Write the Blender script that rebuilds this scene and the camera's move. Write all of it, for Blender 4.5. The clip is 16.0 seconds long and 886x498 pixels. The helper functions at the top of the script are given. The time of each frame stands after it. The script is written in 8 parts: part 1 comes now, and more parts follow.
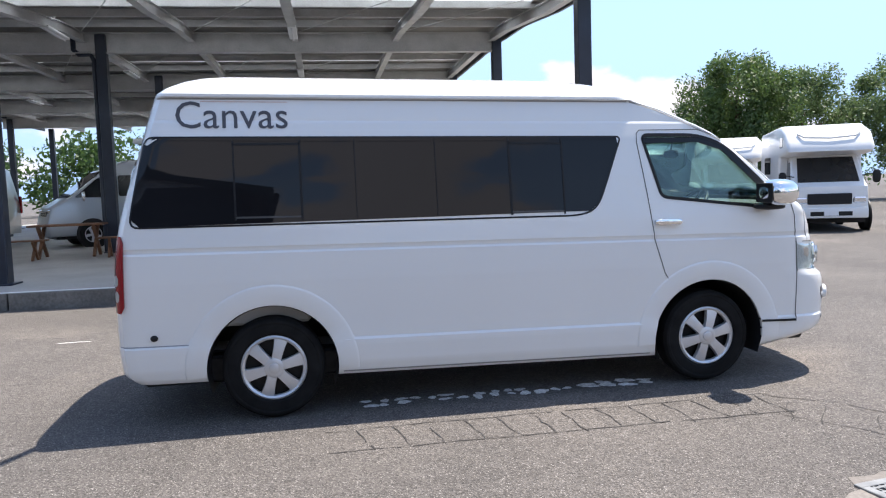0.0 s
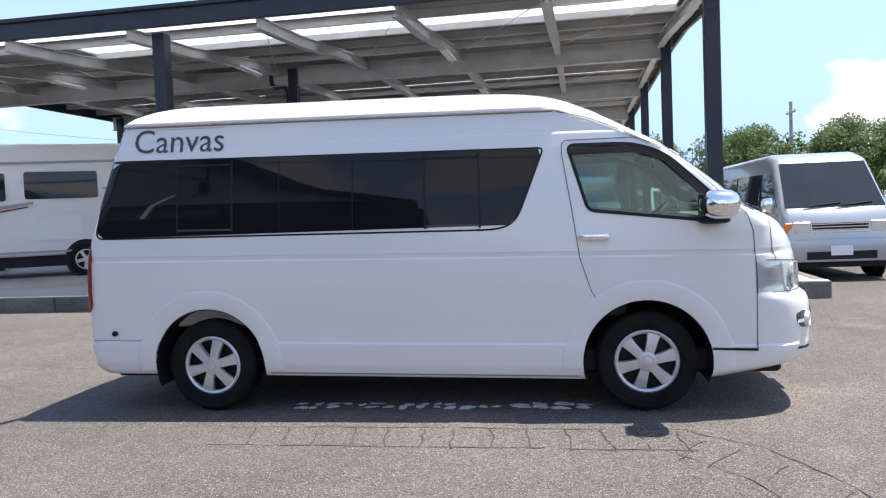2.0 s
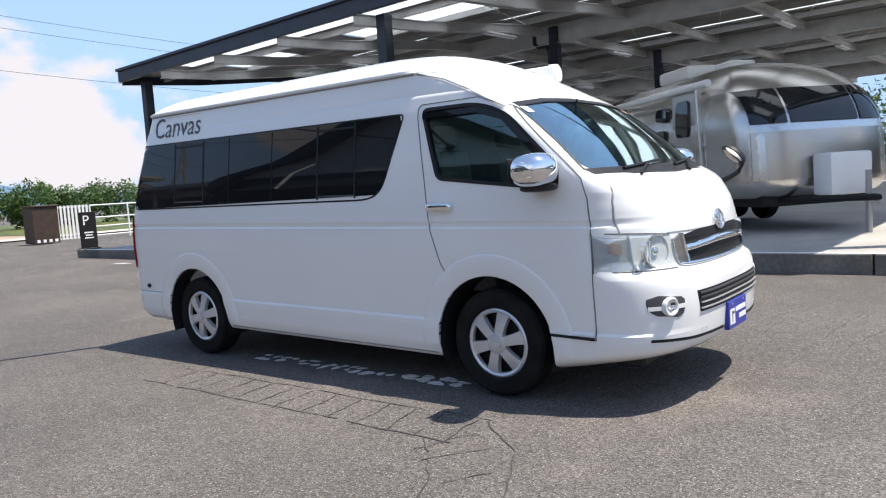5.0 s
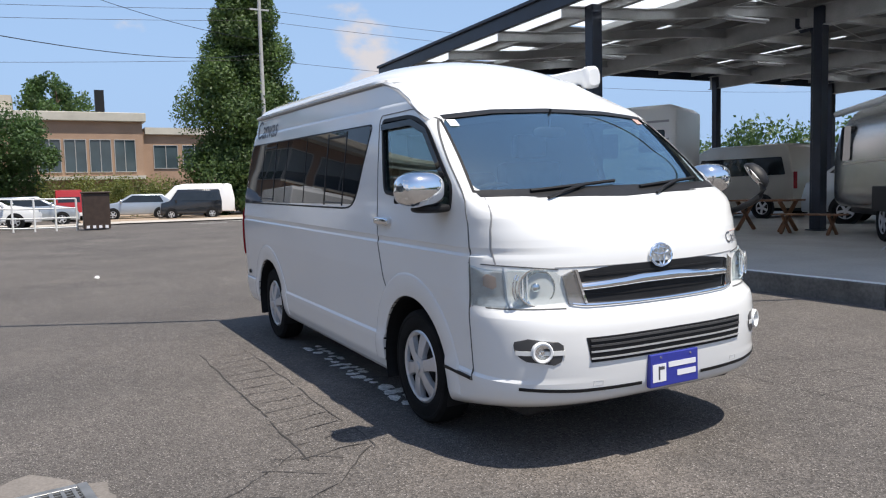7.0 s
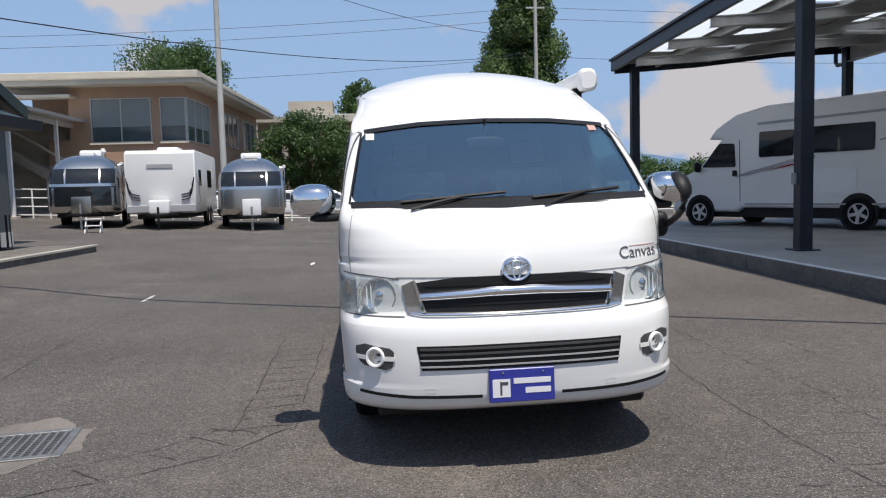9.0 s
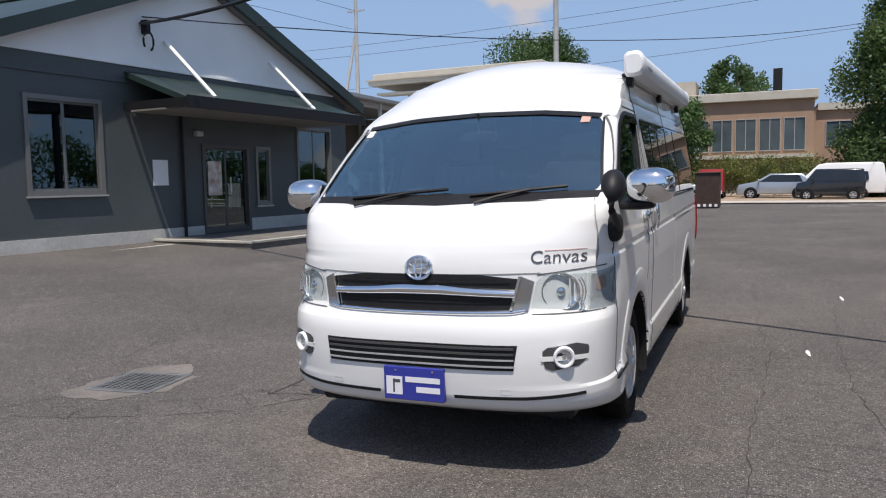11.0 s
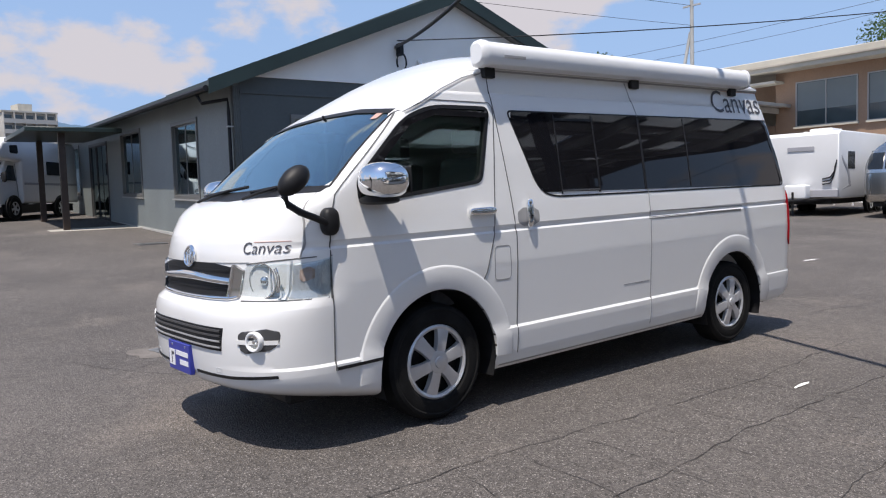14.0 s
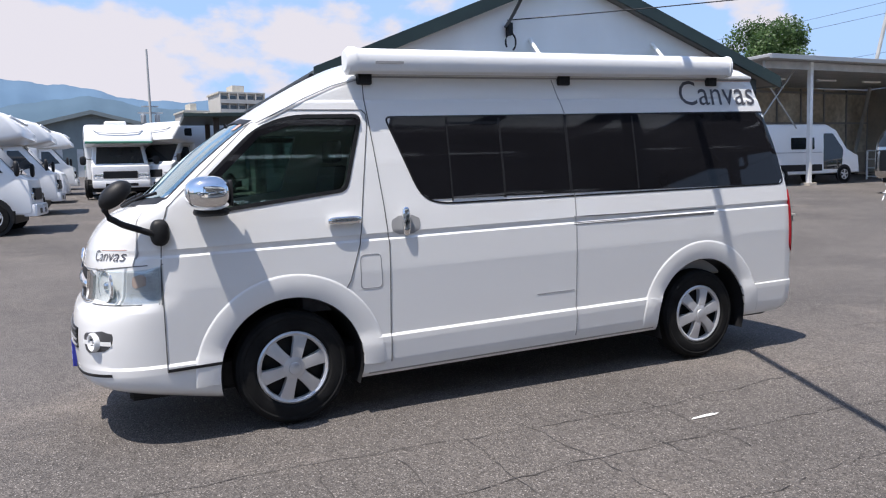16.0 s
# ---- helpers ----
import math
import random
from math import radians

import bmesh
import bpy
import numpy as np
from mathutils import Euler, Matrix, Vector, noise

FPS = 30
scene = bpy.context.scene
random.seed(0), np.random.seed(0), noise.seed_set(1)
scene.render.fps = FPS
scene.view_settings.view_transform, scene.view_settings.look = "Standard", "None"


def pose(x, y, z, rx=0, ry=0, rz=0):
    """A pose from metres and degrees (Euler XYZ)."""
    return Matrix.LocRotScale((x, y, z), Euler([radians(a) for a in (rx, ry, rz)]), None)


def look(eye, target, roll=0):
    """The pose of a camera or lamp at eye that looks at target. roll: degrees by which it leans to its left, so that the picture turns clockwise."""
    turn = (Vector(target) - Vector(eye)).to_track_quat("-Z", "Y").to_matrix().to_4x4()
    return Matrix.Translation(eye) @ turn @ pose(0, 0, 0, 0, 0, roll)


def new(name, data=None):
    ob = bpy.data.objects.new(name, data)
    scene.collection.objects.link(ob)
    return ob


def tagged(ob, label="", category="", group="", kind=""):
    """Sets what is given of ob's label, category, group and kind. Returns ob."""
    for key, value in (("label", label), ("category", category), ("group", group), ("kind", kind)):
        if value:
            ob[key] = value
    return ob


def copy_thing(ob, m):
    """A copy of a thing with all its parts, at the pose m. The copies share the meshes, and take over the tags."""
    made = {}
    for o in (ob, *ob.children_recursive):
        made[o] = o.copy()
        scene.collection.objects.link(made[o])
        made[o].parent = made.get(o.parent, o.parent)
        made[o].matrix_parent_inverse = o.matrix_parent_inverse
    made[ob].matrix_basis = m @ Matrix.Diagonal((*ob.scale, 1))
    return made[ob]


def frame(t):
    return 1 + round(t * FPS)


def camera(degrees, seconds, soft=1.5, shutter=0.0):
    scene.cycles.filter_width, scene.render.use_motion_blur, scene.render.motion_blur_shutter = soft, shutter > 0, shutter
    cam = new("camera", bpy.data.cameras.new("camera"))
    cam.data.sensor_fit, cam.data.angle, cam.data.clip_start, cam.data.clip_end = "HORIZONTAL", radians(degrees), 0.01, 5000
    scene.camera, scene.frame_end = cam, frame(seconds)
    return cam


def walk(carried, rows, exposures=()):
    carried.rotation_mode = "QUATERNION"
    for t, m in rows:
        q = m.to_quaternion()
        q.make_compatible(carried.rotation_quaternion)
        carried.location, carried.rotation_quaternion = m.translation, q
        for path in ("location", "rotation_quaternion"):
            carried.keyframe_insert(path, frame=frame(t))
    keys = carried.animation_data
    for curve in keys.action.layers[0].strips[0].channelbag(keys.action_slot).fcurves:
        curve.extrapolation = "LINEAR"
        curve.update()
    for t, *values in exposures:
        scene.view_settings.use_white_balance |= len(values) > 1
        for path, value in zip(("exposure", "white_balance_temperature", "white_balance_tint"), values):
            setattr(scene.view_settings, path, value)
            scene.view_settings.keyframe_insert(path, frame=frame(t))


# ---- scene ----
cam = camera(60.8, 16.0, soft=1.15)
PATH = [
    (0, (-1.336, -5.906, 1.484), (-0.97, -3.946, 1.322), -1.9),
    (0.5, (-0.755, -5.966, 1.469), (-0.576, -3.98, 1.323), -2.2),
    (1, (-0.172, -6.042, 1.444), (-0.148, -4.046, 1.332), -2.2),
    (1.5, (0.396, -6.05, 1.409), (0.25, -4.059, 1.287), -2.2),
    (2, (1.003, -6.049, 1.395), (0.696, -4.075, 1.297), -2.3),
    (2.5, (1.583, -5.991, 1.359), (1.081, -4.057, 1.281), -2.3),
    (3, (2.169, -5.849, 1.333), (1.512, -3.962, 1.249), -2.3),
    (3.2, (2.395, -5.79, 1.327), (1.677, -3.925, 1.242), -2.4),
    (5.3, (4.462, -4.399, 1.309), (3.122, -2.922, 1.151), -3.8),
    (5.5, (4.632, -4.248, 1.316), (3.228, -2.831, 1.17), -3.6),
    (6, (4.945, -3.754, 1.316), (3.389, -2.506, 1.168), -2.7),
    (6.5, (5.235, -3.252, 1.338), (3.57, -2.156, 1.184), -1.8),
    (7, (5.507, -2.78, 1.369), (3.744, -1.849, 1.213), -1.5),
    (7.5, (5.738, -2.292, 1.384), (3.893, -1.538, 1.224), -1.4),
    (8, (6.016, -1.799, 1.419), (4.107, -1.234, 1.255), -1.4),
    (8.5, (6.177, -1.245, 1.414), (4.216, -0.902, 1.261), -1.7),
    (9, (6.347, -0.715, 1.415), (4.363, -0.539, 1.259), -1.5),
    (9.5, (6.356, -0.157, 1.412), (4.366, -0.227, 1.219), -1.6),
    (10, (6.308, 0.398, 1.447), (4.336, 0.121, 1.224), -1.9),
    (10.2, (6.28, 0.63, 1.445), (4.324, 0.237, 1.238), -1.6),
    (12.3, (5.37, 2.927, 1.388), (3.77, 1.737, 1.229), -2.7),
    (12.5, (5.264, 3.116, 1.377), (3.705, 1.873, 1.228), -2.9),
    (13, (4.918, 3.507, 1.368), (3.459, 2.149, 1.204), -2.2),
    (13.5, (4.577, 3.904, 1.337), (3.196, 2.465, 1.184), -2.1),
    (14, (4.207, 4.217, 1.305), (2.958, 2.662, 1.166), -1.8),
    (14.5, (3.823, 4.521, 1.334), (2.736, 2.847, 1.209), -1.6),
    (15, (3.442, 4.796, 1.423), (2.514, 3.031, 1.274), -1.5),
    (15.5, (3.01, 4.993, 1.46), (2.132, 3.207, 1.269), -1.3),
    (16, (2.552, 5.181, 1.457), (1.725, 3.371, 1.263), -1.7),
]

EXPOSE = [(0, 1.40, 6700, 11), (3, 1.38, 6800, 12), (5.5, 1.00, 6750, 10), (7, 0.72, 6750, 10), (9, 0.41, 6750, 10), (12.5, 0.40, 6700, 13), (14, 0.60, 6650, 13), (16, 0.90, 6500, 13)]
walk(cam, [(r[0], look(*r[1:])) for r in PATH], EXPOSE)

# ---- light: high summer sun from the van's front left, blue sky with cumulus ----
SUN = Vector((0.36, 0.15, 1.0)).normalized()
world = bpy.data.worlds.new("summer_sky")
scene.world = world
world.use_nodes = True
wn, wl = world.node_tree.nodes, world.node_tree.links
sky = wn.new("ShaderNodeTexSky")
sky.sky_type, sky.sun_disc = "NISHITA", False
sky.sun_elevation = math.asin(SUN.z)
sky.sun_rotation = math.atan2(SUN.x, SUN.y)
sky.air_density, sky.dust_density, sky.ozone_density = 1.0, 0.5, 2.0
wc = wn.new("ShaderNodeTexCoord")
wmap = wn.new("ShaderNodeMapping")
wmap.inputs["Scale"].default_value = (1.0, 1.0, 1.7)
wl.new(wc.outputs["Generated"], wmap.inputs["Vector"])
cl = wn.new("ShaderNodeTexNoise")
cl.inputs["Scale"].default_value, cl.inputs["Detail"].default_value, cl.inputs["Roughness"].default_value = 3.3, 10.0, 0.52
wl.new(wmap.outputs["Vector"], cl.inputs["Vector"])
sep = wn.new("ShaderNodeSeparateXYZ")
wl.new(wc.outputs["Generated"], sep.inputs["Vector"])
band = wn.new("ShaderNodeMapRange")
band.inputs["From Min"].default_value, band.inputs["From Max"].default_value = 0.0, 0.6
band.inputs["To Min"].default_value, band.inputs["To Max"].default_value = 0.085, -0.12
wl.new(sep.outputs["Z"], band.inputs["Value"])
addc = wn.new("ShaderNodeMath")
wl.new(cl.outputs["Fac"], addc.inputs[0])
wl.new(band.outputs["Result"], addc.inputs[1])
ramp = wn.new("ShaderNodeMapRange")
ramp.interpolation_type = "SMOOTHSTEP"
ramp.inputs["From Min"].default_value, ramp.inputs["From Max"].default_value = 0.55, 0.605
south = wn.new("ShaderNodeMath")
south.operation = "MULTIPLY_ADD"
south.inputs[1].default_value = -0.085
wl.new(sep.outputs["Y"], south.inputs[0])
wl.new(addc.outputs[0], south.inputs[2])
wl.new(south.outputs[0], ramp.inputs["Value"])
cmix = wn.new("ShaderNodeMix")
cmix.data_type = "RGBA"
wl.new(ramp.outputs["Result"], cmix.inputs["Factor"])
haze = wn.new("ShaderNodeMix")
haze.data_type = "RGBA"
low = wn.new("ShaderNodeMapRange")
low.interpolation_type = "SMOOTHSTEP"
low.inputs["From Min"].default_value, low.inputs["From Max"].default_value = 0.0, 0.55
low.inputs["To Min"].default_value, low.inputs["To Max"].default_value = 0.95, 0.10
wl.new(sep.outputs["Z"], low.inputs["Value"])
wl.new(low.outputs["Result"], haze.inputs["Factor"])
wl.new(sky.outputs["Color"], haze.inputs[6])
haze.inputs[7].default_value = (1.85, 2.85, 4.7, 1)
wl.new(haze.outputs[2], cmix.inputs[6])
cmix.inputs[7].default_value = (3.7, 3.65, 3.95, 1)
wl.new(cmix.outputs[2], wn["Background"].inputs["Color"])
wn["Background"].inputs["Strength"].default_value = 0.115

sun = new("sun", bpy.data.lights.new("sun", "SUN"))
sun.data.energy, sun.data.angle, sun.data.color = 3.6, radians(0.5), (1.0, 0.95, 0.88)
sun.matrix_world = look(SUN * 40, (0, 0, 0))

# ---- materials ----
def shader(name, base, rough=0.5, metal=0.0, vary=0.0, scale=4.0, bump=0.0, bump_scale=60.0, coat=0.0,
           fine=0.0, fine_scale=120.0, random_tone=0.0, spec=0.5, trans=0.0, ior=1.45, second=None, alpha=1.0):
    """A Principled material: base colour varied at two scales by noise, with a bump."""
    m = bpy.data.materials.new(name)
    m.use_nodes = True
    n, l = m.node_tree.nodes, m.node_tree.links
    b = n["Principled BSDF"]
    b.inputs["Base Color"].default_value = (*base, 1)
    b.inputs["Roughness"].default_value = rough
    b.inputs["Metallic"].default_value = metal
    b.inputs["Coat Weight"].default_value = coat
    b.inputs["Coat Roughness"].default_value = 0.04
    b.inputs["Specular IOR Level"].default_value = spec
    b.inputs["Transmission Weight"].default_value = trans
    b.inputs["IOR"].default_value = ior
    tc = n.new("ShaderNodeTexCoord")
    col = None
    if vary or fine or random_tone or second:
        def noisy(sc, detail):
            t = n.new("ShaderNodeTexNoise")
            t.inputs["Scale"].default_value, t.inputs["Detail"].default_value = sc, detail
            l.new(tc.outputs["Object"], t.inputs["Vector"])
            return t
        big = noisy(scale, 5.0)
        mx = n.new("ShaderNodeMix")
        mx.data_type = "RGBA"
        lo = tuple(c * (1 - vary) for c in base)
        hi = second or tuple(min(1.0, c * (1 + vary)) for c in base)
        mx.inputs[6].default_value, mx.inputs[7].default_value = (*lo, 1), (*hi, 1)
        sharpen = n.new("ShaderNodeMapRange")
        sharpen.inputs["From Min"].default_value, sharpen.inputs["From Max"].default_value = 0.3, 0.7
        l.new(big.outputs["Fac"], sharpen.inputs["Value"])
        l.new(sharpen.outputs["Result"], mx.inputs["Factor"])
        col = mx.outputs[2]
        if fine:
            small = noisy(fine_scale, 2.0)
            mr = n.new("ShaderNodeMapRange")
            mr.inputs["From Min"].default_value, mr.inputs["From Max"].default_value = 0.3, 0.7
            mr.inputs["To Min"].default_value, mr.inputs["To Max"].default_value = 1 - fine, 1 + fine
            l.new(small.outputs["Fac"], mr.inputs["Value"])
            mu = n.new("ShaderNodeMix")
            mu.data_type, mu.blend_type = "RGBA", "MULTIPLY"
            mu.inputs["Factor"].default_value = 1
            l.new(col, mu.inputs[6])
            l.new(mr.outputs["Result"], mu.inputs[7])
            col = mu.outputs[2]
        if random_tone:
            info = n.new("ShaderNodeObjectInfo")
            mr = n.new("ShaderNodeMapRange")
            mr.inputs["To Min"].default_value, mr.inputs["To Max"].default_value = 1 - random_tone, 1 + random_tone
            l.new(info.outputs["Random"], mr.inputs["Value"])
            mu = n.new("ShaderNodeMix")
            mu.data_type, mu.blend_type = "RGBA", "MULTIPLY"
            mu.inputs["Factor"].default_value = 1
            l.new(col, mu.inputs[6])
            l.new(mr.outputs["Result"], mu.inputs[7])
            col = mu.outputs[2]
        l.new(col, b.inputs["Base Color"])
    if bump:
        t = n.new("ShaderNodeTexNoise")
        t.inputs["Scale"].default_value, t.inputs["Detail"].default_value = bump_scale, 4.0
        l.new(tc.outputs["Object"], t.inputs["Vector"])
        bp = n.new("ShaderNodeBump")
        bp.inputs["Strength"].default_value, bp.inputs["Distance"].default_value = bump, 0.01
        l.new(t.outputs["Fac"], bp.inputs["Height"])
        l.new(bp.outputs["Normal"], b.inputs["Normal"])
    return m


def glass(name, tint, rough=0.0, gloss=0.06):
    """Thin tinted glass: see-through with a mirror-like gloss by Fresnel."""
    m = bpy.data.materials.new(name)
    m.use_nodes = True
    n, l = m.node_tree.nodes, m.node_tree.links
    n.remove(n["Principled BSDF"])
    tr, gl, mx, lw, pw, ad = (n.new(k) for k in ("ShaderNodeBsdfTransparent", "ShaderNodeBsdfGlossy", "ShaderNodeMixShader", "ShaderNodeLayerWeight", "ShaderNodeMath", "ShaderNodeMath"))
    tr.inputs["Color"].default_value = (*tint, 1)
    gl.inputs["Roughness"].default_value = rough + 0.01
    gl.inputs["Color"].default_value = (0.82, 0.96, 1.0, 1)
    lw.inputs["Blend"].default_value = 0.5
    pw.operation, pw.inputs[1].default_value = "POWER", 3.0
    ad.operation, ad.inputs[1].default_value, ad.inputs[2].default_value = "MULTIPLY_ADD", 0.75, gloss
    l.new(lw.outputs["Facing"], pw.inputs[0])
    l.new(pw.outputs[0], ad.inputs[0])
    l.new(ad.outputs[0], mx.inputs["Fac"])
    l.new(tr.outputs["BSDF"], mx.inputs[1])
    l.new(gl.outputs["BSDF"], mx.inputs[2])
    l.new(mx.outputs["Shader"], n["Material Output"].inputs["Surface"])
    return m


def asphalt_material():
    """Worn asphalt: pale aggregate flecks, warm dusty stains, dark patches and hairline cracks."""
    m = bpy.data.materials.new("asphalt")
    m.use_nodes = True
    n, l = m.node_tree.nodes, m.node_tree.links
    b = n["Principled BSDF"]
    tc = n.new("ShaderNodeTexCoord")

    def noisy(sc, detail, rough=0.55):
        t = n.new("ShaderNodeTexNoise")
        t.inputs["Scale"].default_value, t.inputs["Detail"].default_value, t.inputs["Roughness"].default_value = sc, detail, rough
        l.new(tc.outputs["Object"], t.inputs["Vector"])
        return t.outputs["Fac"]

    def ranged(src, a, c, lo=0.0, hi=1.0):
        r = n.new("ShaderNodeMapRange")
        r.inputs["From Min"].default_value, r.inputs["From Max"].default_value = a, c
        r.inputs["To Min"].default_value, r.inputs["To Max"].default_value = lo, hi
        l.new(src, r.inputs["Value"])
        return r.outputs["Result"]

    def mixed(fac, a, c, blend="MIX"):
        x = n.new("ShaderNodeMix")
        x.data_type, x.blend_type = "RGBA", blend
        for sock, v in ((x.inputs[6], a), (x.inputs[7], c)):
            if isinstance(v, tuple):
                sock.default_value = (*v, 1)
            else:
                l.new(v, sock)
        if isinstance(fac, float):
            x.inputs["Factor"].default_value = fac
        else:
            l.new(fac, x.inputs["Factor"])
        return x.outputs[2]
    base = mixed(ranged(noisy(0.35, 5), 0.35, 0.68), (0.073, 0.066, 0.061), (0.112, 0.100, 0.091))
    dusty = mixed(ranged(noisy(0.55, 6, 0.62), 0.56, 0.74, 0.0, 0.60), base, (0.180, 0.155, 0.135))
    speck = n.new("ShaderNodeTexVoronoi")
    speck.inputs["Scale"].default_value = 95.0
    l.new(tc.outputs["Object"], speck.inputs["Vector"])
    grain = mixed(1.0, dusty, ranged(speck.outputs["Color"], 0.0, 1.0, 0.42, 1.62), "MULTIPLY")
    chip = n.new("ShaderNodeTexVoronoi")
    chip.inputs["Scale"].default_value = 62.0
    l.new(tc.outputs["Object"], chip.inputs["Vector"])
    keep = n.new("ShaderNodeMath")
    keep.operation = "MULTIPLY"
    l.new(ranged(chip.outputs["Distance"], 0.34, 0.22), keep.inputs[0])
    l.new(ranged(chip.outputs["Color"], 0.60, 0.80), keep.inputs[1])
    chips = mixed(keep.outputs[0], grain, (0.30, 0.275, 0.255))
    pale = mixed(ranged(noisy(150, 1), 0.64, 0.72, 0.0, 0.8), chips, (0.38, 0.35, 0.32))
    mottled = mixed(1.0, pale, ranged(noisy(7.0, 4), 0.3, 0.7, 0.92, 1.08), "MULTIPLY")
    l.new(mottled, b.inputs["Base Color"])
    b.inputs["Roughness"].default_value = 0.85
    b.inputs["Specular IOR Level"].default_value = 0.35
    bp = n.new("ShaderNodeBump")
    bp.inputs["Strength"].default_value, bp.inputs["Distance"].default_value = 0.55, 0.012
    l.new(speck.outputs["Distance"], bp.inputs["Height"])
    l.new(bp.outputs["Normal"], b.inputs["Normal"])
    return m


ASPHALT = asphalt_material()
CRACK = shader("crack_shadow", (0.050, 0.046, 0.044), 0.95, vary=0.3, scale=9)
ROADPAINT = shader("worn_white_road_paint", (0.74, 0.73, 0.70), 0.8, vary=0.25, scale=14, fine=0.25, fine_scale=70)
WHITE = shader("white_car_paint", (0.76, 0.76, 0.745), 0.22, coat=0.6, vary=0.012, scale=1.3)
BUMPER = shader("white_bumper_plastic", (0.76, 0.76, 0.737), 0.28, coat=0.4, vary=0.012, scale=2.0)
DARKPLASTIC = shader("black_plastic", (0.014, 0.014, 0.015), 0.5, spec=0.3, vary=0.2, scale=20, bump=0.08, bump_scale=250)
RUBBER = shader("tyre_rubber", (0.013, 0.013, 0.013), 0.9, spec=0.15, vary=0.3, scale=9, bump=0.15, bump_scale=90)
SEAM = shader("panel_gap", (0.10, 0.10, 0.10), 0.8)
SLATGREY = shader("dull_slat_plastic", (0.06, 0.06, 0.062), 0.4)
SIDECHROME = shader("smoked_chrome", (0.42, 0.41, 0.40), 0.18, 0.85)
FAINTSEAM = shader("faint_panel_gap", (0.52, 0.52, 0.51), 0.5)
# soft grey for shallow gaps, also the painted shade under the roof gutter
SEAMSOFT = shader("panel_gap_and_shade", (0.30, 0.30, 0.30), 0.6)
PRIVACY = shader("privacy_glass", (0.010, 0.010, 0.012), 0.02, spec=0.32, vary=0.2, scale=0.8)
WINDSHIELD = glass("windshield_glass", (0.82, 0.92, 0.90), 0.0, 0.21)
DOORGLASS = glass("door_glass", (0.62, 0.74, 0.70))
CLEAR = glass("clear_lens", (0.90, 0.92, 0.93))
CHROME = shader("chrome", (0.86, 0.87, 0.88), 0.06, 1.0)
SILVER = shader("silver_wheel_cover", (0.60, 0.61, 0.63), 0.33, 0.55, vary=0.05, scale=8, coat=0.2)
REFLECTOR = shader("lamp_reflector", (0.80, 0.81, 0.82), 0.16, 0.9)
LAMPWHITE = shader("bright_lamp_housing", (0.66, 0.68, 0.70), 0.28, 0.35, vary=0.12, scale=30)
LAMPGREY = shader("lamp_housing", (0.34, 0.35, 0.36), 0.3, 0.4)
CORNERLAMP = shader("corner_lamp_housing", (0.52, 0.53, 0.54), 0.28, 0.3, vary=0.1, scale=30)
AMBER = shader("amber_lens", (0.50, 0.37, 0.31), 0.2, coat=0.5)
AMBERLAMP = shader("orange_turn_lens", (0.70, 0.20, 0.03), 0.25, coat=0.5)
REDLENS = shader("red_lens", (0.26, 0.008, 0.014), 0.2, spec=0.3)
CLOTH = shader("grey_seat_cloth", (0.10, 0.10, 0.11), 0.95, vary=0.2, scale=20, bump=0.3, bump_scale=180)
DASH = shader("dashboard_plastic", (0.17, 0.175, 0.18), 0.6, vary=0.1, scale=10)
LINING = shader("cabin_lining", (0.42, 0.42, 0.41), 0.9, vary=0.04, scale=4)
LETTER = shader("charcoal_lettering", (0.070, 0.070, 0.082), 0.45)
REDLINE = shader("faded_thin_stripe", (0.55, 0.34, 0.28), 0.5)
BLUEPLATE = shader("blue_plate_enamel", (0.035, 0.045, 0.30), 0.35, vary=0.05, scale=30)
PLATEWHITE = shader("plate_white", (0.78, 0.78, 0.80), 0.4)
GREYWHITE = shader("awning_white", (0.78, 0.79, 0.79), 0.35, vary=0.02, scale=3)
NAVY = shader("navy_steel_paint", (0.016, 0.022, 0.036), 0.42, vary=0.2, scale=3, coat=0.1)

# ---- building tools ----
def finish(name, bm, material, parent=None, label="", smooth=None, kind="", category="", group=""):
    me = bpy.data.meshes.new(name)
    bm.normal_update()
    bm.to_mesh(me)
    bm.free()
    for m in (material if isinstance(material, (list, tuple)) else [material]):
        me.materials.append(m)
    if smooth is not None:
        for p in me.polygons:
            p.use_smooth = True
        me.set_sharp_from_angle(angle=radians(smooth))
    ob = new(name, me)
    ob.parent = parent
    tagged(ob, label, category, group, kind)
    return ob


def part(name, bm, material, parent, label="", smooth=35):
    return finish(name, bm, material, parent, label, smooth)


def thing(name, m, label, category, group="", kind=""):
    ob = new(name)
    ob.empty_display_size = 0.2
    ob.matrix_basis = m
    return tagged(ob, label, category, group, kind)


def box(bm, x0, y0, z0, x1, y1, z1, bevel=0.0, m=None, seg=1):
    got = bmesh.ops.create_cube(bm, size=1)["verts"]
    for v in got:
        v.co = Vector(((x0 + x1) / 2 + v.co.x * (x1 - x0), (y0 + y1) / 2 + v.co.y * (y1 - y0), (z0 + z1) / 2 + v.co.z * (z1 - z0)))
    if bevel:
        es = list({e for v in got for e in v.link_edges})
        got = bmesh.ops.bevel(bm, geom=es, offset=bevel, segments=seg, affect="EDGES", profile=0.6)["verts"]
    if m is not None:
        for v in {v for v in got}:
            v.co = m @ v.co
    return bm


def boxes(*rows, bevel=0.0):
    bm = bmesh.new()
    for r in rows:
        box(bm, *r, bevel=bevel)
    return bm


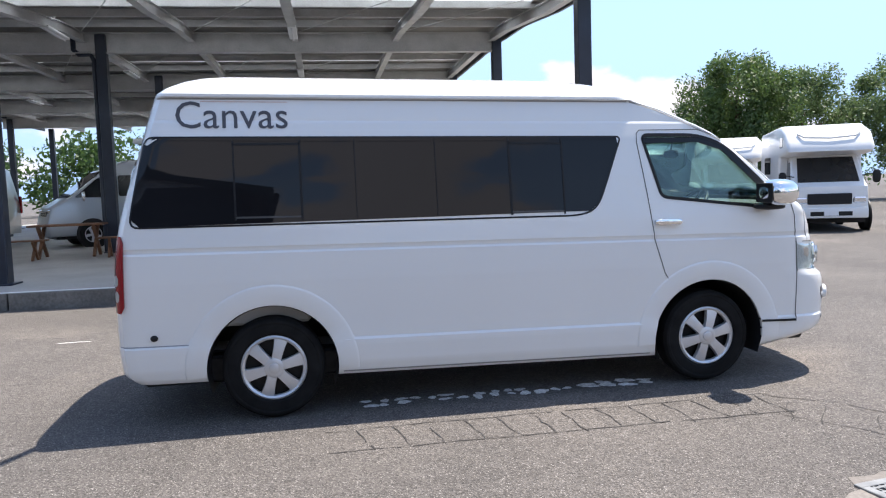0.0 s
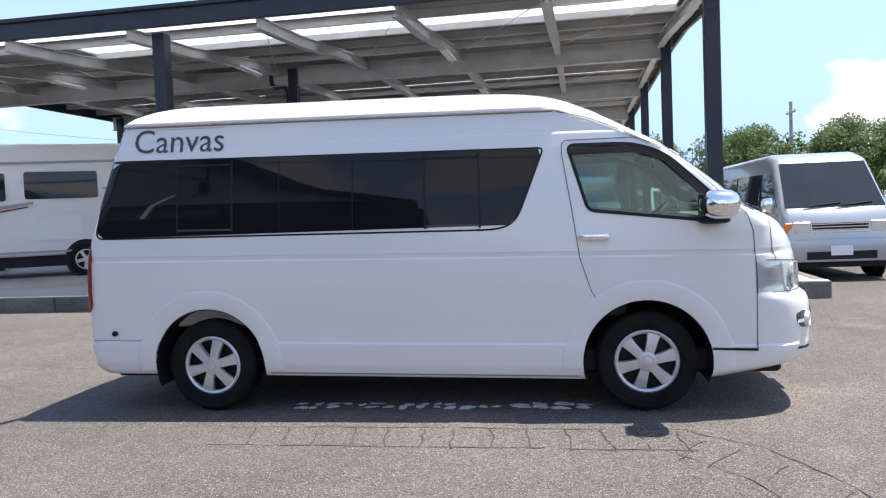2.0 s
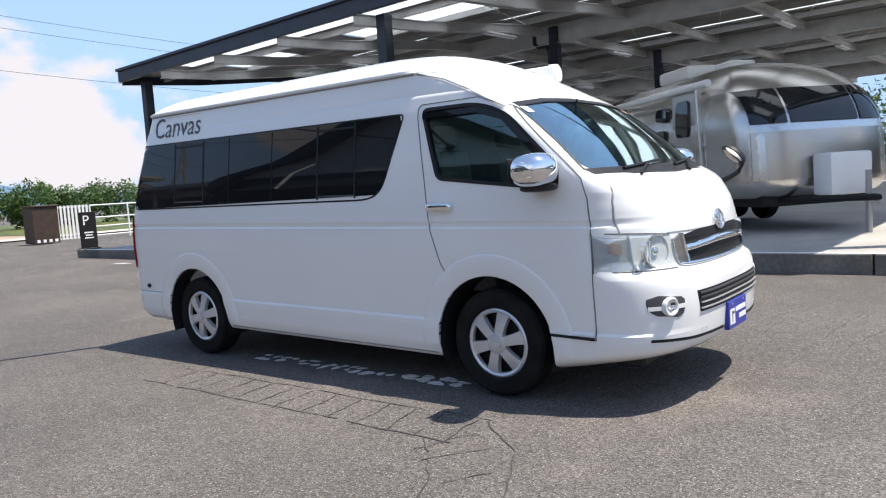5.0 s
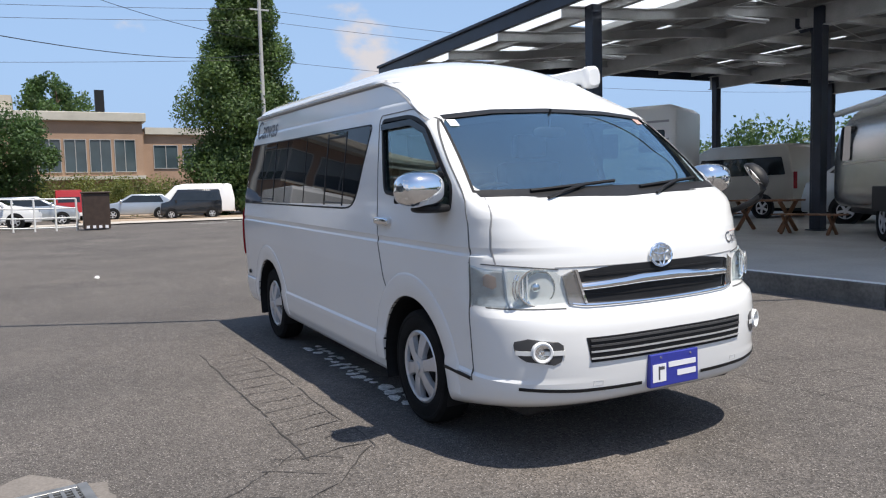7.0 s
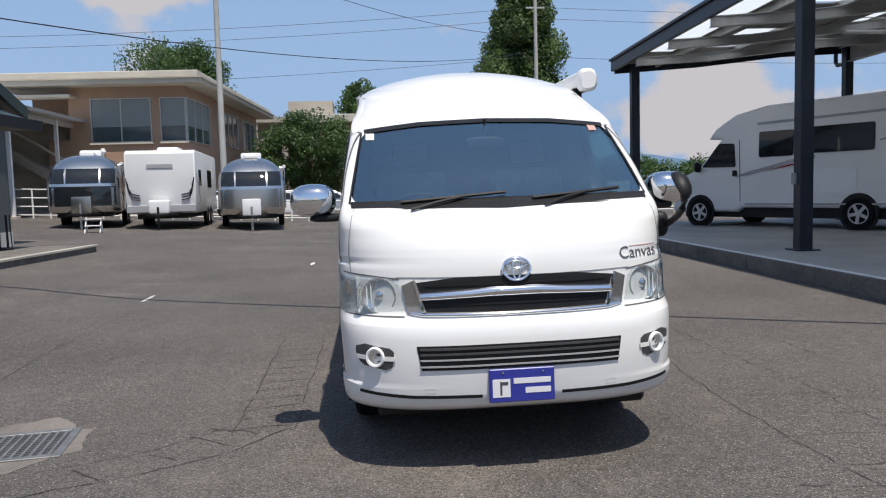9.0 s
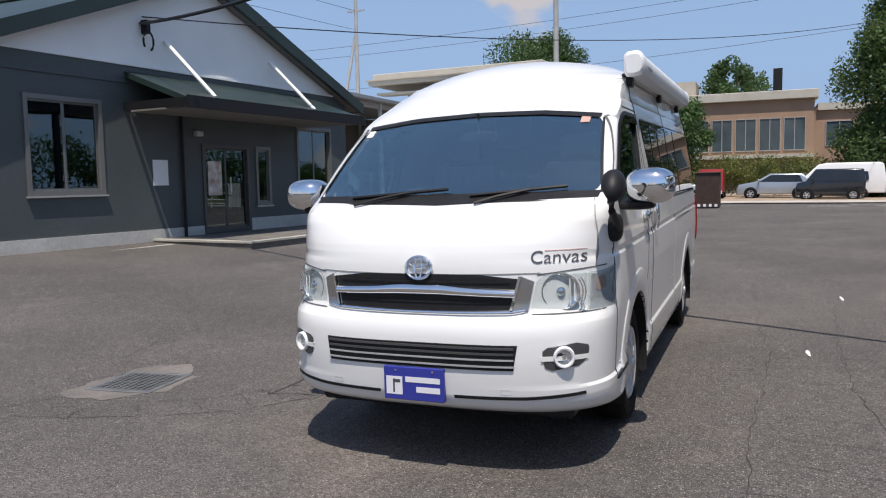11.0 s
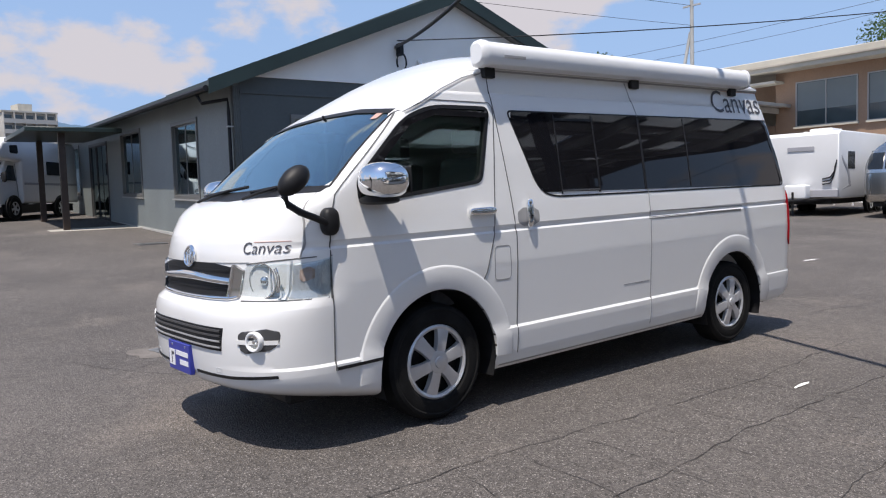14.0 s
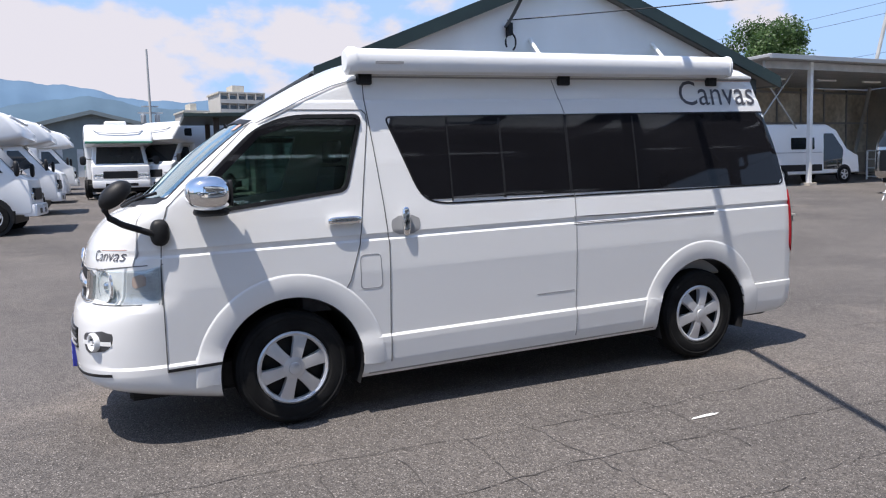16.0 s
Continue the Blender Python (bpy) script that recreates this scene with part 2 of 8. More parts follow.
def tube(bm, pts, r, sides=8, taper=None, caps=True):
    """A tube along points, of radius r or from r to taper."""
    rings = []
    pts = [Vector(p) for p in pts]
    for i, p in enumerate(pts):
        d = (pts[min(i + 1, len(pts) - 1)] - pts[max(i - 1, 0)]).normalized()
        a = d.orthogonal().normalized() if abs(d.z) > 0.95 else d.cross(Vector((0, 0, 1))).normalized()
        b = d.cross(a)
        rr = r if taper is None else r + (taper - r) * i / max(1, len(pts) - 1)
        rings.append([bm.verts.new(p + rr * (math.cos(k * math.tau / sides) * a + math.sin(k * math.tau / sides) * b)) for k in range(sides)])
    for r0, r1 in zip(rings, rings[1:]):
        for k in range(sides):
            bm.faces.new((r0[k], r0[(k + 1) % sides], r1[(k + 1) % sides], r1[k]))
    if caps:
        bm.faces.new(rings[0][::-1])
        bm.faces.new(rings[-1])
    return bm


def lathe(bm, prof, sides=24, m=None, caps=True):
    """Turns (radius, height) rows about z."""
    rings = []
    for r, h in prof:
        rings.append([bm.verts.new((r * math.cos(k * math.tau / sides), r * math.sin(k * math.tau / sides), h)) for k in range(sides)])
    for r0, r1 in zip(rings, rings[1:]):
        for k in range(sides):
            bm.faces.new((r0[k], r0[(k + 1) % sides], r1[(k + 1) % sides], r1[k]))
    for ring, flip in ((rings[0], True), (rings[-1], False)):
        if caps and prof[0 if flip else -1][0] > 1e-4:
            bm.faces.new(ring[::-1] if flip else ring)
    if m is not None:
        for ring in rings:
            for v in ring:
                v.co = m @ v.co
    bmesh.ops.remove_doubles(bm, verts=[v for ring in (rings[0], rings[-1]) for v in ring], dist=1e-5)
    return bm


def lerp_table(t, x):
    if x <= t[0][0]:
        return t[0][1]
    for (a, b), (c, d) in zip(t, t[1:]):
        if x <= c:
            return b + (d - b) * (x - a) / (c - a)
    return t[-1][1]


def smooth_table(t, x):
    """Monotone cubic through the rows of t."""
    n = len(t)
    if x <= t[0][0]:
        return t[0][1]
    if x >= t[-1][0]:
        return t[-1][1]
    s = [(t[i + 1][1] - t[i][1]) / (t[i + 1][0] - t[i][0]) for i in range(n - 1)]
    g = [s[0]] + [0 if s[i - 1] * s[i] <= 0 else 2 / (1 / s[i - 1] + 1 / s[i]) for i in range(1, n - 1)] + [s[-1]]
    for i in range(n - 1):
        if x <= t[i + 1][0]:
            h = t[i + 1][0] - t[i][0]
            u = (x - t[i][0]) / h
            return (t[i][1] * (2 * u ** 3 - 3 * u * u + 1) + g[i] * h * (u ** 3 - 2 * u * u + u)
                    + t[i + 1][1] * (3 * u * u - 2 * u ** 3) + g[i + 1] * h * (u ** 3 - u * u))


def ease(x):
    x = max(0.0, min(1.0, x))
    return x * x * (3 - 2 * x)


def height(x, y):
    """The yard's ground: a faint crossfall under the van, a dip to the drain, rising away to the south."""
    h = 0.012 * y * math.exp(-(y / 2.0) ** 2)
    h -= 0.080 * math.exp(-(((x - 1.6) / 1.5) ** 2 + ((y + 2.95) / 1.1) ** 2))
    h += 0.038 * max(0.0, -y - 3.0) * ease((-y - 3.0) / 3.0) + 0.003 * max(0.0, -x - 8.0)
    return h


def text_mesh(words, size=1.0):
    """Flat letters as a bmesh in x, y, from the built-in font, scaled to be 1 wide times size."""
    cu = bpy.data.curves.new("letters", "FONT")
    cu.body = words
    cu.resolution_u = 3
    ob = new("letters", cu)
    bpy.context.view_layer.update()
    me = bpy.data.meshes.new_from_object(ob.evaluated_get(bpy.context.evaluated_depsgraph_get()))
    bm = bmesh.new()
    bm.from_mesh(me)
    bpy.data.objects.remove(ob)
    bpy.data.curves.remove(cu)
    bpy.data.meshes.remove(me)
    x0, x1 = min(v.co.x for v in bm.verts), max(v.co.x for v in bm.verts)
    for v in bm.verts:
        v.co = Vector(((v.co.x - x0) / (x1 - x0) * size, v.co.y / (x1 - x0) * size, 0))
    return bm

# ---- ground: one sheet from the yard to the horizon ----
def ground_sheet():
    def ticks(near, far):
        a = [i * 0.2 for i in range(-int(near * 5), int(near * 5) + 1)]
        out, step = [near], 0.5
        while out[-1] < far:
            out.append(out[-1] + step)
            step *= 1.35
        return [-v for v in out[:0:-1]] + a + out[1:]
    xs, ys = ticks(8, 1500), ticks(8, 1500)
    bm = bmesh.new()
    grid = [[bm.verts.new((x, y, height(x, max(y, -60)))) for x in xs] for y in ys]
    for r0, r1 in zip(grid, grid[1:]):
        for k in range(len(xs) - 1):
            bm.faces.new((r0[k], r0[k + 1], r1[k + 1], r1[k]))
    return finish("ground", bm, ASPHALT, smooth=40, label="worn grey asphalt yard with pale flecks and stains", kind="structure", category="ground")


ground_sheet()

# ---- the camper van: high-roof white van, nose towards +x ----
RAKE = 0.018
FRONT = [(0.25, 2.18), (0.30, 2.40), (0.34, 2.57), (0.37, 2.655), (0.40, 2.695), (0.45, 2.716), (0.62, 2.727), (0.76, 2.717), (0.80, 2.70), (0.832, 2.66), (0.86, 2.650),
         (1.04, 2.640), (1.10, 2.630), (1.167, 2.607), (1.22, 2.575), (1.278, 2.527), (1.32, 2.472), (1.353, 2.405), (1.385, 2.338), (1.407, 2.300),
         (1.594, 2.080), (1.742, 1.895), (1.84, 1.755), (1.914, 1.630), (2.022, 1.450), (2.147, 1.215), (2.212, 1.065), (2.256, 0.91), (2.288, 0.70), (2.298, 0.30), (2.30, 0.0)]
WIDE = [(0.25, 0.850), (0.28, 0.873), (0.34, 0.891), (0.455, 0.902), (0.490, 0.902), (0.505, 0.890), (0.70, 0.900), (0.90, 0.910), (1.085, 0.908),
        (1.098, 0.899), (1.118, 0.899), (1.13, 0.905), (1.25, 0.893), (1.55, 0.856), (1.83, 0.814), (1.925, 0.795), (1.938, 0.785), (1.96, 0.782),
        (2.075, 0.762), (2.083, 0.774), (2.112, 0.774), (2.120, 0.755), (2.16, 0.712), (2.205, 0.621), (2.24, 0.510), (2.27, 0.365),
        (2.29, 0.22), (2.30, 0.11)]
BACK = [(0.25, -2.48), (0.32, -2.55), (0.55, -2.565), (0.90, -2.56), (1.20, -2.53), (1.75, -2.37), (2.05, -2.28), (2.12, -2.25), (2.18, -2.16),
        (2.23, -2.05), (2.27, -1.9), (2.30, -1.6)]
HUBX, HUBZ = 1.555, 0.345


def nose(z):
    return smooth_table(FRONT, z)


def wide(z):
    return lerp_table(WIDE, z)


FM = 2.5     # roundness of the nose in plan
DEPTH = [(0.25, 0.50), (0.82, 0.50), (0.90, 0.55), (1.10, 0.55), (1.22, 0.44), (1.30, 0.31), (1.38, 0.20), (1.50, 0.17), (1.86, 0.17), (2.0, 0.30), (2.2, 0.60), (2.30, 0.65)]


def blunt(z):
    return 3.2 - 0.4 * ease((z - 0.80) / 0.08)


def front_depth(z):
    return smooth_table(DEPTH, z)


def front_x(y, z):
    """x of the front skin at half-width y and height z."""
    d, w = front_depth(z), wide(z)
    u = min(0.9999, abs(y) / w)
    return nose(z) - d + d * (1 - u ** blunt(z)) ** (1 / FM)


def side_y(x, z):
    """Half-width of the body at x and height z."""
    d, w, f = front_depth(z), wide(z), nose(z)
    b = smooth_table(BACK, z)
    y = w
    if x > f - d:
        u = min(1.0, (x - (f - d)) / d)
        y = w * max(0.0, 1 - u ** FM) ** (1 / blunt(z))
    elif x < b + 0.15:
        u = min(1.0, (b + 0.15 - x) / 0.15)
        y = w * max(0.0, 1 - u ** 3.2) ** (1 / 3.2)
    return y


def raked(p):
    return Vector((p[0], p[1], p[2] - RAKE * p[0]))


def van_shell(shrink=0.0, z0=0.25, z1=2.30, coarse=False):
    """A closed skin made of level rings; shrink draws it inwards."""
    zs = sorted({round(z, 3) for z in [r[0] for r in WIDE + FRONT] + [0.25 + i * (0.10 if coarse else 0.034) for i in range(61)] if z0 <= z <= z1} | {z0, z1})
    nf, ns, nb = (8, 20, 4) if coarse else (26, 190, 8)
    bm = bmesh.new()
    rings = []
    for z in zs:
        d, w, f, b = front_depth(z), wide(z) - shrink, nose(z) - shrink, smooth_table(BACK, z) + shrink
        half = []
        for i in range(nf):
            a = (i / nf) * math.pi / 2
            cx, cy = math.cos(a) ** (2 / FM), math.sin(a) ** (2 / blunt(z))
            half.append((f - d + d * cx, w * cy))
        for i in range(ns + 1):
            half.append((f - d + (b + 0.15 - (f - d)) * i / ns, w))
        for i in range(1, nb + 1):
            a = (i / nb) * math.pi / 2
            half.append((b + 0.15 - 0.15 * math.sin(a) ** (2 / 3.2), w * math.cos(a) ** (2 / 3.2) if i < nb else 0.0))
        ring = []
        for k, (x, y) in enumerate(half):
            ring.append((x, y))
        full = ring + [(x, -y) for x, y in ring[-2:0:-1]]
        rings.append([bm.verts.new(raked((x, y, z))) for x, y in full])
    n = len(rings[0])
    for r0, r1 in zip(rings, rings[1:]):
        for k in range(n):
            bm.faces.new((r0[k], r1[k], r1[(k + 1) % n], r0[(k + 1) % n]))
    bm.faces.new(rings[0])
    bm.faces.new(rings[-1][::-1])
    bmesh.ops.recalc_face_normals(bm, faces=bm.faces)
    return bm


def prism(poly, axis, lo, hi, rake=True):
    """A closed prism over the polygon (x, z) along y, or (y, z) along x."""
    bm = bmesh.new()
    def at(p, s):
        q = (p[0], s, p[1]) if axis == "y" else (s, p[0], p[1])
        return raked(q) if rake else Vector(q)
    a, b = [bm.verts.new(at(p, lo)) for p in poly], [bm.verts.new(at(p, hi)) for p in poly]
    bm.faces.new(a)
    bm.faces.new(b[::-1])
    for i in range(len(poly)):
        j = (i + 1) % len(poly)
        bm.faces.new((a[i], b[i], b[j], a[j]))
    bmesh.ops.recalc_face_normals(bm, faces=bm.faces)
    return bm


def rounded(poly, r=0.05, n=4):
    """Rounds the corners of a polygon; r may be one number or one for each corner."""
    out = []
    for i, p in enumerate(poly):
        a, b = Vector(poly[i - 1]), Vector(poly[(i + 1) % len(poly)])
        p = Vector(p)
        rr = r[i] if isinstance(r, (list, tuple)) else r
        da, db = min(rr, (a - p).length * 0.48), min(rr, (b - p).length * 0.48)
        s, e = p + (a - p).normalized() * da, p + (b - p).normalized() * db
        for k in range(n + 1):
            t = k / n
            q = s * (1 - t) ** 2 + p * 2 * t * (1 - t) + e * t * t
            out.append((q.x, q.y))
    return out


def grown(poly, d):
    """Moves a polygon's outline outwards by d (inwards if negative)."""
    n, out = len(poly), []
    area = sum(poly[i][0] * poly[(i + 1) % n][1] - poly[(i + 1) % n][0] * poly[i][1] for i in range(n))
    sg = 1 if area > 0 else -1
    for i in range(n):
        a, p, b = Vector(poly[i - 1]), Vector(poly[i]), Vector(poly[(i + 1) % n])
        t = (b - a).normalized()
        nn = Vector((t.y, -t.x)) * sg
        out.append((p.x + nn.x * d, p.y + nn.y * d))
    return out


def spans(poly, rows):
    """For each row v of the polygon the first and last u, rows spread over its height."""
    lo, hi = min(p[1] for p in poly), max(p[1] for p in poly)
    out = []
    for i in range(rows + 1):
        v = lo + (hi - lo) * (i + 0.0) / rows
        v = min(hi - 1e-5, max(lo + 1e-5, v))
        us = []
        for k, p in enumerate(poly):
            q = poly[(k + 1) % len(poly)]
            if (p[1] <= v < q[1]) or (q[1] <= v < p[1]):
                us.append(p[0] + (q[0] - p[0]) * (v - p[1]) / (q[1] - p[1]))
        out.append((v, min(us), max(us)))
    return out


def skin_patch(poly, face, off, nu=24, nv=10, thick=0.006):
    """A curved plate that follows the body over the polygon. face: +1 or -1 for a side, 0 for the front."""
    bm = bmesh.new()
    def at(u, v, o):
        if face == 0:
            return raked((front_x(u, v) + o, u, v))
        return raked((u, face * (side_y(u, v) + o), v))
    layers = []
    for o in (off, off - thick):
        layers.append([[bm.verts.new(at(a + (b - a) * k / nu, v, o)) for k in range(nu + 1)] for v, a, b in spans(poly, nv)])
    top, low = layers
    for i in range(nv):
        for k in range(nu):
            bm.faces.new((top[i][k], top[i][k + 1], top[i + 1][k + 1], top[i + 1][k]))
            bm.faces.new((low[i][k], low[i + 1][k], low[i + 1][k + 1], low[i][k + 1]))
    rim = [(0, k) for k in range(nu)] + [(i, nu) for i in range(nv)] + [(nv, k) for k in range(nu, 0, -1)] + [(i, 0) for i in range(nv, 0, -1)]
    for (a, b), (c, d) in zip(rim, rim[1:] + rim[:1]):
        bm.faces.new((top[a][b], low[a][b], low[c][d], top[c][d]))
    bmesh.ops.recalc_face_normals(bm, faces=bm.faces)
    return bm


def skin_line(pts, face, width=0.008, off=0.0030, closed=False, step=0.03):
    """A narrow strip that follows the body along the points."""
    dense = []
    pts = list(pts) + ([pts[0]] if closed else [])
    for a, b in zip(pts, pts[1:]):
        a, b = Vector(a), Vector(b)
        n = max(1, int((b - a).length / step))
        dense += [a.lerp(b, i / n) for i in range(n)]
    dense.append(Vector(pts[-1]))
    bm = bmesh.new()
    rows = []
    for i, p in enumerate(dense):
        t = (dense[min(i + 1, len(dense) - 1)] - dense[max(0, i - 1)]).normalized()
        nn = Vector((-t.y, t.x)) * width / 2
        row = []
        for q in (p + nn, p - nn):
            for o in (off, -0.004):
                row.append(bm.verts.new(raked((front_x(q.x, q.y) + o, q.x, q.y)) if face == 0 else raked((q.x, face * (side_y(q.x, q.y) + o), q.y))))
        rows.append(row)
    for r, s in zip(rows, rows[1:]):
        bm.faces.new((r[0], s[0], s[2], r[2]))
        bm.faces.new((r[0], r[1], s[1], s[0]))
        bm.faces.new((r[2], s[2], s[3], r[3]))
    bmesh.ops.recalc_face_normals(bm, faces=bm.faces)
    return bm


def bulged_bar(rows, depth):
    """A rounded bright bar across the front: rows of (y, z, half height), standing depth proud."""
    bm = bmesh.new()
    lines = []
    n = 48
    ctr, hgt = [(r[0], r[1]) for r in rows], [(r[0], r[2]) for r in rows]
    for k in range(n + 1):
        y = rows[0][0] + (rows[-1][0] - rows[0][0]) * k / n
        z, h = smooth_table(ctr, y), smooth_table(hgt, y)
        line = []
        for i in range(9):
            a = -math.pi / 2 + math.pi * i / 8
            line.append(bm.verts.new(raked((front_x(y, z) - 0.004 + depth * math.cos(a), y, z + h * math.sin(a)))))
        lines.append(line)
    for p, q in zip(lines, lines[1:]):
        for i in range(8):
            bm.faces.new((p[i], q[i], q[i + 1], p[i + 1]))
    bm.faces.new(lines[0])
    bm.faces.new(lines[-1][::-1])
    bmesh.ops.recalc_face_normals(bm, faces=bm.faces)
    return bm


def on_skin(bm, face, u0, v0, su=1.0, off=0.003, slant=0.0):
    """Lays flat letters (x to the right, y up) on the body."""
    for v in bm.verts:
        u, w = u0 + su * v.co.x, v0 + v.co.y + slant * v.co.x
        v.co = raked((front_x(u, w) + off, u, w)) if face == 0 else raked((u, face * (side_y(u, w) + off), w))
    return bm


DOORWIN = rounded([(1.075, 1.835), (1.50, 1.835), (1.70, 1.765), (2.05, 1.43), (2.05, 1.315), (1.20, 1.405)], [0.04, 0.10, 0.10, 0.03, 0.03, 0.04])
SIDEWIN = rounded([(-2.39, 1.265), (-2.285, 1.825), (0.905, 1.825), (0.715, 1.345), (0.60, 1.285)], [0.06, 0.06, 0.03, 0.10, 0.12])
SCREEN = rounded([(-0.825, 1.405), (-0.745, 1.812), (-0.40, 1.850), (0.0, 1.862), (0.40, 1.850), (0.745, 1.812), (0.825, 1.405), (0.40, 1.382), (0.0, 1.375), (-0.40, 1.382)],
                 [0.07, 0.06, 0.2, 0.2, 0.2, 0.06, 0.07, 0.2, 0.2, 0.2])


def van_body(van):
    """The hollow painted shell with its openings cut through."""
    shell = finish("body", van_shell(), WHITE)
    cutters = []

    def cut(bm, material):
        o = finish("cutter", bm, material)
        md = shell.modifiers.new("cut", "BOOLEAN")
        md.operation, md.solver, md.object = "DIFFERENCE", "EXACT", o
        md.material_mode = "TRANSFER"
        cutters.append(o)
    cut(van_shell(0.055, 0.40, 2.21, True), LINING)
    for sx in (HUBX, -HUBX):
        for sy in (1, -1):
            c = bmesh.new()
            mm = Matrix.Translation((sx, sy * 0.80, HUBZ)) @ Matrix.Rotation(math.pi / 2, 4, "X")
            lathe(c, [(0.425, -0.22), (0.425, 0.22)], 40, mm)
            bmesh.ops.recalc_face_normals(c, faces=c.faces)
            cut(c, DARKPLASTIC)
    cut(prism(DOORWIN, "y", -1.2, 1.2), DARKPLASTIC)
    cut(prism(SCREEN, "x", 1.45, 3.2), DARKPLASTIC)
    bpy.context.view_layer.update()
    me = bpy.data.meshes.new_from_object(shell.evaluated_get(bpy.context.evaluated_depsgraph_get()))
    shell.modifiers.clear()
    shell.data = me
    me.name = "body"
    for o in cutters:
        bpy.data.objects.remove(o)
    for p in me.polygons:
        p.use_smooth = True
    me.set_sharp_from_angle(angle=radians(28))
    shell.parent = van
    return shell


def wheel_parts(van, x, side):
    """Tyre, silver cover with six spokes, dark brake side."""
    m = Matrix.Translation((x, side * 0.765, HUBZ)) @ Matrix.Rotation(-side * math.pi / 2, 4, "X")
    bm = bmesh.new()
    lathe(bm, [(0.20, -0.10), (0.26, -0.105), (0.315, -0.098), (0.333, -0.075), (0.338, -0.03), (0.338, 0.03), (0.333, 0.07), (0.316, 0.092),
               (0.300, 0.096), (0.292, 0.092), (0.262, 0.098), (0.232, 0.094), (0.214, 0.080), (0.20, 0.05)], 56, m, False)
    wheel = part("wheel", bm, RUBBER, van, "black tyre with a silver six-spoke cover", 30)
    bm = bmesh.new()
    lathe(bm, [(0.0, 0.020), (0.19, 0.020), (0.205, 0.06)], 40, m, False)
    part("rim", bm, DARKPLASTIC, wheel)
    bm = bmesh.new()
    lathe(bm, [(0.186, 0.062), (0.190, 0.082), (0.205, 0.090), (0.216, 0.082), (0.216, 0.06)], 56, m, False)
    n = 6
    cover = part("wheel_cover", bm, SILVER, wheel, "silver six-spoke wheel cover", 40)
    for k in range(n):
        bm = bmesh.new()
        a = k * math.tau / n + 0.25
        rot = Matrix.Rotation(a, 4, "Z")
        rows = [(0.045, 0.033, 0.098), (0.09, 0.034, 0.100), (0.14, 0.038, 0.094), (0.194, 0.047, 0.084)]
        vs = []
        for r, w, h in rows:
            vs.append([bm.verts.new(m @ rot @ Vector((r, s * w * q, h - d))) for s, q, d in ((-1, 1.0, 0.035), (-1, 0.92, 0.004), (0, 0, 0.0), (1, 0.92, 0.004), (1, 1.0, 0.035))])
        for p, q in zip(vs, vs[1:]):
            for i in range(4):
                bm.faces.new((p[i], q[i], q[i + 1], p[i + 1]))
        bmesh.ops.recalc_face_normals(bm, faces=bm.faces)
        part("spoke", bm, SILVER, wheel, "", 40)
    bm = bmesh.new()
    lathe(bm, [(0.068, 0.075), (0.066, 0.098), (0.050, 0.104), (0.036, 0.104), (0.034, 0.112), (0.02, 0.116), (0.0, 0.117)], 28, m)
    part("hub_cap", bm, SILVER, wheel, "", 40)


def superbox(bm, c, s, n=3.2, nu=20, nv=12, m=None):
    """A well-rounded box (superellipsoid)."""
    def pw(v, e):
        return math.copysign(abs(v) ** e, v)
    rows = []
    for j in range(nv + 1):
        b = -math.pi / 2 + math.pi * j / nv
        row = []
        for i in range(nu):
            a = math.tau * i / nu
            p = Vector((c[0] + s[0] * pw(math.cos(b), 2 / n) * pw(math.cos(a), 2 / n), c[1] + s[1] * pw(math.cos(b), 2 / n) * pw(math.sin(a), 2 / n), c[2] + s[2] * pw(math.sin(b), 2 / n)))
            row.append(bm.verts.new(m @ p if m else p))
        rows.append(row)
    for r, q in zip(rows, rows[1:]):
        for i in range(nu):
            bm.faces.new((r[i], r[(i + 1) % nu], q[(i + 1) % nu], q[i]))
    bmesh.ops.remove_doubles(bm, verts=rows[0] + rows[-1], dist=1e-5)
    return bm


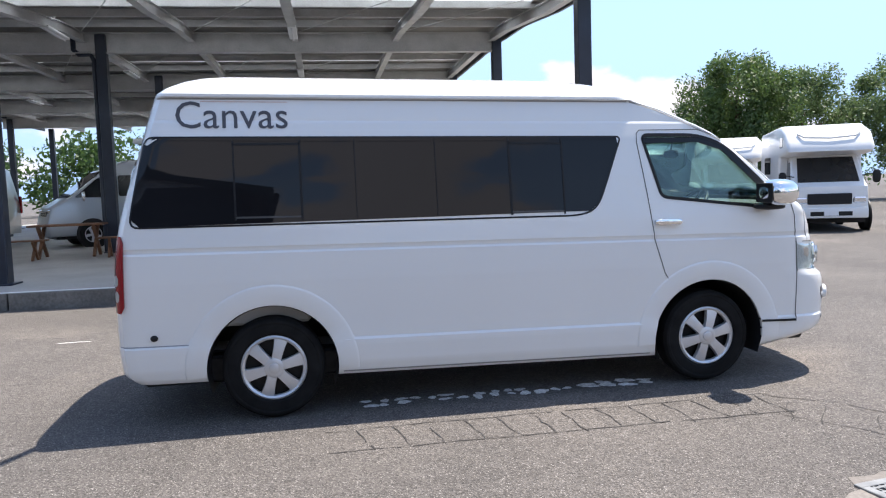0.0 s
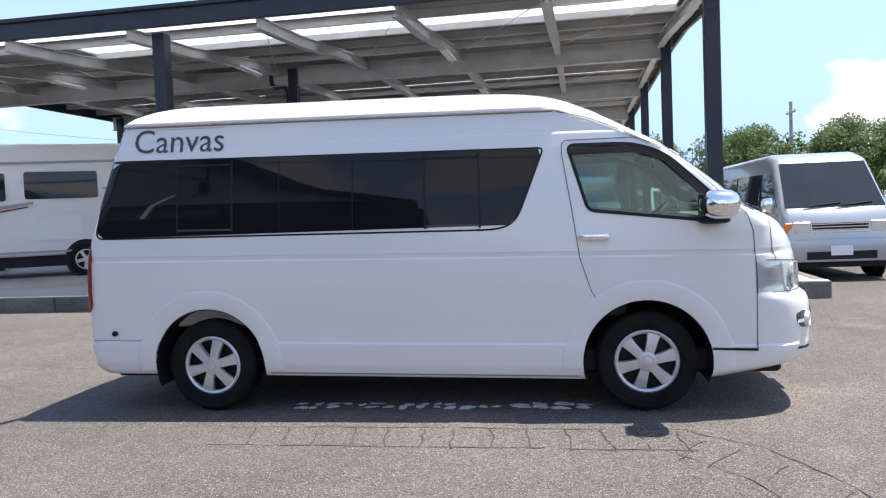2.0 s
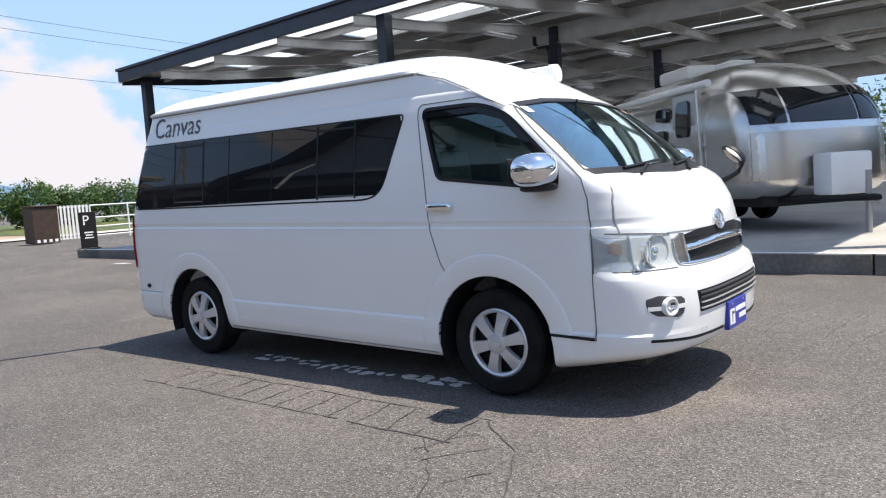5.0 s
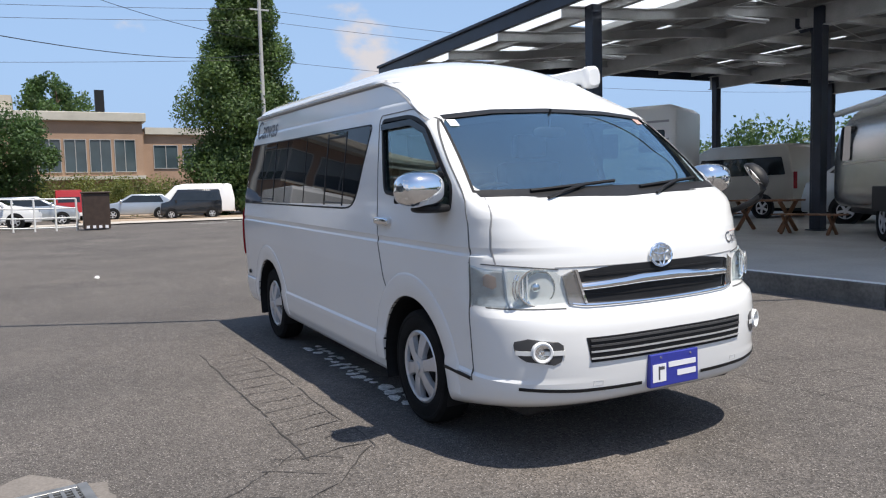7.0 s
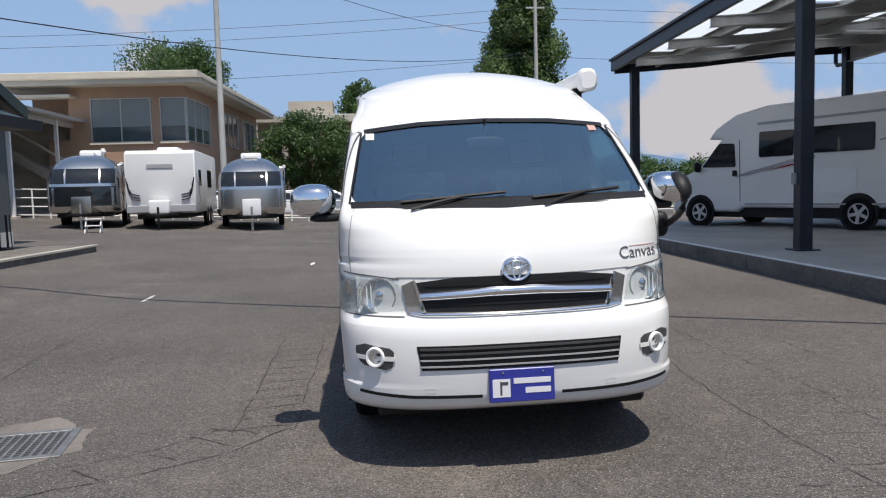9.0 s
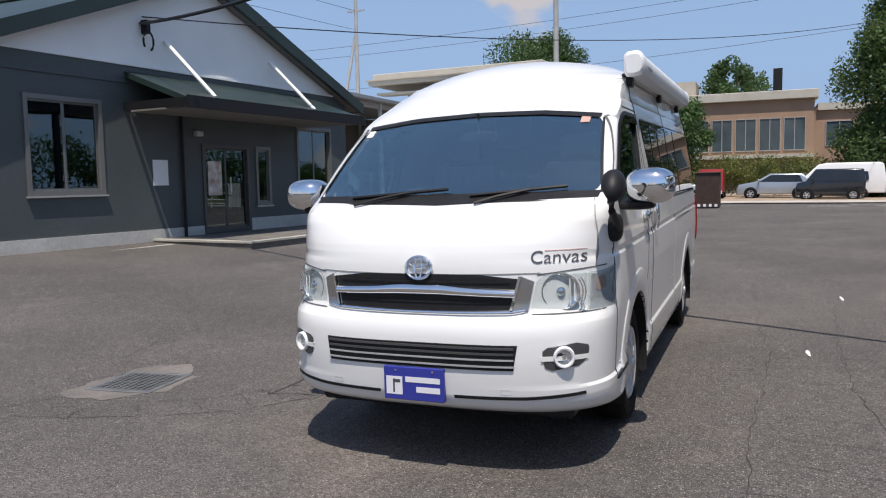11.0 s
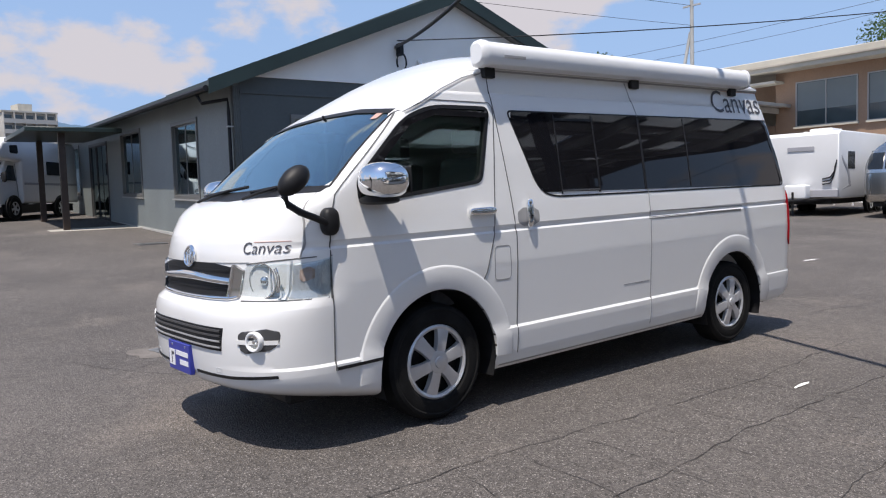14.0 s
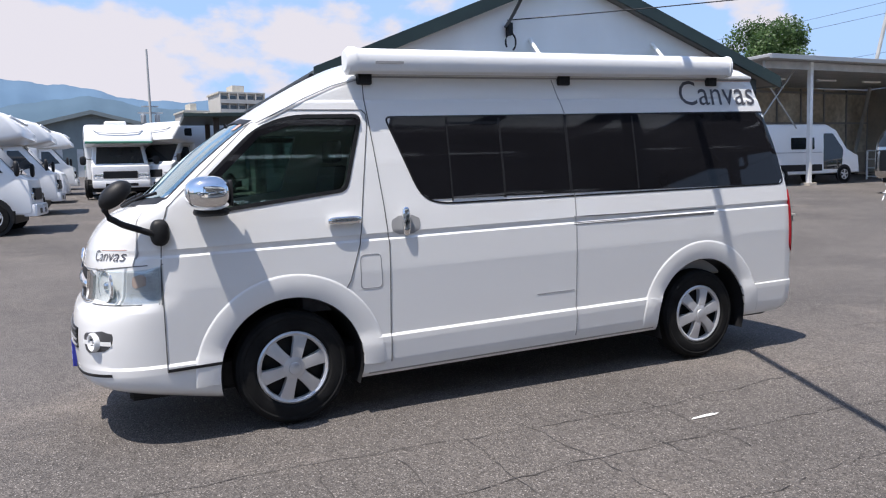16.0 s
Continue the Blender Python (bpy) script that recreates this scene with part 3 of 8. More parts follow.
def build_van():
    tilt = Matrix.Translation((0, -0.010, 0)) @ Matrix.Rotation(math.atan(0.012), 4, "X")
    van = thing("camper_van", tilt, "white high-roof camper van with dark side windows parked on asphalt", "van")
    body = van_body(van)
    for sx in (HUBX, -HUBX):
        for sy in (1, -1):
            wheel_parts(van, sx, sy)
            bm = bmesh.new()
            ring = []
            for o in (0.30, 0.890):
                ring.append([bm.verts.new((sx + 0.417 * math.cos(a), sy * o, HUBZ + 0.417 * math.sin(a))) for a in [(-0.35 + (math.pi + 0.7) * k / 24) for k in range(25)]])
            for k in range(24):
                bm.faces.new((ring[0][k], ring[0][k + 1], ring[1][k + 1], ring[1][k]))
            bm.faces.new(ring[0])
            part("wheel_arch_liner", bm, DARKPLASTIC, van)
            bm = bmesh.new()
            rows = []
            for k in range(41):
                a = -0.06 + (math.pi + 0.12) * k / 40
                row = []
                for rr, oo in ((0.424, -0.02), (0.424, 0.003), (0.432, 0.006), (0.545, 0.006), (0.556, 0.004), (0.566, -0.004)):
                    px, pz = sx + rr * math.cos(a), HUBZ + rr * math.sin(a)
                    row.append(bm.verts.new((px, sy * (side_y(px, pz + RAKE * px) + oo), pz)))
                rows.append(row)
            for p, q in zip(rows, rows[1:]):
                for i in range(5):
                    bm.faces.new((p[i], p[i + 1], q[i + 1], q[i]))
            bmesh.ops.recalc_face_normals(bm, faces=bm.faces)
            part("arch_lip", bm, WHITE, van, "", 40)
    # underbody
    bm = boxes((-2.40, -0.72, 0.24, 2.45, 0.72, 0.42), (-2.3, -0.30, 0.20, 1.2, 0.30, 0.26), bevel=0.02)
    part("underbody", bm, DARKPLASTIC, van)
    bm = tube(bmesh.new(), [(HUBX, -0.72, HUBZ), (HUBX, 0.72, HUBZ)], 0.05)
    part("axle", bm, DARKPLASTIC, van)
    part("axle", tube(bmesh.new(), [(-HUBX, -0.72, HUBZ), (-HUBX, 0.72, HUBZ)], 0.06), DARKPLASTIC, van)
    # side glass
    for face in (1, -1):
        win = part("side_window", skin_patch(SIDEWIN, face, 0.004, 90, 12), PRIVACY, van, "dark privacy glass side window")
        bars = [(-1.745, 0.012), (-1.325, 0.016), (0.085, 0.016), (0.465, 0.012), (-0.97, 0.006), (-0.43, 0.006)] if face < 0 else \
               [(0.50, 0.010), (0.12, 0.014), (-0.395, 0.022), (-0.965, 0.012)]
        for x, w in bars:
            part("window_divider", skin_line([(x, 1.295), (x, 1.815)], face, w, 0.007), DARKPLASTIC, win)
        for x0, x1 in (((-1.745, -1.325), (0.085, 0.465)) if face < 0 else ((0.50, 0.12),)):
            part("sliding_pane_frame", skin_line([(x0, 1.315), (x1, 1.315)], face, 0.012, 0.007), SLATGREY, win)
            part("sliding_pane_frame", skin_line([(x0, 1.785), (x1, 1.785)], face, 0.016, 0.007), DARKPLASTIC, win)
        part("window_seal", skin_line(grown(SIDEWIN, 0.004), face, 0.012, 0.002, True), DARKPLASTIC, win)
        dw = part("door_window", skin_patch(DOORWIN, face, -0.014, 24, 12, 0.004), DOORGLASS, van, "clear greenish front door glass")
        dw.visible_shadow = False
        part("window_seal", skin_line(grown(DOORWIN, 0.006), face, 0.022, 0.004, True), DARKPLASTIC, dw)
        part("wind_deflector", skin_line([(1.075, 1.80), (1.50, 1.805), (1.69, 1.745), (1.98, 1.47)], face, 0.036, 0.012, False, 0.02), PRIVACY, dw, "smoked door visor")
        # door gaps
        part("door_gap", skin_line([(1.30, 0.70), (1.20, 0.86), (1.13, 1.08), (1.085, 1.42), (1.030, 1.79), (1.032, 1.85), (1.055, 1.875), (1.50, 1.880), (1.72, 1.81), (2.10, 1.46), (2.205, 1.36), (2.24, 1.25), (2.255, 1.04), (2.255, 0.46)], face, 0.005), SEAM, van)
        part("door_gap", skin_line([(1.97, 0.474), (2.252, 0.470)], face, 0.016, 0.009), DARKPLASTIC, van)
        part("rear_bumper_gap", skin_line([(-2.50, 0.505), (-1.97, 0.505)], face, 0.006), SEAMSOFT, van)
        part("hood_gap", skin_line([(2.255, 1.05), (2.262, 0.835)], face, 0.006), SEAM, van)
        # sill edge that runs out before the front wheel
        part("sill_gap", skin_line([(-1.10, 0.272), (1.10, 0.272)], face, 0.010, 0.002), SEAMSOFT, van)
        # handles
        hb = bmesh.new()
        y = side_y(1.22, 1.22)
        superbox(hb, (1.225, face * (y + 0.022), 1.222), (0.105, 0.020, 0.024), 3.5, 20, 10)
        for v in hb.verts:
            v.co = raked(v.co)
        part("door_handle", hb, CHROME, van, "chrome door handle")
        part("handle_recess", skin_patch(rounded([(1.11, 1.17), (1.11, 1.255), (1.33, 1.255), (1.33, 1.17)], 0.04), face, 0.0015, 10, 5, 0.003), WHITE, van)
        # mirror
        mirror = bmesh.new()
        superbox(mirror, (2.005, face * 1.035, 1.385), (0.122, 0.128, 0.094), 2.6, 26, 14)
        mr = part("wing_mirror", mirror, CHROME, van, "chrome wing mirror shell", 60)
        bm = bmesh.new()
        superbox(bm, (1.985, face * 0.96, 1.285), (0.095, 0.10, 0.024), 3.0)
        box(bm, 1.890, min(face * 0.94, face * 1.13), 1.315, 1.902, max(face * 0.94, face * 1.13), 1.455, 0.006)
        part("mirror_foot", bm, DARKPLASTIC, mr)
        # tail lamp on the corner
        tl = part("tail_lamp", skin_patch(rounded([(-2.552, 0.725), (-2.522, 1.21), (-2.43, 1.21), (-2.45, 0.725)], 0.02), face, 0.014, 14, 12, 0.03), REDLENS, van, "red tail lamp with clear lenses")
        for z in (0.83, 0.93):
            part("reversing_lens", skin_patch(rounded([(-2.518, z - 0.035), (-2.515, z + 0.035), (-2.475, z + 0.035), (-2.478, z - 0.035)], 0.012), face, 0.015, 5, 4, 0.006), LAMPGREY, tl)
    # right side: small black fuel knob; left side: sliding door, its rail, handle and fuel flap
    bm = bmesh.new()
    superbox(bm, (-2.285, -(side_y(-2.285, 0.56) + 0.006), 0.60), (0.024, 0.014, 0.02), 2.2, 12, 8)
    part("sensor_knob", bm, DARKPLASTIC, van)
    part("sliding_door_gap", skin_line([(0.955, 0.33), (0.945, 1.05), (0.965, 1.30), (1.03, 1.92), (1.03, 2.07)], 1, 0.005), SEAM, van)
    part("sliding_door_gap", skin_line([(-0.41, 0.31), (-0.42, 1.25), (-0.40, 1.84), (-0.33, 2.07)], 1, 0.006), SEAMSOFT, van)
    part("sliding_rail", skin_line([(-0.40, 1.085), (-1.65, 1.078)], 1, 0.016, 0.002), SEAM, van, "dark sliding door rail")
    part("sliding_rail_lip", skin_line([(-0.40, 1.133), (-1.68, 1.112)], 1, 0.008, 0.002), SEAMSOFT, van)
    part("fuel_flap_gap", skin_line(rounded([(1.0, 0.80), (1.005, 1.005), (1.135, 1.005), (1.135, 0.80)], 0.03), 1, 0.005, 0.0015, True), SEAMSOFT, van)
    part("side_marker_dent", skin_line([(-0.10, 0.63), (-0.40, 0.63)], 1, 0.006, 0.0015), SEAMSOFT, van)
    bm = bmesh.new()
    superbox(bm, (0.835, side_y(0.835, 1.18) + 0.02, 1.175), (0.026, 0.018, 0.088), 3.2, 16, 10)
    part("sliding_door_handle", bm, CHROME, van, "upright chrome sliding door handle")
    bm = skin_patch(rounded([(0.735, 1.11), (0.735, 1.225), (0.925, 1.225), (0.925, 1.11)], 0.05), 1, 0.003, 10, 5, 0.004)
    part("handle_recess", bm, SEAMSOFT, van)
    # roof gutter and panel seams; the shade under them is painted as grey strips
    for face in (1, -1):
        part("roof_gutter", skin_line([(-2.20, 2.097), (1.02, 2.097)], face, 0.016, 0.012), WHITE, van)
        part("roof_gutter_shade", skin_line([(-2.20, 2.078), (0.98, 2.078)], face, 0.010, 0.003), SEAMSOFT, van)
        part("roof_moulding", skin_line([(1.00, 2.094), (1.22, 2.036), (1.40, 1.960), (1.58, 1.872), (1.70, 1.815)], face, 0.016, 0.009), WHITE, van)
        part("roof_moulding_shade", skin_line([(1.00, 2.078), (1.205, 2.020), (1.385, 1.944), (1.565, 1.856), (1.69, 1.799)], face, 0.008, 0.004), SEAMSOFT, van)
    # windscreen, wipers
    ws = part("windshield", skin_patch(grown(SCREEN, 0.006), 0, -0.006, 40, 22, 0.005), WINDSHIELD, van, "large raked windshield with a green tint")
    ws.visible_shadow = False
    part("windshield_seal", skin_line([(-0.735, 1.818), (-0.40, 1.854), (0.0, 1.866), (0.40, 1.854), (0.735, 1.818)], 0, 0.026, 0.003, False, 0.02), DARKPLASTIC, ws)
    for q in (1, -1):
        part("windshield_seal", skin_line([(q * 0.826, 1.40), (q * 0.750, 1.806)], 0, 0.012, 0.003, False, 0.02), DARKPLASTIC, ws)
    part("windshield_cowl", skin_patch([(-0.815, 1.378), (-0.822, 1.412), (-0.4, 1.410), (0.0, 1.404), (0.4, 1.410), (0.822, 1.412), (0.815, 1.378), (0.40, 1.362), (0.0, 1.356), (-0.40, 1.362)], 0, 0.004, 40, 5, 0.01), DARKPLASTIC, ws, "black wiper cowl")
    for y, z, w in ((-0.700, 1.782, 0.05), (0.655, 1.800, 0.05)):
        part("sticker", skin_patch([(y - w / 2, z - 0.02), (y - w / 2, z + 0.02), (y + w / 2, z + 0.02), (y + w / 2, z - 0.02)], 0, 0.001, 4, 3, 0.002), PLATEWHITE if y < 0 else REDLINE, ws)
    for y0, y1 in ((-0.55, 0.02), (0.16, 0.66)):
        bm = bmesh.new()
        blade = [raked((front_x(y0 + (y1 - y0) * k / 8, 1.402 + 0.035 * k / 8) + 0.022, y0 + (y1 - y0) * k / 8, 1.402 + 0.035 * k / 8)) for k in range(9)]
        tube(bm, blade, 0.010, 6)
        ym = y0 + 0.62 * (y1 - y0)
        arm = [raked((front_x(y0 + 0.05, 1.365) + 0.03, y0 + 0.05, 1.365)), raked((front_x((y0 + ym) / 2, 1.395) + 0.045, (y0 + ym) / 2, 1.395)), raked((front_x(ym, 1.425) + 0.03, ym, 1.425))]
        tube(bm, arm, 0.009, 6)
        part("wiper", bm, DARKPLASTIC, van, "black wiper arm and blade")
    # hood: gaps, grille, emblem
    for s in (1, -1):
        part("hood_gap", skin_line([(s * 0.800, 1.378), (s * 0.815, 1.33), (s * 0.832, 1.22), (s * 0.836, 1.13), (s * 0.828, 1.045)], 0, 0.005), SEAMSOFT, van)
    part("hood_gap", skin_line([(-0.60, 1.035), (-0.2, 1.03), (0.2, 1.03), (0.60, 1.035)], 0, 0.004), SEAMSOFT, van)
    GR = [(-0.455, 0.850), (-0.505, 1.022), (-0.30, 1.030), (-0.16, 1.028), (-0.07, 1.000), (0.07, 1.000), (0.16, 1.028), (0.30, 1.030), (0.505, 1.022), (0.455, 0.850)]
    grille = part("grille", skin_patch(GR, 0, 0.006, 40, 8, 0.02), DARKPLASTIC, van, "dark grille with chrome bars")
    part("chrome_bar", bulged_bar([(-0.488, 0.936, 0.024), (-0.25, 0.946, 0.026), (-0.08, 0.954, 0.030), (0.08, 0.954, 0.030), (0.25, 0.946, 0.026), (0.488, 0.936, 0.024)], 0.034), CHROME, grille, "broad chrome grille bar", 60)
    part("chrome_bar", bulged_bar([(-0.535, 0.858, 0.012), (-0.46, 0.848, 0.014), (0.0, 0.842, 0.012), (0.46, 0.848, 0.014), (0.535, 0.858, 0.012)], 0.020), CHROME, grille, "", 60)
    for s in (1, -1):
        part("chrome_side", skin_patch([(s * 0.470, 0.858), (s * 0.512, 1.022), (s * 0.578, 1.020), (s * 0.548, 0.858)], 0, 0.014, 6, 6, 0.02), SIDECHROME, grille, "grey bright side piece")
        part("chrome_edge", skin_line([(s * 0.470, 0.862), (s * 0.490, 0.935), (s * 0.512, 1.022)], 0, 0.012, 0.024), CHROME, grille)
    for z in (0.895, 0.992):
        part("grille_slat", skin_line([(-0.46, z), (0.46, z)], 0, 0.010, 0.010), DARKPLASTIC, grille)
    bm = bmesh.new()
    ex = front_x(0, 1.062)
    em = Matrix.Translation(raked((ex + 0.012, 0, 1.062))) @ Matrix.Rotation(radians(80), 4, "Y")
    for rx, ry, cx, cy, r in ((0.055, 0.070, 0, 0, 0.008), (0.050, 0.020, 0.002, 0, 0.006), (0.018, 0.050, -0.022, 0, 0.006)):
        ringp = [em @ Vector((cx + rx * math.cos(a), cy + ry * math.sin(a), 0)) for a in [k * math.tau / 28 for k in range(29)]]
        tube(bm, ringp, r, 6, None, False)
    part("round_emblem", bm, CHROME, van, "chrome oval emblem on the nose", 60)
    # head lamps
    for s in (1, -1):
        H = [(s * 0.557, 0.850), (s * 0.590, 1.016), (s * 0.68, 1.034), (s * 0.80, 1.040), (s * 0.898, 1.046), (s * 0.900, 0.846), (s * 0.80, 0.846)]
        hl = part("headlamp", skin_patch(H, 0, -0.006, 30, 8, 0.012), LAMPWHITE, van, "large clear headlamp")
        part("corner_lamp", skin_patch([(s * 0.806, 0.850), (s * 0.812, 1.036), (s * 0.893, 1.040), (s * 0.895, 0.850)], 0, 0.004, 10, 8, 0.012), CORNERLAMP, hl, "pale grey corner lamp")
        part("amber_lamp", skin_patch(rounded([(s * 0.832, 0.930), (s * 0.834, 1.005), (s * 0.868, 1.007), (s * 0.868, 0.932)], 0.012), 0, 0.010, 5, 5, 0.008), AMBER, hl, "small amber bulb cover")
        part("lamp_rib", skin_line([(s * 0.795, 0.848), (s * 0.802, 1.038)], 0, 0.010, 0.014), GREYWHITE, hl)
        yc, zc = s * 0.680, 0.942
        mm = Matrix.Translation(raked((front_x(yc, zc) - 0.020, yc, zc))) @ Matrix.Rotation(s * radians(20), 4, "Z") @ Matrix.Rotation(math.pi / 2, 4, "Y")
        bm = lathe(bmesh.new(), [(0.092, 0.030), (0.086, 0.030), (0.084, 0.022), (0.066, 0.012), (0.040, 0.006), (0.026, 0.005)], 36, mm, False)
        part("reflector", bm, REFLECTOR, hl, "ribbed bright reflector", 20)
        bm = lathe(bmesh.new(), [(0.026, 0.004), (0.024, 0.020), (0.016, 0.030), (0.0, 0.034)], 18, mm)
        part("bulb_cap", bm, CHROME, hl, "", 40)
        for k in range(7):
            u = -0.066 + 0.022 * k
            hgt = 0.92 * math.sqrt(0.083 ** 2 - u * u)
            if abs(u) < 0.03:
                continue
            part("reflector_rib", tube(bmesh.new(), [mm @ Vector((q * hgt, u, 0.016 + 0.10 * abs(u))) for q in (-1, -0.4, 0.4, 1)], 0.0035, 5), GREYWHITE, hl)
        for r in (0.104, 0.117):
            part("crescent", tube(bmesh.new(), [mm @ Vector((r * math.cos(a), s * r * math.sin(a), 0.030)) for a in [1.05 + 1.15 * k / 10 for k in range(11)]], 0.004, 5), REFLECTOR, hl)
        lens = part("lens", skin_patch(H, 0, 0.020, 26, 8, 0.004), CLEAR, hl)
        lens.visible_shadow = False
        part("lamp_gap", skin_line([(s * 0.585, 1.026), (s * 0.74, 1.042), (s * 0.895, 1.054)], 0, 0.006, 0.003), SEAM, hl)
    # bumper: lower grille, fog lamps, lip strips, bracket plate
    LG = [(-0.495, 0.585), (-0.515, 0.705), (0.515, 0.705), (0.495, 0.585)]
    lg = part("lower_grille", skin_patch(LG, 0, 0.004, 40, 6, 0.02), DARKPLASTIC, van, "slatted lower grille")
    for z, w, mat in ((0.604, 0.007, SILVER), (0.636, 0.007, SILVER), (0.664, 0.010, SLATGREY), (0.690, 0.010, SLATGREY)):
        part("grille_slat", skin_line([(-0.50, z), (0.50, z)], 0, w, 0.012), mat, lg)
    for s in (1, -1):
        FG = rounded([(s * 0.640, 0.582), (s * 0.622, 0.690), (s * 0.77, 0.712), (s * 0.822, 0.700), (s * 0.812, 0.625), (s * 0.76, 0.586)], 0.03)
        fg = part("fog_lamp", skin_patch(FG, 0, 0.004, 16, 8, 0.02), SLATGREY, van, "round fog lamp in a dark grey surround")
        yc, zc = s * 0.714, 0.646
        mm = Matrix.Translation(raked((front_x(yc, zc) - 0.008, yc, zc))) @ Matrix.Rotation(s * radians(24), 4, "Z") @ Matrix.Rotation(math.pi / 2, 4, "Y")
        bm = lathe(bmesh.new(), [(0.053, 0.0), (0.051, 0.022), (0.046, 0.028), (0.038, 0.026), (0.036, 0.012)], 28, mm, False)
        part("fog_ring", bm, GREYWHITE, fg, "", 40)
        bm = lathe(bmesh.new(), [(0.037, 0.014), (0.03, 0.013), (0.014, 0.010), (0.010, 0.016), (0.0, 0.018)], 24, mm, False)
        part("reflector", bm, REFLECTOR, fg, "", 40)
        part("fog_bar", skin_line([(s * 0.622, 0.642), (s * 0.815, 0.640)], 0, 0.022, 0.008), BUMPER, fg)
        part("bumper_slot", skin_line([(s * 0.20, 0.446), (s * 0.55, 0.450), (s * 0.805, 0.464)], 0, 0.016, 0.004), DARKPLASTIC, van)
        part("tow_cover_gap", skin_line([(s * 0.43, 0.468), (s * 0.43, 0.490), (s * 0.48, 0.490), (s * 0.48, 0.468)], 0, 0.0025, 0.001, True), FAINTSEAM, van)
        part("bumper_gap", skin_line([(s * 0.565, 0.840), (s * 0.898, 0.842)], 0, 0.006), SEAM, van)
    px = nose(0.49) + 0.022
    plate = bmesh.new()
    box(plate, px - 0.030, -0.168, 0.365, px, 0.157, 0.532, 0.004)
    pl = part("number_plate", plate, BLUEPLATE, van, "blue dealer plate with plain bars")
    bm = boxes((px, -0.153, 0.392, px + 0.002, -0.065, 0.482))
    part("plate_mark", bm, PLATEWHITE, pl)
    bm = boxes((px, -0.048, 0.457, px + 0.002, 0.137, 0.484), (px, 0.010, 0.408, px + 0.002, 0.137, 0.436))
    part("plate_bar", bm, PLATEWHITE, pl)
    bm = boxes((px + 0.002, -0.116, 0.402, px + 0.003, -0.106, 0.470), (px + 0.002, -0.106, 0.452, px + 0.003, -0.076, 0.468))
    part("plate_bar", bm, LETTER, pl)
    for y in (-0.10, 0.10):
        bm = lathe(bmesh.new(), [(0.006, 0), (0.005, 0.004), (0, 0.005)], 10, Matrix.Translation((px, y, 0.514)) @ Matrix.Rotation(math.pi / 2, 4, "Y"))
        part("plate_screw", bm, CHROME, pl)
    # lettering on both flanks and the nose
    for face, u0, v0, su, size in ((-1, -2.09, 1.888, 1.0, 0.70), (1, -1.435, 1.888, -1.0, 0.74), (0, 0.555, 1.080, 1.0, 0.240)):
        bm = text_mesh("Canvas", size)
        bmesh.ops.triangulate(bm, faces=bm.faces)
        part("lettering", on_skin(bm, face, u0, v0, su, 0.004), LETTER, van, "charcoal word on the paint", None)
        a = u0 + su * size * (0.22 if face else 0.25)
        part("lettering_line", skin_line([(a, v0 + size * 0.245 + 0), (u0 + su * size, v0 + size * 0.245 + 0)], face, 0.0035, 0.003), REDLINE, van)
    # cabin
    bm = bmesh.new()
    box(bm, 1.50, -0.78, 1.02, 2.12, 0.78, 1.26, 0.05, None, 2)
    box(bm, 2.0, -0.74, 1.05, 2.30, 0.74, 1.31, 0.04, None, 2)
    part("dashboard", bm, DASH, van)
    bm = boxes((-2.35, -0.28, 0.42, 2.2, 0.28, 0.62), (-1.10, -0.80, 0.425, 1.10, 0.80, 0.62))
    part("cabin_floor", bm, LINING, van)
    for y in (-0.42, 0.42):
        bm = bmesh.new()
        box(bm, 0.95, y - 0.25, 0.62, 1.45, y + 0.25, 1.02, 0.06, None, 2)
        box(bm, 0.86, y - 0.25, 0.95, 1.02, y + 0.25, 1.56, 0.06, Matrix.Translation((0.95, 0, 1.0)) @ Matrix.Rotation(-0.12, 4, "Y") @ Matrix.Translation((-0.95, 0, -1.0)), 2)
        box(bm, 0.84, y - 0.13, 1.58, 0.94, y + 0.13, 1.75, 0.04, None, 2)
        part("front_seat", bm, CLOTH, van, "grey cloth front seat")
    for y, x in ((-0.42, 0.1), (0.42, 0.1), (-0.42, -0.9)):
        bm = bmesh.new()
        box(bm, x - 0.1, y - 0.26, 0.62, x + 0.4, y + 0.26, 1.0, 0.06)
        box(bm, x - 0.18, y - 0.26, 0.95, x - 0.04, y + 0.26, 1.5, 0.05)
        part("rear_seat", bm, CLOTH, van)
    bm = boxes((-2.2, -0.75, 0.62, -1.3, -0.2, 1.25), (-2.2, 0.1, 0.62, -0.7, 0.75, 1.15), (-2.2, -0.7, 1.75, -0.6, -0.35, 2.05), bevel=0.02)
    part("camper_cabinet", bm, LINING, van)
    bm = bmesh.new()
    wm = Matrix.Translation((1.63, -0.42, 1.27)) @ Matrix.Rotation(radians(-42), 4, "Y")
    tube(bm, [wm @ Vector((0.19 * math.cos(a), 0.19 * math.sin(a), 0)) for a in [k * math.tau / 32 for k in range(33)]], 0.015, 8, None, False)
    for a in (0.0, 2.2, 4.1):
        tube(bm, [wm @ Vector((0, 0, -0.02)), wm @ Vector((0.19 * math.cos(a), 0.19 * math.sin(a), 0))], 0.014, 6)
    lathe(bm, [(0.07, -0.04), (0.065, 0.0), (0, 0.01)], 16, wm)
    tube(bm, [wm @ Vector((0, 0, -0.02)), (1.95, -0.42, 1.08)], 0.03, 8)
    part("steering_wheel", bm, DARKPLASTIC, van)
    bm = bmesh.new()
    superbox(bm, (1.72, 0.0, 1.70), (0.018, 0.12, 0.035), 3)
    tube(bm, [(1.72, 0, 1.72), (1.74, 0, 1.84)], 0.008)
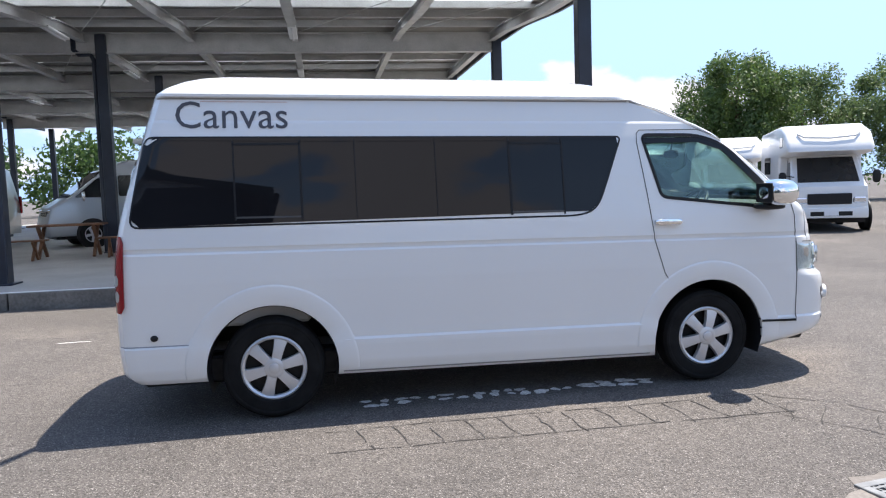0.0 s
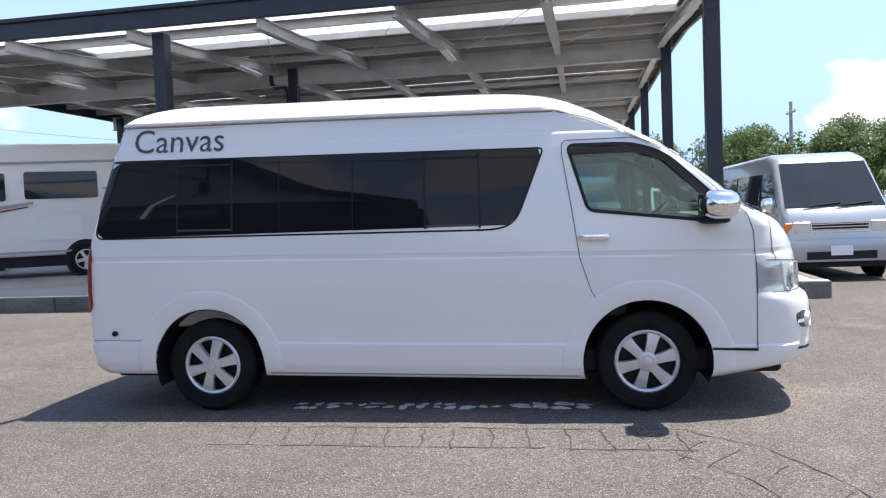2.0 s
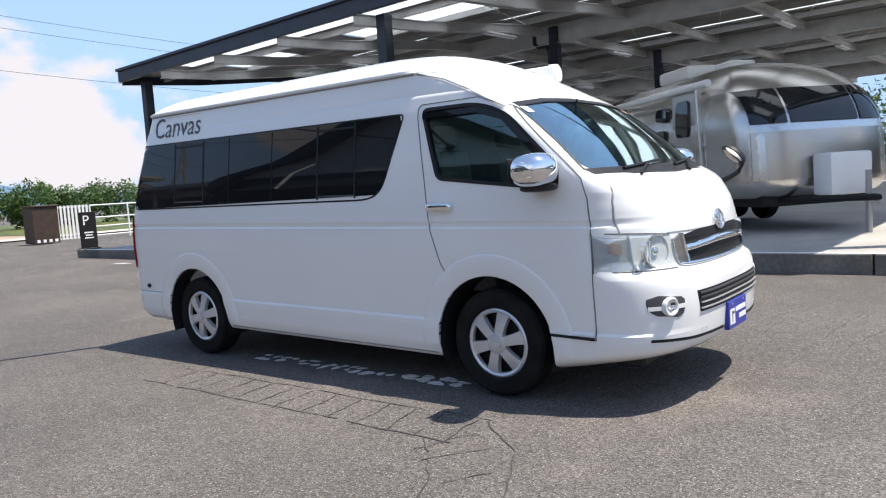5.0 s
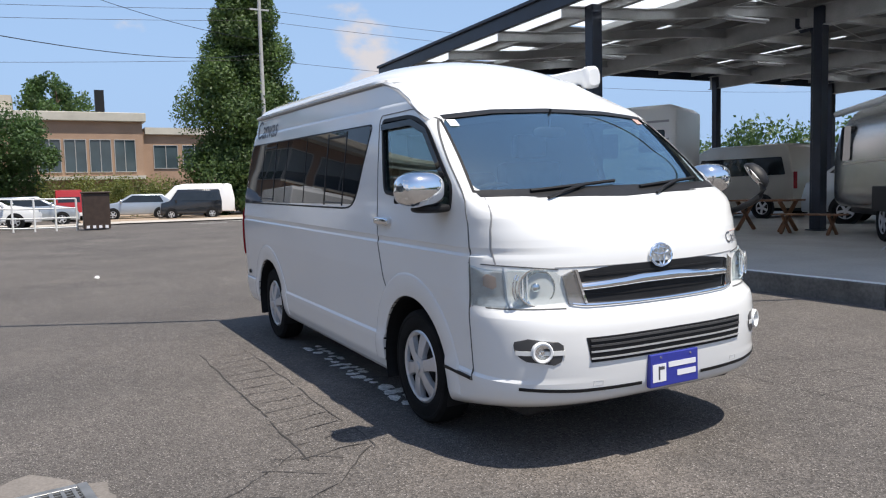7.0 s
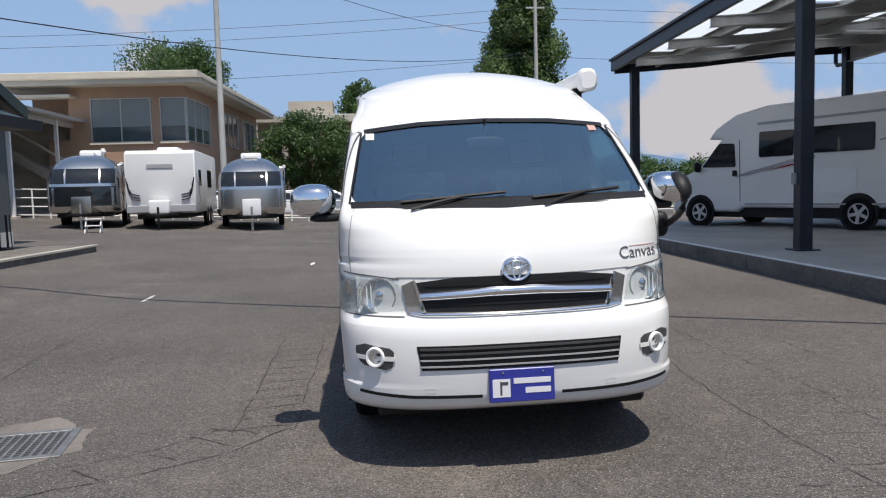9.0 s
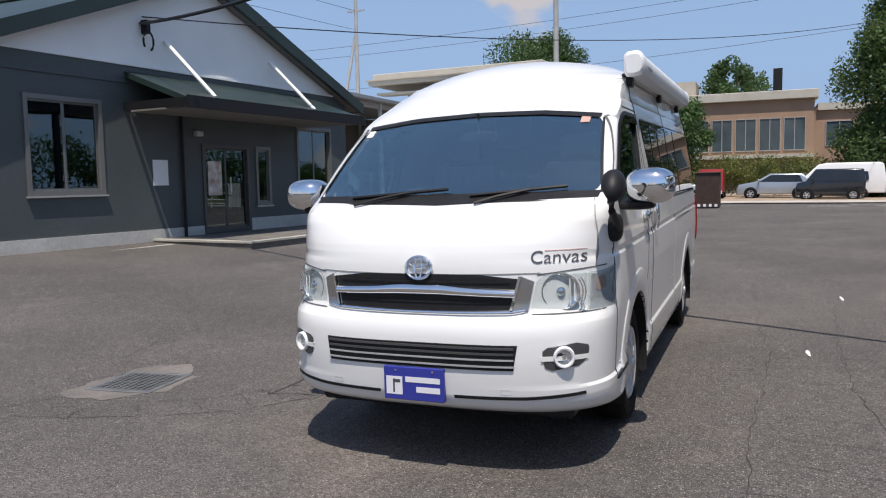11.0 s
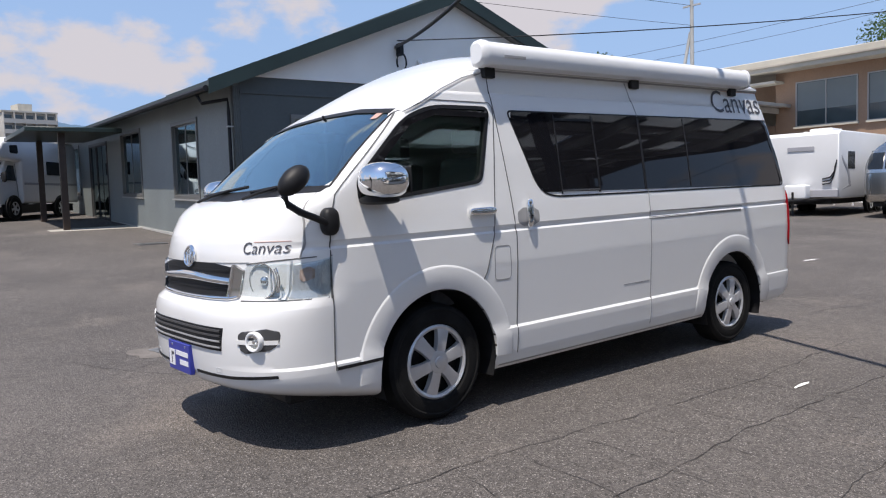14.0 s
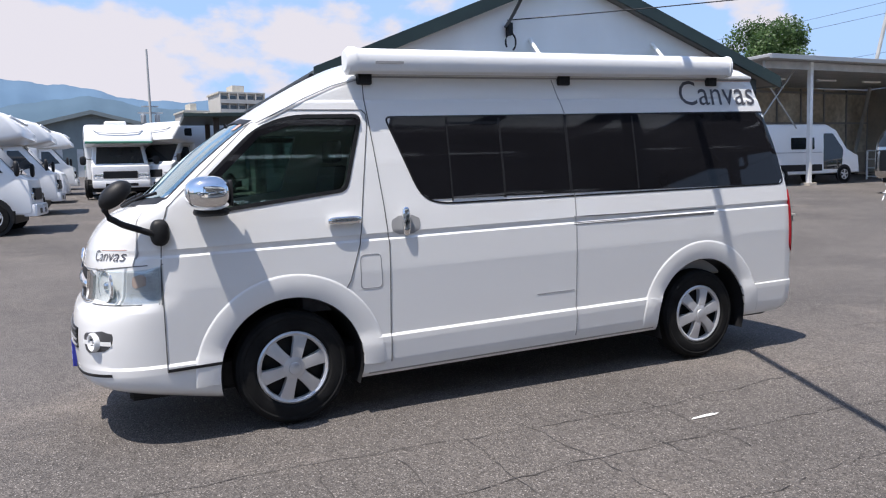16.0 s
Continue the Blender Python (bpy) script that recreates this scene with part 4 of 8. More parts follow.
    part("rear_view_mirror", bm, DARKPLASTIC, van)
    # round guide mirror on its curved arm at the left front corner
    bm = bmesh.new()
    foot = Vector((2.25, 0.892, 1.185))
    superbox(bm, foot, (0.05, 0.045, 0.072), 2.6)
    arm = [foot + Vector(p) for p in ((0.02, 0.02, -0.01), (0.09, 0.035, 0.018), (0.18, 0.035, 0.052), (0.242, 0.034, 0.090), (0.262, 0.034, 0.130), (0.256, 0.034, 0.170))]
    tube(bm, arm, 0.018, 10)
    gm = part("guide_mirror", bm, DARKPLASTIC, van, "black oval guide mirror on a curved arm", 50)
    nz = Vector((0.45, 0.72, 0.52)).normalized()
    nx = Vector((-0.75, 0.0, 0.66))
    nx = (nx - nz * nx.dot(nz)).normalized()
    turn = Matrix((nx, nz.cross(nx), nz)).transposed().to_4x4()
    mm = Matrix.Translation(foot + Vector((0.212, 0.040, 0.212))) @ turn @ Matrix.Diagonal((1.32, 0.82, 0.9, 1))
    bm = lathe(bmesh.new(), [(0.0, 0.052), (0.032, 0.047), (0.060, 0.029), (0.073, 0.0), (0.074, -0.016), (0.069, -0.020)], 28, mm)
    part("mirror_bowl", bm, DARKPLASTIC, gm, "", 50)
    bm = lathe(bmesh.new(), [(0.069, -0.018), (0.048, -0.025), (0.0, -0.029)], 24, mm)
    part("mirror_face", bm, CHROME, gm, "", 60)
    # roof awning on the left edge
    bm = bmesh.new()
    prof = [(0.66, 2.215), (0.70, 2.232), (0.79, 2.236), (0.835, 2.222), (0.862, 2.185), (0.862, 2.130), (0.835, 2.100), (0.75, 2.088), (0.68, 2.095), (0.66, 2.12)]
    prof = [(0.765 + (y - 0.66) * 0.60, z) for y, z in prof]
    rows = [[bm.verts.new(raked((x, y, z))) for y, z in prof] for x in (1.09, -1.84)]
    for k in range(len(prof)):
        j = (k + 1) % len(prof)
        bm.faces.new((rows[0][k], rows[0][j], rows[1][j], rows[1][k]))
    bm.faces.new(rows[0])
    bm.faces.new(rows[1][::-1])
    bmesh.ops.recalc_face_normals(bm, faces=bm.faces)
    aw = part("awning_case", bm, GREYWHITE, van, "long white roll-out awning case", 40)
    for x0, x1 in ((1.09, 1.155), (-1.84, -1.875)):
        bm = bmesh.new()
        big = [(0.825 + (y - 0.825) * 1.06, 2.16 + (z - 2.16) * 1.10) for y, z in prof]
        sm = [(0.825 + (y - 0.825) * 0.80, 2.16 + (z - 2.16) * 0.80) for y, z in prof]
        rr = [[bm.verts.new(raked((x, y, z))) for y, z in p] for x, p in ((x0, big), (x0 + (x1 - x0) * 0.7, big), (x1, sm))]
        for r, q in zip(rr, rr[1:]):
            for k in range(len(prof)):
                j = (k + 1) % len(prof)
                bm.faces.new((r[k], r[j], q[j], q[k]))
        bm.faces.new(rr[0])
        bm.faces.new(rr[-1][::-1])
        bmesh.ops.recalc_face_normals(bm, faces=bm.faces)
        part("awning_end_cap", bm, GREYWHITE, aw, "", 40)
    for x in (1.02, -0.42, -1.75):
        bm = boxes((x - 0.045, 0.735, 2.03 - RAKE * x, x + 0.045, 0.80, 2.115 - RAKE * x), (x - 0.04, 0.66, 2.07 - RAKE * x, x + 0.04, 0.80, 2.10 - RAKE * x), bevel=0.006)
        part("awning_bracket", bm, DARKPLASTIC, aw)
    bm = bmesh.new()
    prism_rows = [raked((0.98, 0.889, 2.155)), raked((0.80, 0.889, 2.155)), raked((0.80, 0.889, 2.140)), raked((0.98, 0.889, 2.140))]
    vs = [bm.verts.new(p) for p in prism_rows] + [bm.verts.new(p + Vector((0, 0.003, 0))) for p in prism_rows]
    for f in ((0, 1, 2, 3), (7, 6, 5, 4), (0, 4, 5, 1), (1, 5, 6, 2), (2, 6, 7, 3), (3, 7, 4, 0)):
        bm.faces.new([vs[i] for i in f])
    part("awning_label_bar", bm, SEAMSOFT, aw)
    return van


build_van()

# ---- the open steel canopy with its raised slab ----
CONCRETE = shader("slab_concrete", (0.355, 0.335, 0.305), 0.8, vary=0.14, scale=0.8, fine=0.10, fine_scale=45, bump=0.08, bump_scale=60)
KERB = shader("kerb_concrete", (0.15, 0.14, 0.125), 0.9, vary=0.25, scale=2.2, fine=0.18, fine_scale=30, bump=0.2, bump_scale=40)
WHITELINE = shader("white_edge_paint", (0.70, 0.70, 0.67), 0.7, vary=0.12, scale=5, fine=0.1, fine_scale=30)
GALV = shader("galvanised_steel", (0.46, 0.46, 0.45), 0.45, 0.25, vary=0.12, scale=2.5, fine=0.06, fine_scale=40)
DECK = shader("roof_deck_steel", (0.25, 0.24, 0.225), 0.6, 0.1, vary=0.15, scale=1.2)
SKYLIGHT = shader("translucent_roof_sheet", (0.80, 0.82, 0.82), 0.5, trans=0.0)
SKYLIGHT.node_tree.nodes["Principled BSDF"].inputs["Subsurface Weight"].default_value = 0.0
_n, _l = SKYLIGHT.node_tree.nodes, SKYLIGHT.node_tree.links
_tl, _ad = _n.new("ShaderNodeBsdfTranslucent"), _n.new("ShaderNodeMixShader")
_tl.inputs["Color"].default_value = (0.85, 0.88, 0.9, 1)
_ad.inputs["Fac"].default_value = 0.80
_l.new(_n["Principled BSDF"].outputs["BSDF"], _ad.inputs[1])
_l.new(_tl.outputs["BSDF"], _ad.inputs[2])
_l.new(_ad.outputs["Shader"], _n["Material Output"].inputs["Surface"])

CAN = Matrix.Translation((3.4, 6.2, 0)) @ Matrix.Rotation(radians(-1.7), 4, "Z")
SLAB = 0.24


def under(v):
    """Height of the roof's underside, v metres behind the front posts."""
    return 4.72 + 0.50 * ease((v + 0.5) / 7.0)


def i_beam(bm, a, b, depth, width=0.15, t=0.012):
    """An I-section from a to b, hanging below them."""
    a, b = Vector(a), Vector(b)
    d = (b - a).normalized()
    s = d.cross(Vector((0, 0, 1))).normalized()
    w, h = width / 2, t / 2
    prof = [(-w, 0), (w, 0), (w, -t), (h, -t), (h, t - depth), (w, t - depth), (w, -depth), (-w, -depth), (-w, t - depth), (-h, t - depth), (-h, -t), (-w, -t)]
    ends = [[bm.verts.new(p + s * q + Vector((0, 0, z))) for q, z in prof] for p in (a, b)]
    for k in range(12):
        j = (k + 1) % 12
        bm.faces.new((ends[0][k], ends[0][j], ends[1][j], ends[1][k]))
    bm.faces.new(ends[0])
    bm.faces.new(ends[1][::-1])
    bmesh.ops.recalc_face_normals(bm, faces=bm.faces)
    return bm


def canopy():
    c = thing("canopy", CAN, "open steel canopy with navy posts and ribbed roof", "canopy")
    u0, u1, v0, v1 = -18.6, 0.22, -0.45, 30.5
    for u in (0.0, -9.2, -18.2):
        for v in (0.0, 6.25, 12.45, 18.7, 24.9, 30.2):
            if u == -9.2 and v in (18.7, 30.2):
                continue
            top = under(v) - 0.02
            bm = boxes((u - 0.115, v - 0.115, SLAB, u + 0.115, v + 0.115, top), bevel=0.012)
            post = part("post", bm, NAVY, c, "navy square steel post")
            bm = boxes((u - 0.2, v - 0.2, SLAB, u + 0.2, v + 0.2, SLAB + 0.02))
            part("base_plate", bm, NAVY, post)
    for v in (6.25, 12.45, 18.7, 24.9):
        z = under(v) + 0.02
        part("girder", i_beam(bmesh.new(), (u0 + 0.1, v, z), (u1 - 0.1, v, z), 0.46, 0.20, 0.016), GALV, c, "deep grey steel girder")
    v = 0.72
    while v < v1:
        if min(abs(v - g) for g in (6.25, 12.45, 18.7, 24.9)) > 0.3:
            z = under(v) + 0.165
            c_shape = [(v, z - 0.15), (v + 0.06, z - 0.15), (v + 0.06, z - 0.142), (v + 0.008, z - 0.142), (v + 0.008, z - 0.008), (v + 0.06, z - 0.008), (v + 0.06, z), (v, z)]
            part("purlin", prism(c_shape, "x", u0 + 0.05, u1 - 0.05, False), GALV, c)
        v += 1.55
    u = u1 - 0.35
    while u > u0:
        bm = bmesh.new()
        vs = [v0, 1.5, 3.1, 4.7, 6.25, 12.45, 18.7, 24.9, v1]
        for a, b in zip(vs, vs[1:]):
            i_beam(bm, (u, a, under(a) + 0.015), (u, b, under(b) + 0.015), 0.21, 0.15, 0.014)
        part("rafter", bm, GALV, c, "pale grey steel rafter")
        u -= 2.36
    # thin tie rods under the deck
    for k in range(7):
        ua = u1 - 0.4 - 2.36 * k
        for v in (0.0, 6.25, 12.45):
            part("tie_rod", tube(bmesh.new(), [(ua, v, under(v) - 0.03), (ua - 2.36, v + 6.1, under(v + 6.1) - 0.03)], 0.010, 5), GALV, c)
    # ribbed deck, with clear strips across it
    strips = [-0.30, 1.45, 3.90, 7.1, 10.2, 13.35, 16.5, 19.6, 22.7, 25.9]
    span = 0.85
    cuts = sorted([v0, v1] + [s for s in strips] + [s + span for s in strips])
    for a, b in zip(cuts, cuts[1:]):
        if any(abs(a - s) < 1e-6 for s in strips):
            continue
        bm = bmesh.new()
        n = max(1, int((b - a) / 0.18))
        for i in range(n):
            p, q = a + (b - a) * i / n, a + (b - a) * (i + 1) / n
            m = (p + q) / 2
            zz = (under(p) + 0.17, under(m) + 0.20, under(q) + 0.17)
            rows = [[bm.verts.new((uu, vv, z)) for uu in (u0, u1)] for vv, z in zip((p, m, q), zz)]
            for r, t in zip(rows, rows[1:]):
                bm.faces.new((r[0], r[1], t[1], t[0]))
        bmesh.ops.remove_doubles(bm, verts=bm.verts, dist=1e-4)
        part("roof_sheet", bm, DECK, c, "dull grey ribbed roof sheet", None)
    for s in strips:
        k = 0
        u = u1 - 0.45
        while u - 1.95 > u0:
            if (k * 7 + int(s * 10)) % 9 != 4:
                z = under(s + span / 2) + 0.175
                bm = boxes((u - 2.355, s, z, u, s + span, z + 0.012))
                part("skylight", bm, SKYLIGHT, c, "pale translucent roof strip")
            else:
                bm = boxes((u - 2.355, s, under(s) + 0.17, u, s + span, under(s) + 0.19))
                part("roof_panel", bm, DECK, c)
            u -= 2.36
            k += 1
        part("roof_panel", boxes((u0, s, under(s) + 0.172, u, s + span, under(s) + 0.192)), DECK, c)
        part("roof_panel", boxes((u1 - 0.45, s, under(s) + 0.172, u1, s + span, under(s) + 0.192)), DECK, c)
    for k in (1, 2, 3, 4, 5, 6, 7):
        for v in (4.35, 10.6, 16.8):
            u, z = u1 - 0.35 - 2.36 * k, under(v) - 0.27
            if (k + int(v)) % 2:
                continue
            lamp = part("tube_lamp", boxes((u - 0.09, v - 0.62, z, u + 0.09, v + 0.62, z + 0.05), bevel=0.012), GREYWHITE, c, "white tube lamp housing, unlit")
            part("lamp_tube", tube(bmesh.new(), [(u, v - 0.6, z - 0.02), (u, v + 0.6, z - 0.02)], 0.016, 8), PLATEWHITE, lamp)
            part("hanger", boxes((u - 0.02, v - 0.02, z + 0.05, u + 0.02, v + 0.02, under(v) - 0.19)), GALV, lamp)
    # fascias
    f = part("fascia", boxes((u0 - 0.06, v0 - 0.10, 4.69, u1 + 0.06, v0, 5.04), (u0 - 0.06, v0 - 0.16, 4.97, u1 + 0.06, v0 - 0.1, 5.04), bevel=0.008), NAVY, c, "deep navy front fascia")
    for uu in (u0 - 0.06, u1):
        bm = bmesh.new()
        for a, b in ((v0, 2.0), (2.0, 4.5), (4.5, 7.0), (7.0, v1)):
            vs = [bm.verts.new((uu + du, vv, under(vv) + z)) for vv in (a, b) for z in (-0.10, 0.24) for du in (0, 0.06)]
            for q in ((0, 1, 3, 2), (4, 6, 7, 5), (0, 4, 5, 1), (2, 3, 7, 6), (0, 2, 6, 4), (1, 5, 7, 3)):
                bm.faces.new([vs[i] for i in q])
        part("end_fascia", bm, NAVY, c)
    for u in (-9.2, -18.2):
        z = under(6.25)
        part("downpipe", tube(bmesh.new(), [(u - 0.6, 6.25, z - 0.05), (u - 0.6, 6.25, z - 0.35), (u - 0.5, 6.25, z - 0.45), (u - 0.25, 6.25, z - 0.45), (u - 0.17, 6.25, z - 0.6), (u - 0.17, 6.25, SLAB)], 0.06, 10), NAVY, c)
    part("wall_lamp", boxes((-18.2 - 0.24, -0.05, 3.95, -18.2 - 0.1, 0.1, 4.1), bevel=0.02), NAVY, c)
    # switch boxes on posts
    part("switch_box", boxes((-9.2 - 0.09, -0.17, 1.35, -9.2 + 0.02, -0.115, 1.55), bevel=0.008), LAMPGREY, c)
    return c


def slab():
    bm = boxes((-20.2, -1.05, -0.3, 1.15, 31.5, SLAB - 0.004))
    s = finish("slab", bm, CONCRETE, None, "smooth grey concrete slab under the canopy", None, "structure", "slab")
    s.matrix_basis = CAN
    i = 0
    u = 1.3
    while u > -20.3:
        L = 1.98
        bm = boxes((u - L, -1.22, -0.30, u, -1.06, SLAB), bevel=0.012)
        k = part("kerb_stone", bm, KERB, s, "")
        u -= 2.0
    v = -1.04
    while v < 12:
        bm = boxes((1.16, v, -0.30, 1.30, v + 1.98, SLAB), bevel=0.012)
        part("kerb_stone", bm, KERB, s, "")
        v += 2.0
    part("edge_line", boxes((-20.2, -1.20, SLAB + 0.001, 1.28, -1.09, SLAB + 0.005)), WHITELINE, s, "white painted kerb edge")


canopy()
slab()

# ---- vehicles round the yard ----
PALEPAINT = shader("white_camper_gelcoat", (0.78, 0.78, 0.77), 0.3, coat=0.3, vary=0.02, scale=1.5)
SILVERPAINT = shader("silver_car_paint", (0.40, 0.43, 0.46), 0.28, 0.55, coat=0.6, vary=0.03, scale=2)
BEIGEPAINT = shader("beige_car_paint", (0.44, 0.40, 0.34), 0.28, 0.35, coat=0.6, vary=0.03, scale=2)
BLACKPAINT = shader("black_car_paint", (0.012, 0.014, 0.018), 0.15, coat=0.8)
REDPAINT = shader("red_truck_paint", (0.35, 0.02, 0.02), 0.3, coat=0.5)
GREYPAINT = shader("grey_camper_panel", (0.36, 0.36, 0.38), 0.4, vary=0.05, scale=3)
ALU = shader("polished_aluminium", (0.60, 0.59, 0.57), 0.26, 1.0, vary=0.06, scale=1.2, fine=0.03, fine_scale=25)
ALUDULL = shader("brushed_aluminium", (0.50, 0.47, 0.43), 0.30, 1.0, vary=0.06, scale=2.0)
CARGLASS = shader("dark_car_glass", (0.016, 0.019, 0.022), 0.03, spec=0.7, vary=0.2, scale=1.5)
TABLEWOOD = shader("brown_stained_timber", (0.17, 0.075, 0.035), 0.6, vary=0.3, scale=6, fine=0.2, fine_scale=50)
GREENTRIM = shader("green_trim", (0.05, 0.20, 0.13), 0.5)


def ngon_body(bm, prof, w, tumble=0.0, z_from=1.0, bevel=0.05):
    """A solid from a side profile (x, z), w wide, narrowing upwards."""
    a, b = [], []
    for s, row in ((1, a), (-1, b)):
        for x, z in prof:
            row.append(bm.verts.new((x, s * (w / 2 - tumble * max(0, z - z_from)), z)))
    bm.faces.new(a[::-1])
    bm.faces.new(b)
    for i in range(len(prof)):
        j = (i + 1) % len(prof)
        bm.faces.new((a[i], a[j], b[j], b[i]))
    bmesh.ops.recalc_face_normals(bm, faces=bm.faces)
    rim = [e for e in bm.edges if (e.verts[0] in a) == (e.verts[1] in a)]
    bmesh.ops.bevel(bm, geom=rim, offset=bevel, segments=3, affect="EDGES", profile=0.5)
    return bm


def side_plate(poly, w, s, tumble=0.0, z_from=1.0, off=0.006, thick=0.012):
    """A flat pane or panel on the flank of such a body."""
    bm = bmesh.new()
    rows = []
    for o in (off, off - thick):
        rows.append([bm.verts.new((x, s * (w / 2 - tumble * max(0, z - z_from) + o), z)) for x, z in poly])
    bm.faces.new(rows[0])
    bm.faces.new(rows[1][::-1])
    for i in range(len(poly)):
        j = (i + 1) % len(poly)
        bm.faces.new((rows[0][i], rows[1][i], rows[1][j], rows[0][j]))
    bmesh.ops.recalc_face_normals(bm, faces=bm.faces)
    return bm


def end_plate(p0, p1, half0, half1, off=0.008, thick=0.02):
    """A pane across the vehicle between profile points p0 (low) and p1 (high)."""
    d = Vector((p1[0] - p0[0], 0, p1[1] - p0[1])).normalized()
    n = Vector((d.z, 0, -d.x))
    bm = bmesh.new()
    rows = []
    for o in (off, off - thick):
        rows.append([bm.verts.new(Vector((p[0], s * h, p[1])) + n * o) for p, h, s in ((p0, half0, -1), (p0, half0, 1), (p1, half1, 1), (p1, half1, -1))])
    bm.faces.new(rows[0])
    bm.faces.new(rows[1][::-1])
    for i in range(4):
        j = (i + 1) % 4
        bm.faces.new((rows[0][i], rows[1][i], rows[1][j], rows[0][j]))
    bmesh.ops.recalc_face_normals(bm, faces=bm.faces)
    return bm


def small_wheel(v, x, y, s, r, cover=SILVER, five=5):
    m = Matrix.Translation((x, y, r)) @ Matrix.Rotation(-s * math.pi / 2, 4, "X")
    bm = lathe(bmesh.new(), [(r * 0.6, -0.10), (r * 0.94, -0.10), (r, -0.06), (r, 0.06), (r * 0.95, 0.095), (r * 0.66, 0.10), (r * 0.62, 0.07)], 28, m)
    w = part("wheel", bm, RUBBER, v, "black tyre", 35)
    bm = lathe(bmesh.new(), [(r * 0.62, 0.02), (r * 0.5, 0.03), (0.0, 0.03)], 20, m)
    part("rim", bm, DARKPLASTIC, w)
    bm = lathe(bmesh.new(), [(r * 0.56, 0.06), (r * 0.58, 0.085), (r * 0.64, 0.085), (r * 0.65, 0.06)], 28, m)
    for k in range(five):
        rot = m @ Matrix.Rotation(k * math.tau / five + 0.2, 4, "Z")
        box(bm, 0.02, -r * 0.10, 0.05, r * 0.60, r * 0.10, 0.085, 0.0, rot)
    lathe(bm, [(r * 0.18, 0.05), (r * 0.17, 0.095), (0, 0.10)], 14, m)
    part("wheel_cover", bm, cover, w, "", 40)


def vehicle(name, label, category, m, prof, w, paint, panes=(), screens=(), wheels=(), r=0.33, tumble=0.06, z_from=1.0, bevel=0.06,
            strips=(), lamps=(), group="", grille=None, bumper=None, handles=(), mirrors=None, cover=SILVER, skirt=None):
    v = thing(name, m, label, category, group)
    part("body", ngon_body(bmesh.new(), prof, w, tumble, z_from, bevel), paint, v, "", 40)
    for poly, sides in panes:
        for s in sides:
            part("window", side_plate(rounded(poly, 0.05, 2), w, s, tumble, z_from), CARGLASS, v, "dark side pane")
    for p0, p1, h0, h1 in screens:
        part("windshield", end_plate(p0, p1, h0, h1), CARGLASS, v, "dark windshield")
    for x in wheels:
        for s in (1, -1):
            bm = lathe(bmesh.new(), [(r * 1.22, -0.02), (r * 1.22, 0.012)], 24, Matrix.Translation((x, s * (w / 2 - 0.004), r * 1.05)) @ Matrix.Rotation(-s * math.pi / 2, 4, "X"))
            part("wheel_arch", bm, DARKPLASTIC, v)
            small_wheel(v, x, s * (w / 2 - 0.055), s, r, cover)
    for poly, mat, sides in strips:
        for s in sides:
            part("stripe", side_plate(poly, w, s, tumble, z_from, 0.010), mat, v)
    for x, y0, y1, z0, z1, mat in lamps:
        part("lamp", box(bmesh.new(), x - 0.05, y0, z0, x + 0.02, y1, z1, 0.015), mat, v)
    if grille:
        x, h, z0, z1 = grille
        g = part("grille", box(bmesh.new(), x - 0.05, -h, z0, x + 0.012, h, z1, 0.008), DARKPLASTIC, v)
        n = 4
        for k in range(n):
            z = z0 + (z1 - z0) * (k + 0.5) / n
            part("grille_bar", box(bmesh.new(), x, -h, z - 0.008, x + 0.022, h, z + 0.008), CHROME, g)
    if bumper:
        x, h, z0, z1, mat = bumper
        b = part("bumper", box(bmesh.new(), x - 0.25, -h, z0, x + 0.03, h, z1, 0.04, None, 2), mat, v)
        part("number_plate", box(bmesh.new(), x + 0.03, -0.17, (z0 + z1) / 2 - 0.08, x + 0.04, 0.17, (z0 + z1) / 2 + 0.08), PLATEWHITE, b)
    for x, z in handles:
        for s in (1, -1):
            y = s * (w / 2 - tumble * max(0, z - z_from) + 0.015)
            part("door_handle", box(bmesh.new(), x - 0.08, y - 0.014, z - 0.015, x + 0.08, y + 0.014, z + 0.015, 0.008), CHROME if paint != PALEPAINT else DARKPLASTIC, v)
    if mirrors:
        x, z, mat = mirrors
        for s in (1, -1):
            y = s * (w / 2 + 0.10)
            part("wing_mirror", superbox(bmesh.new(), (x, y, z), (0.05, 0.11, 0.13), 3, 14, 8), mat, v)
    if skirt:
        part("underbody", box(bmesh.new(), skirt[0], -w / 2 + 0.15, 0.22, skirt[1], w / 2 - 0.15, 0.5), DARKPLASTIC, v)
    return v


VANPROF = [(-2.3, 0.32), (-2.34, 1.1), (-2.2, 1.92), (-2.05, 2.02), (0.6, 2.03), (1.05, 1.94), (1.85, 1.15), (2.28, 0.95), (2.36, 0.62), (2.32, 0.30)]
HIGHPROF = [(-2.5, 0.32), (-2.54, 1.1), (-2.32, 2.15), (-2.15, 2.26), (0.5, 2.27), (1.15, 2.02), (2.1, 1.28), (2.5, 1.05), (2.62, 0.62), (2.58, 0.30)]


def put(x, y, heading, z=None):
    return Matrix.Translation((x, y, height(x, y) if z is None else z)) @ Matrix.Rotation(radians(heading), 4, "Z")


CABPROF = [(-2.35, 0.34), (-2.39, 1.1), (-2.25, 2.02), (-2.08, 2.16), (1.15, 2.18), (1.58, 2.06), (2.24, 1.20), (2.42, 1.02), (2.48, 0.62), (2.44, 0.32)]


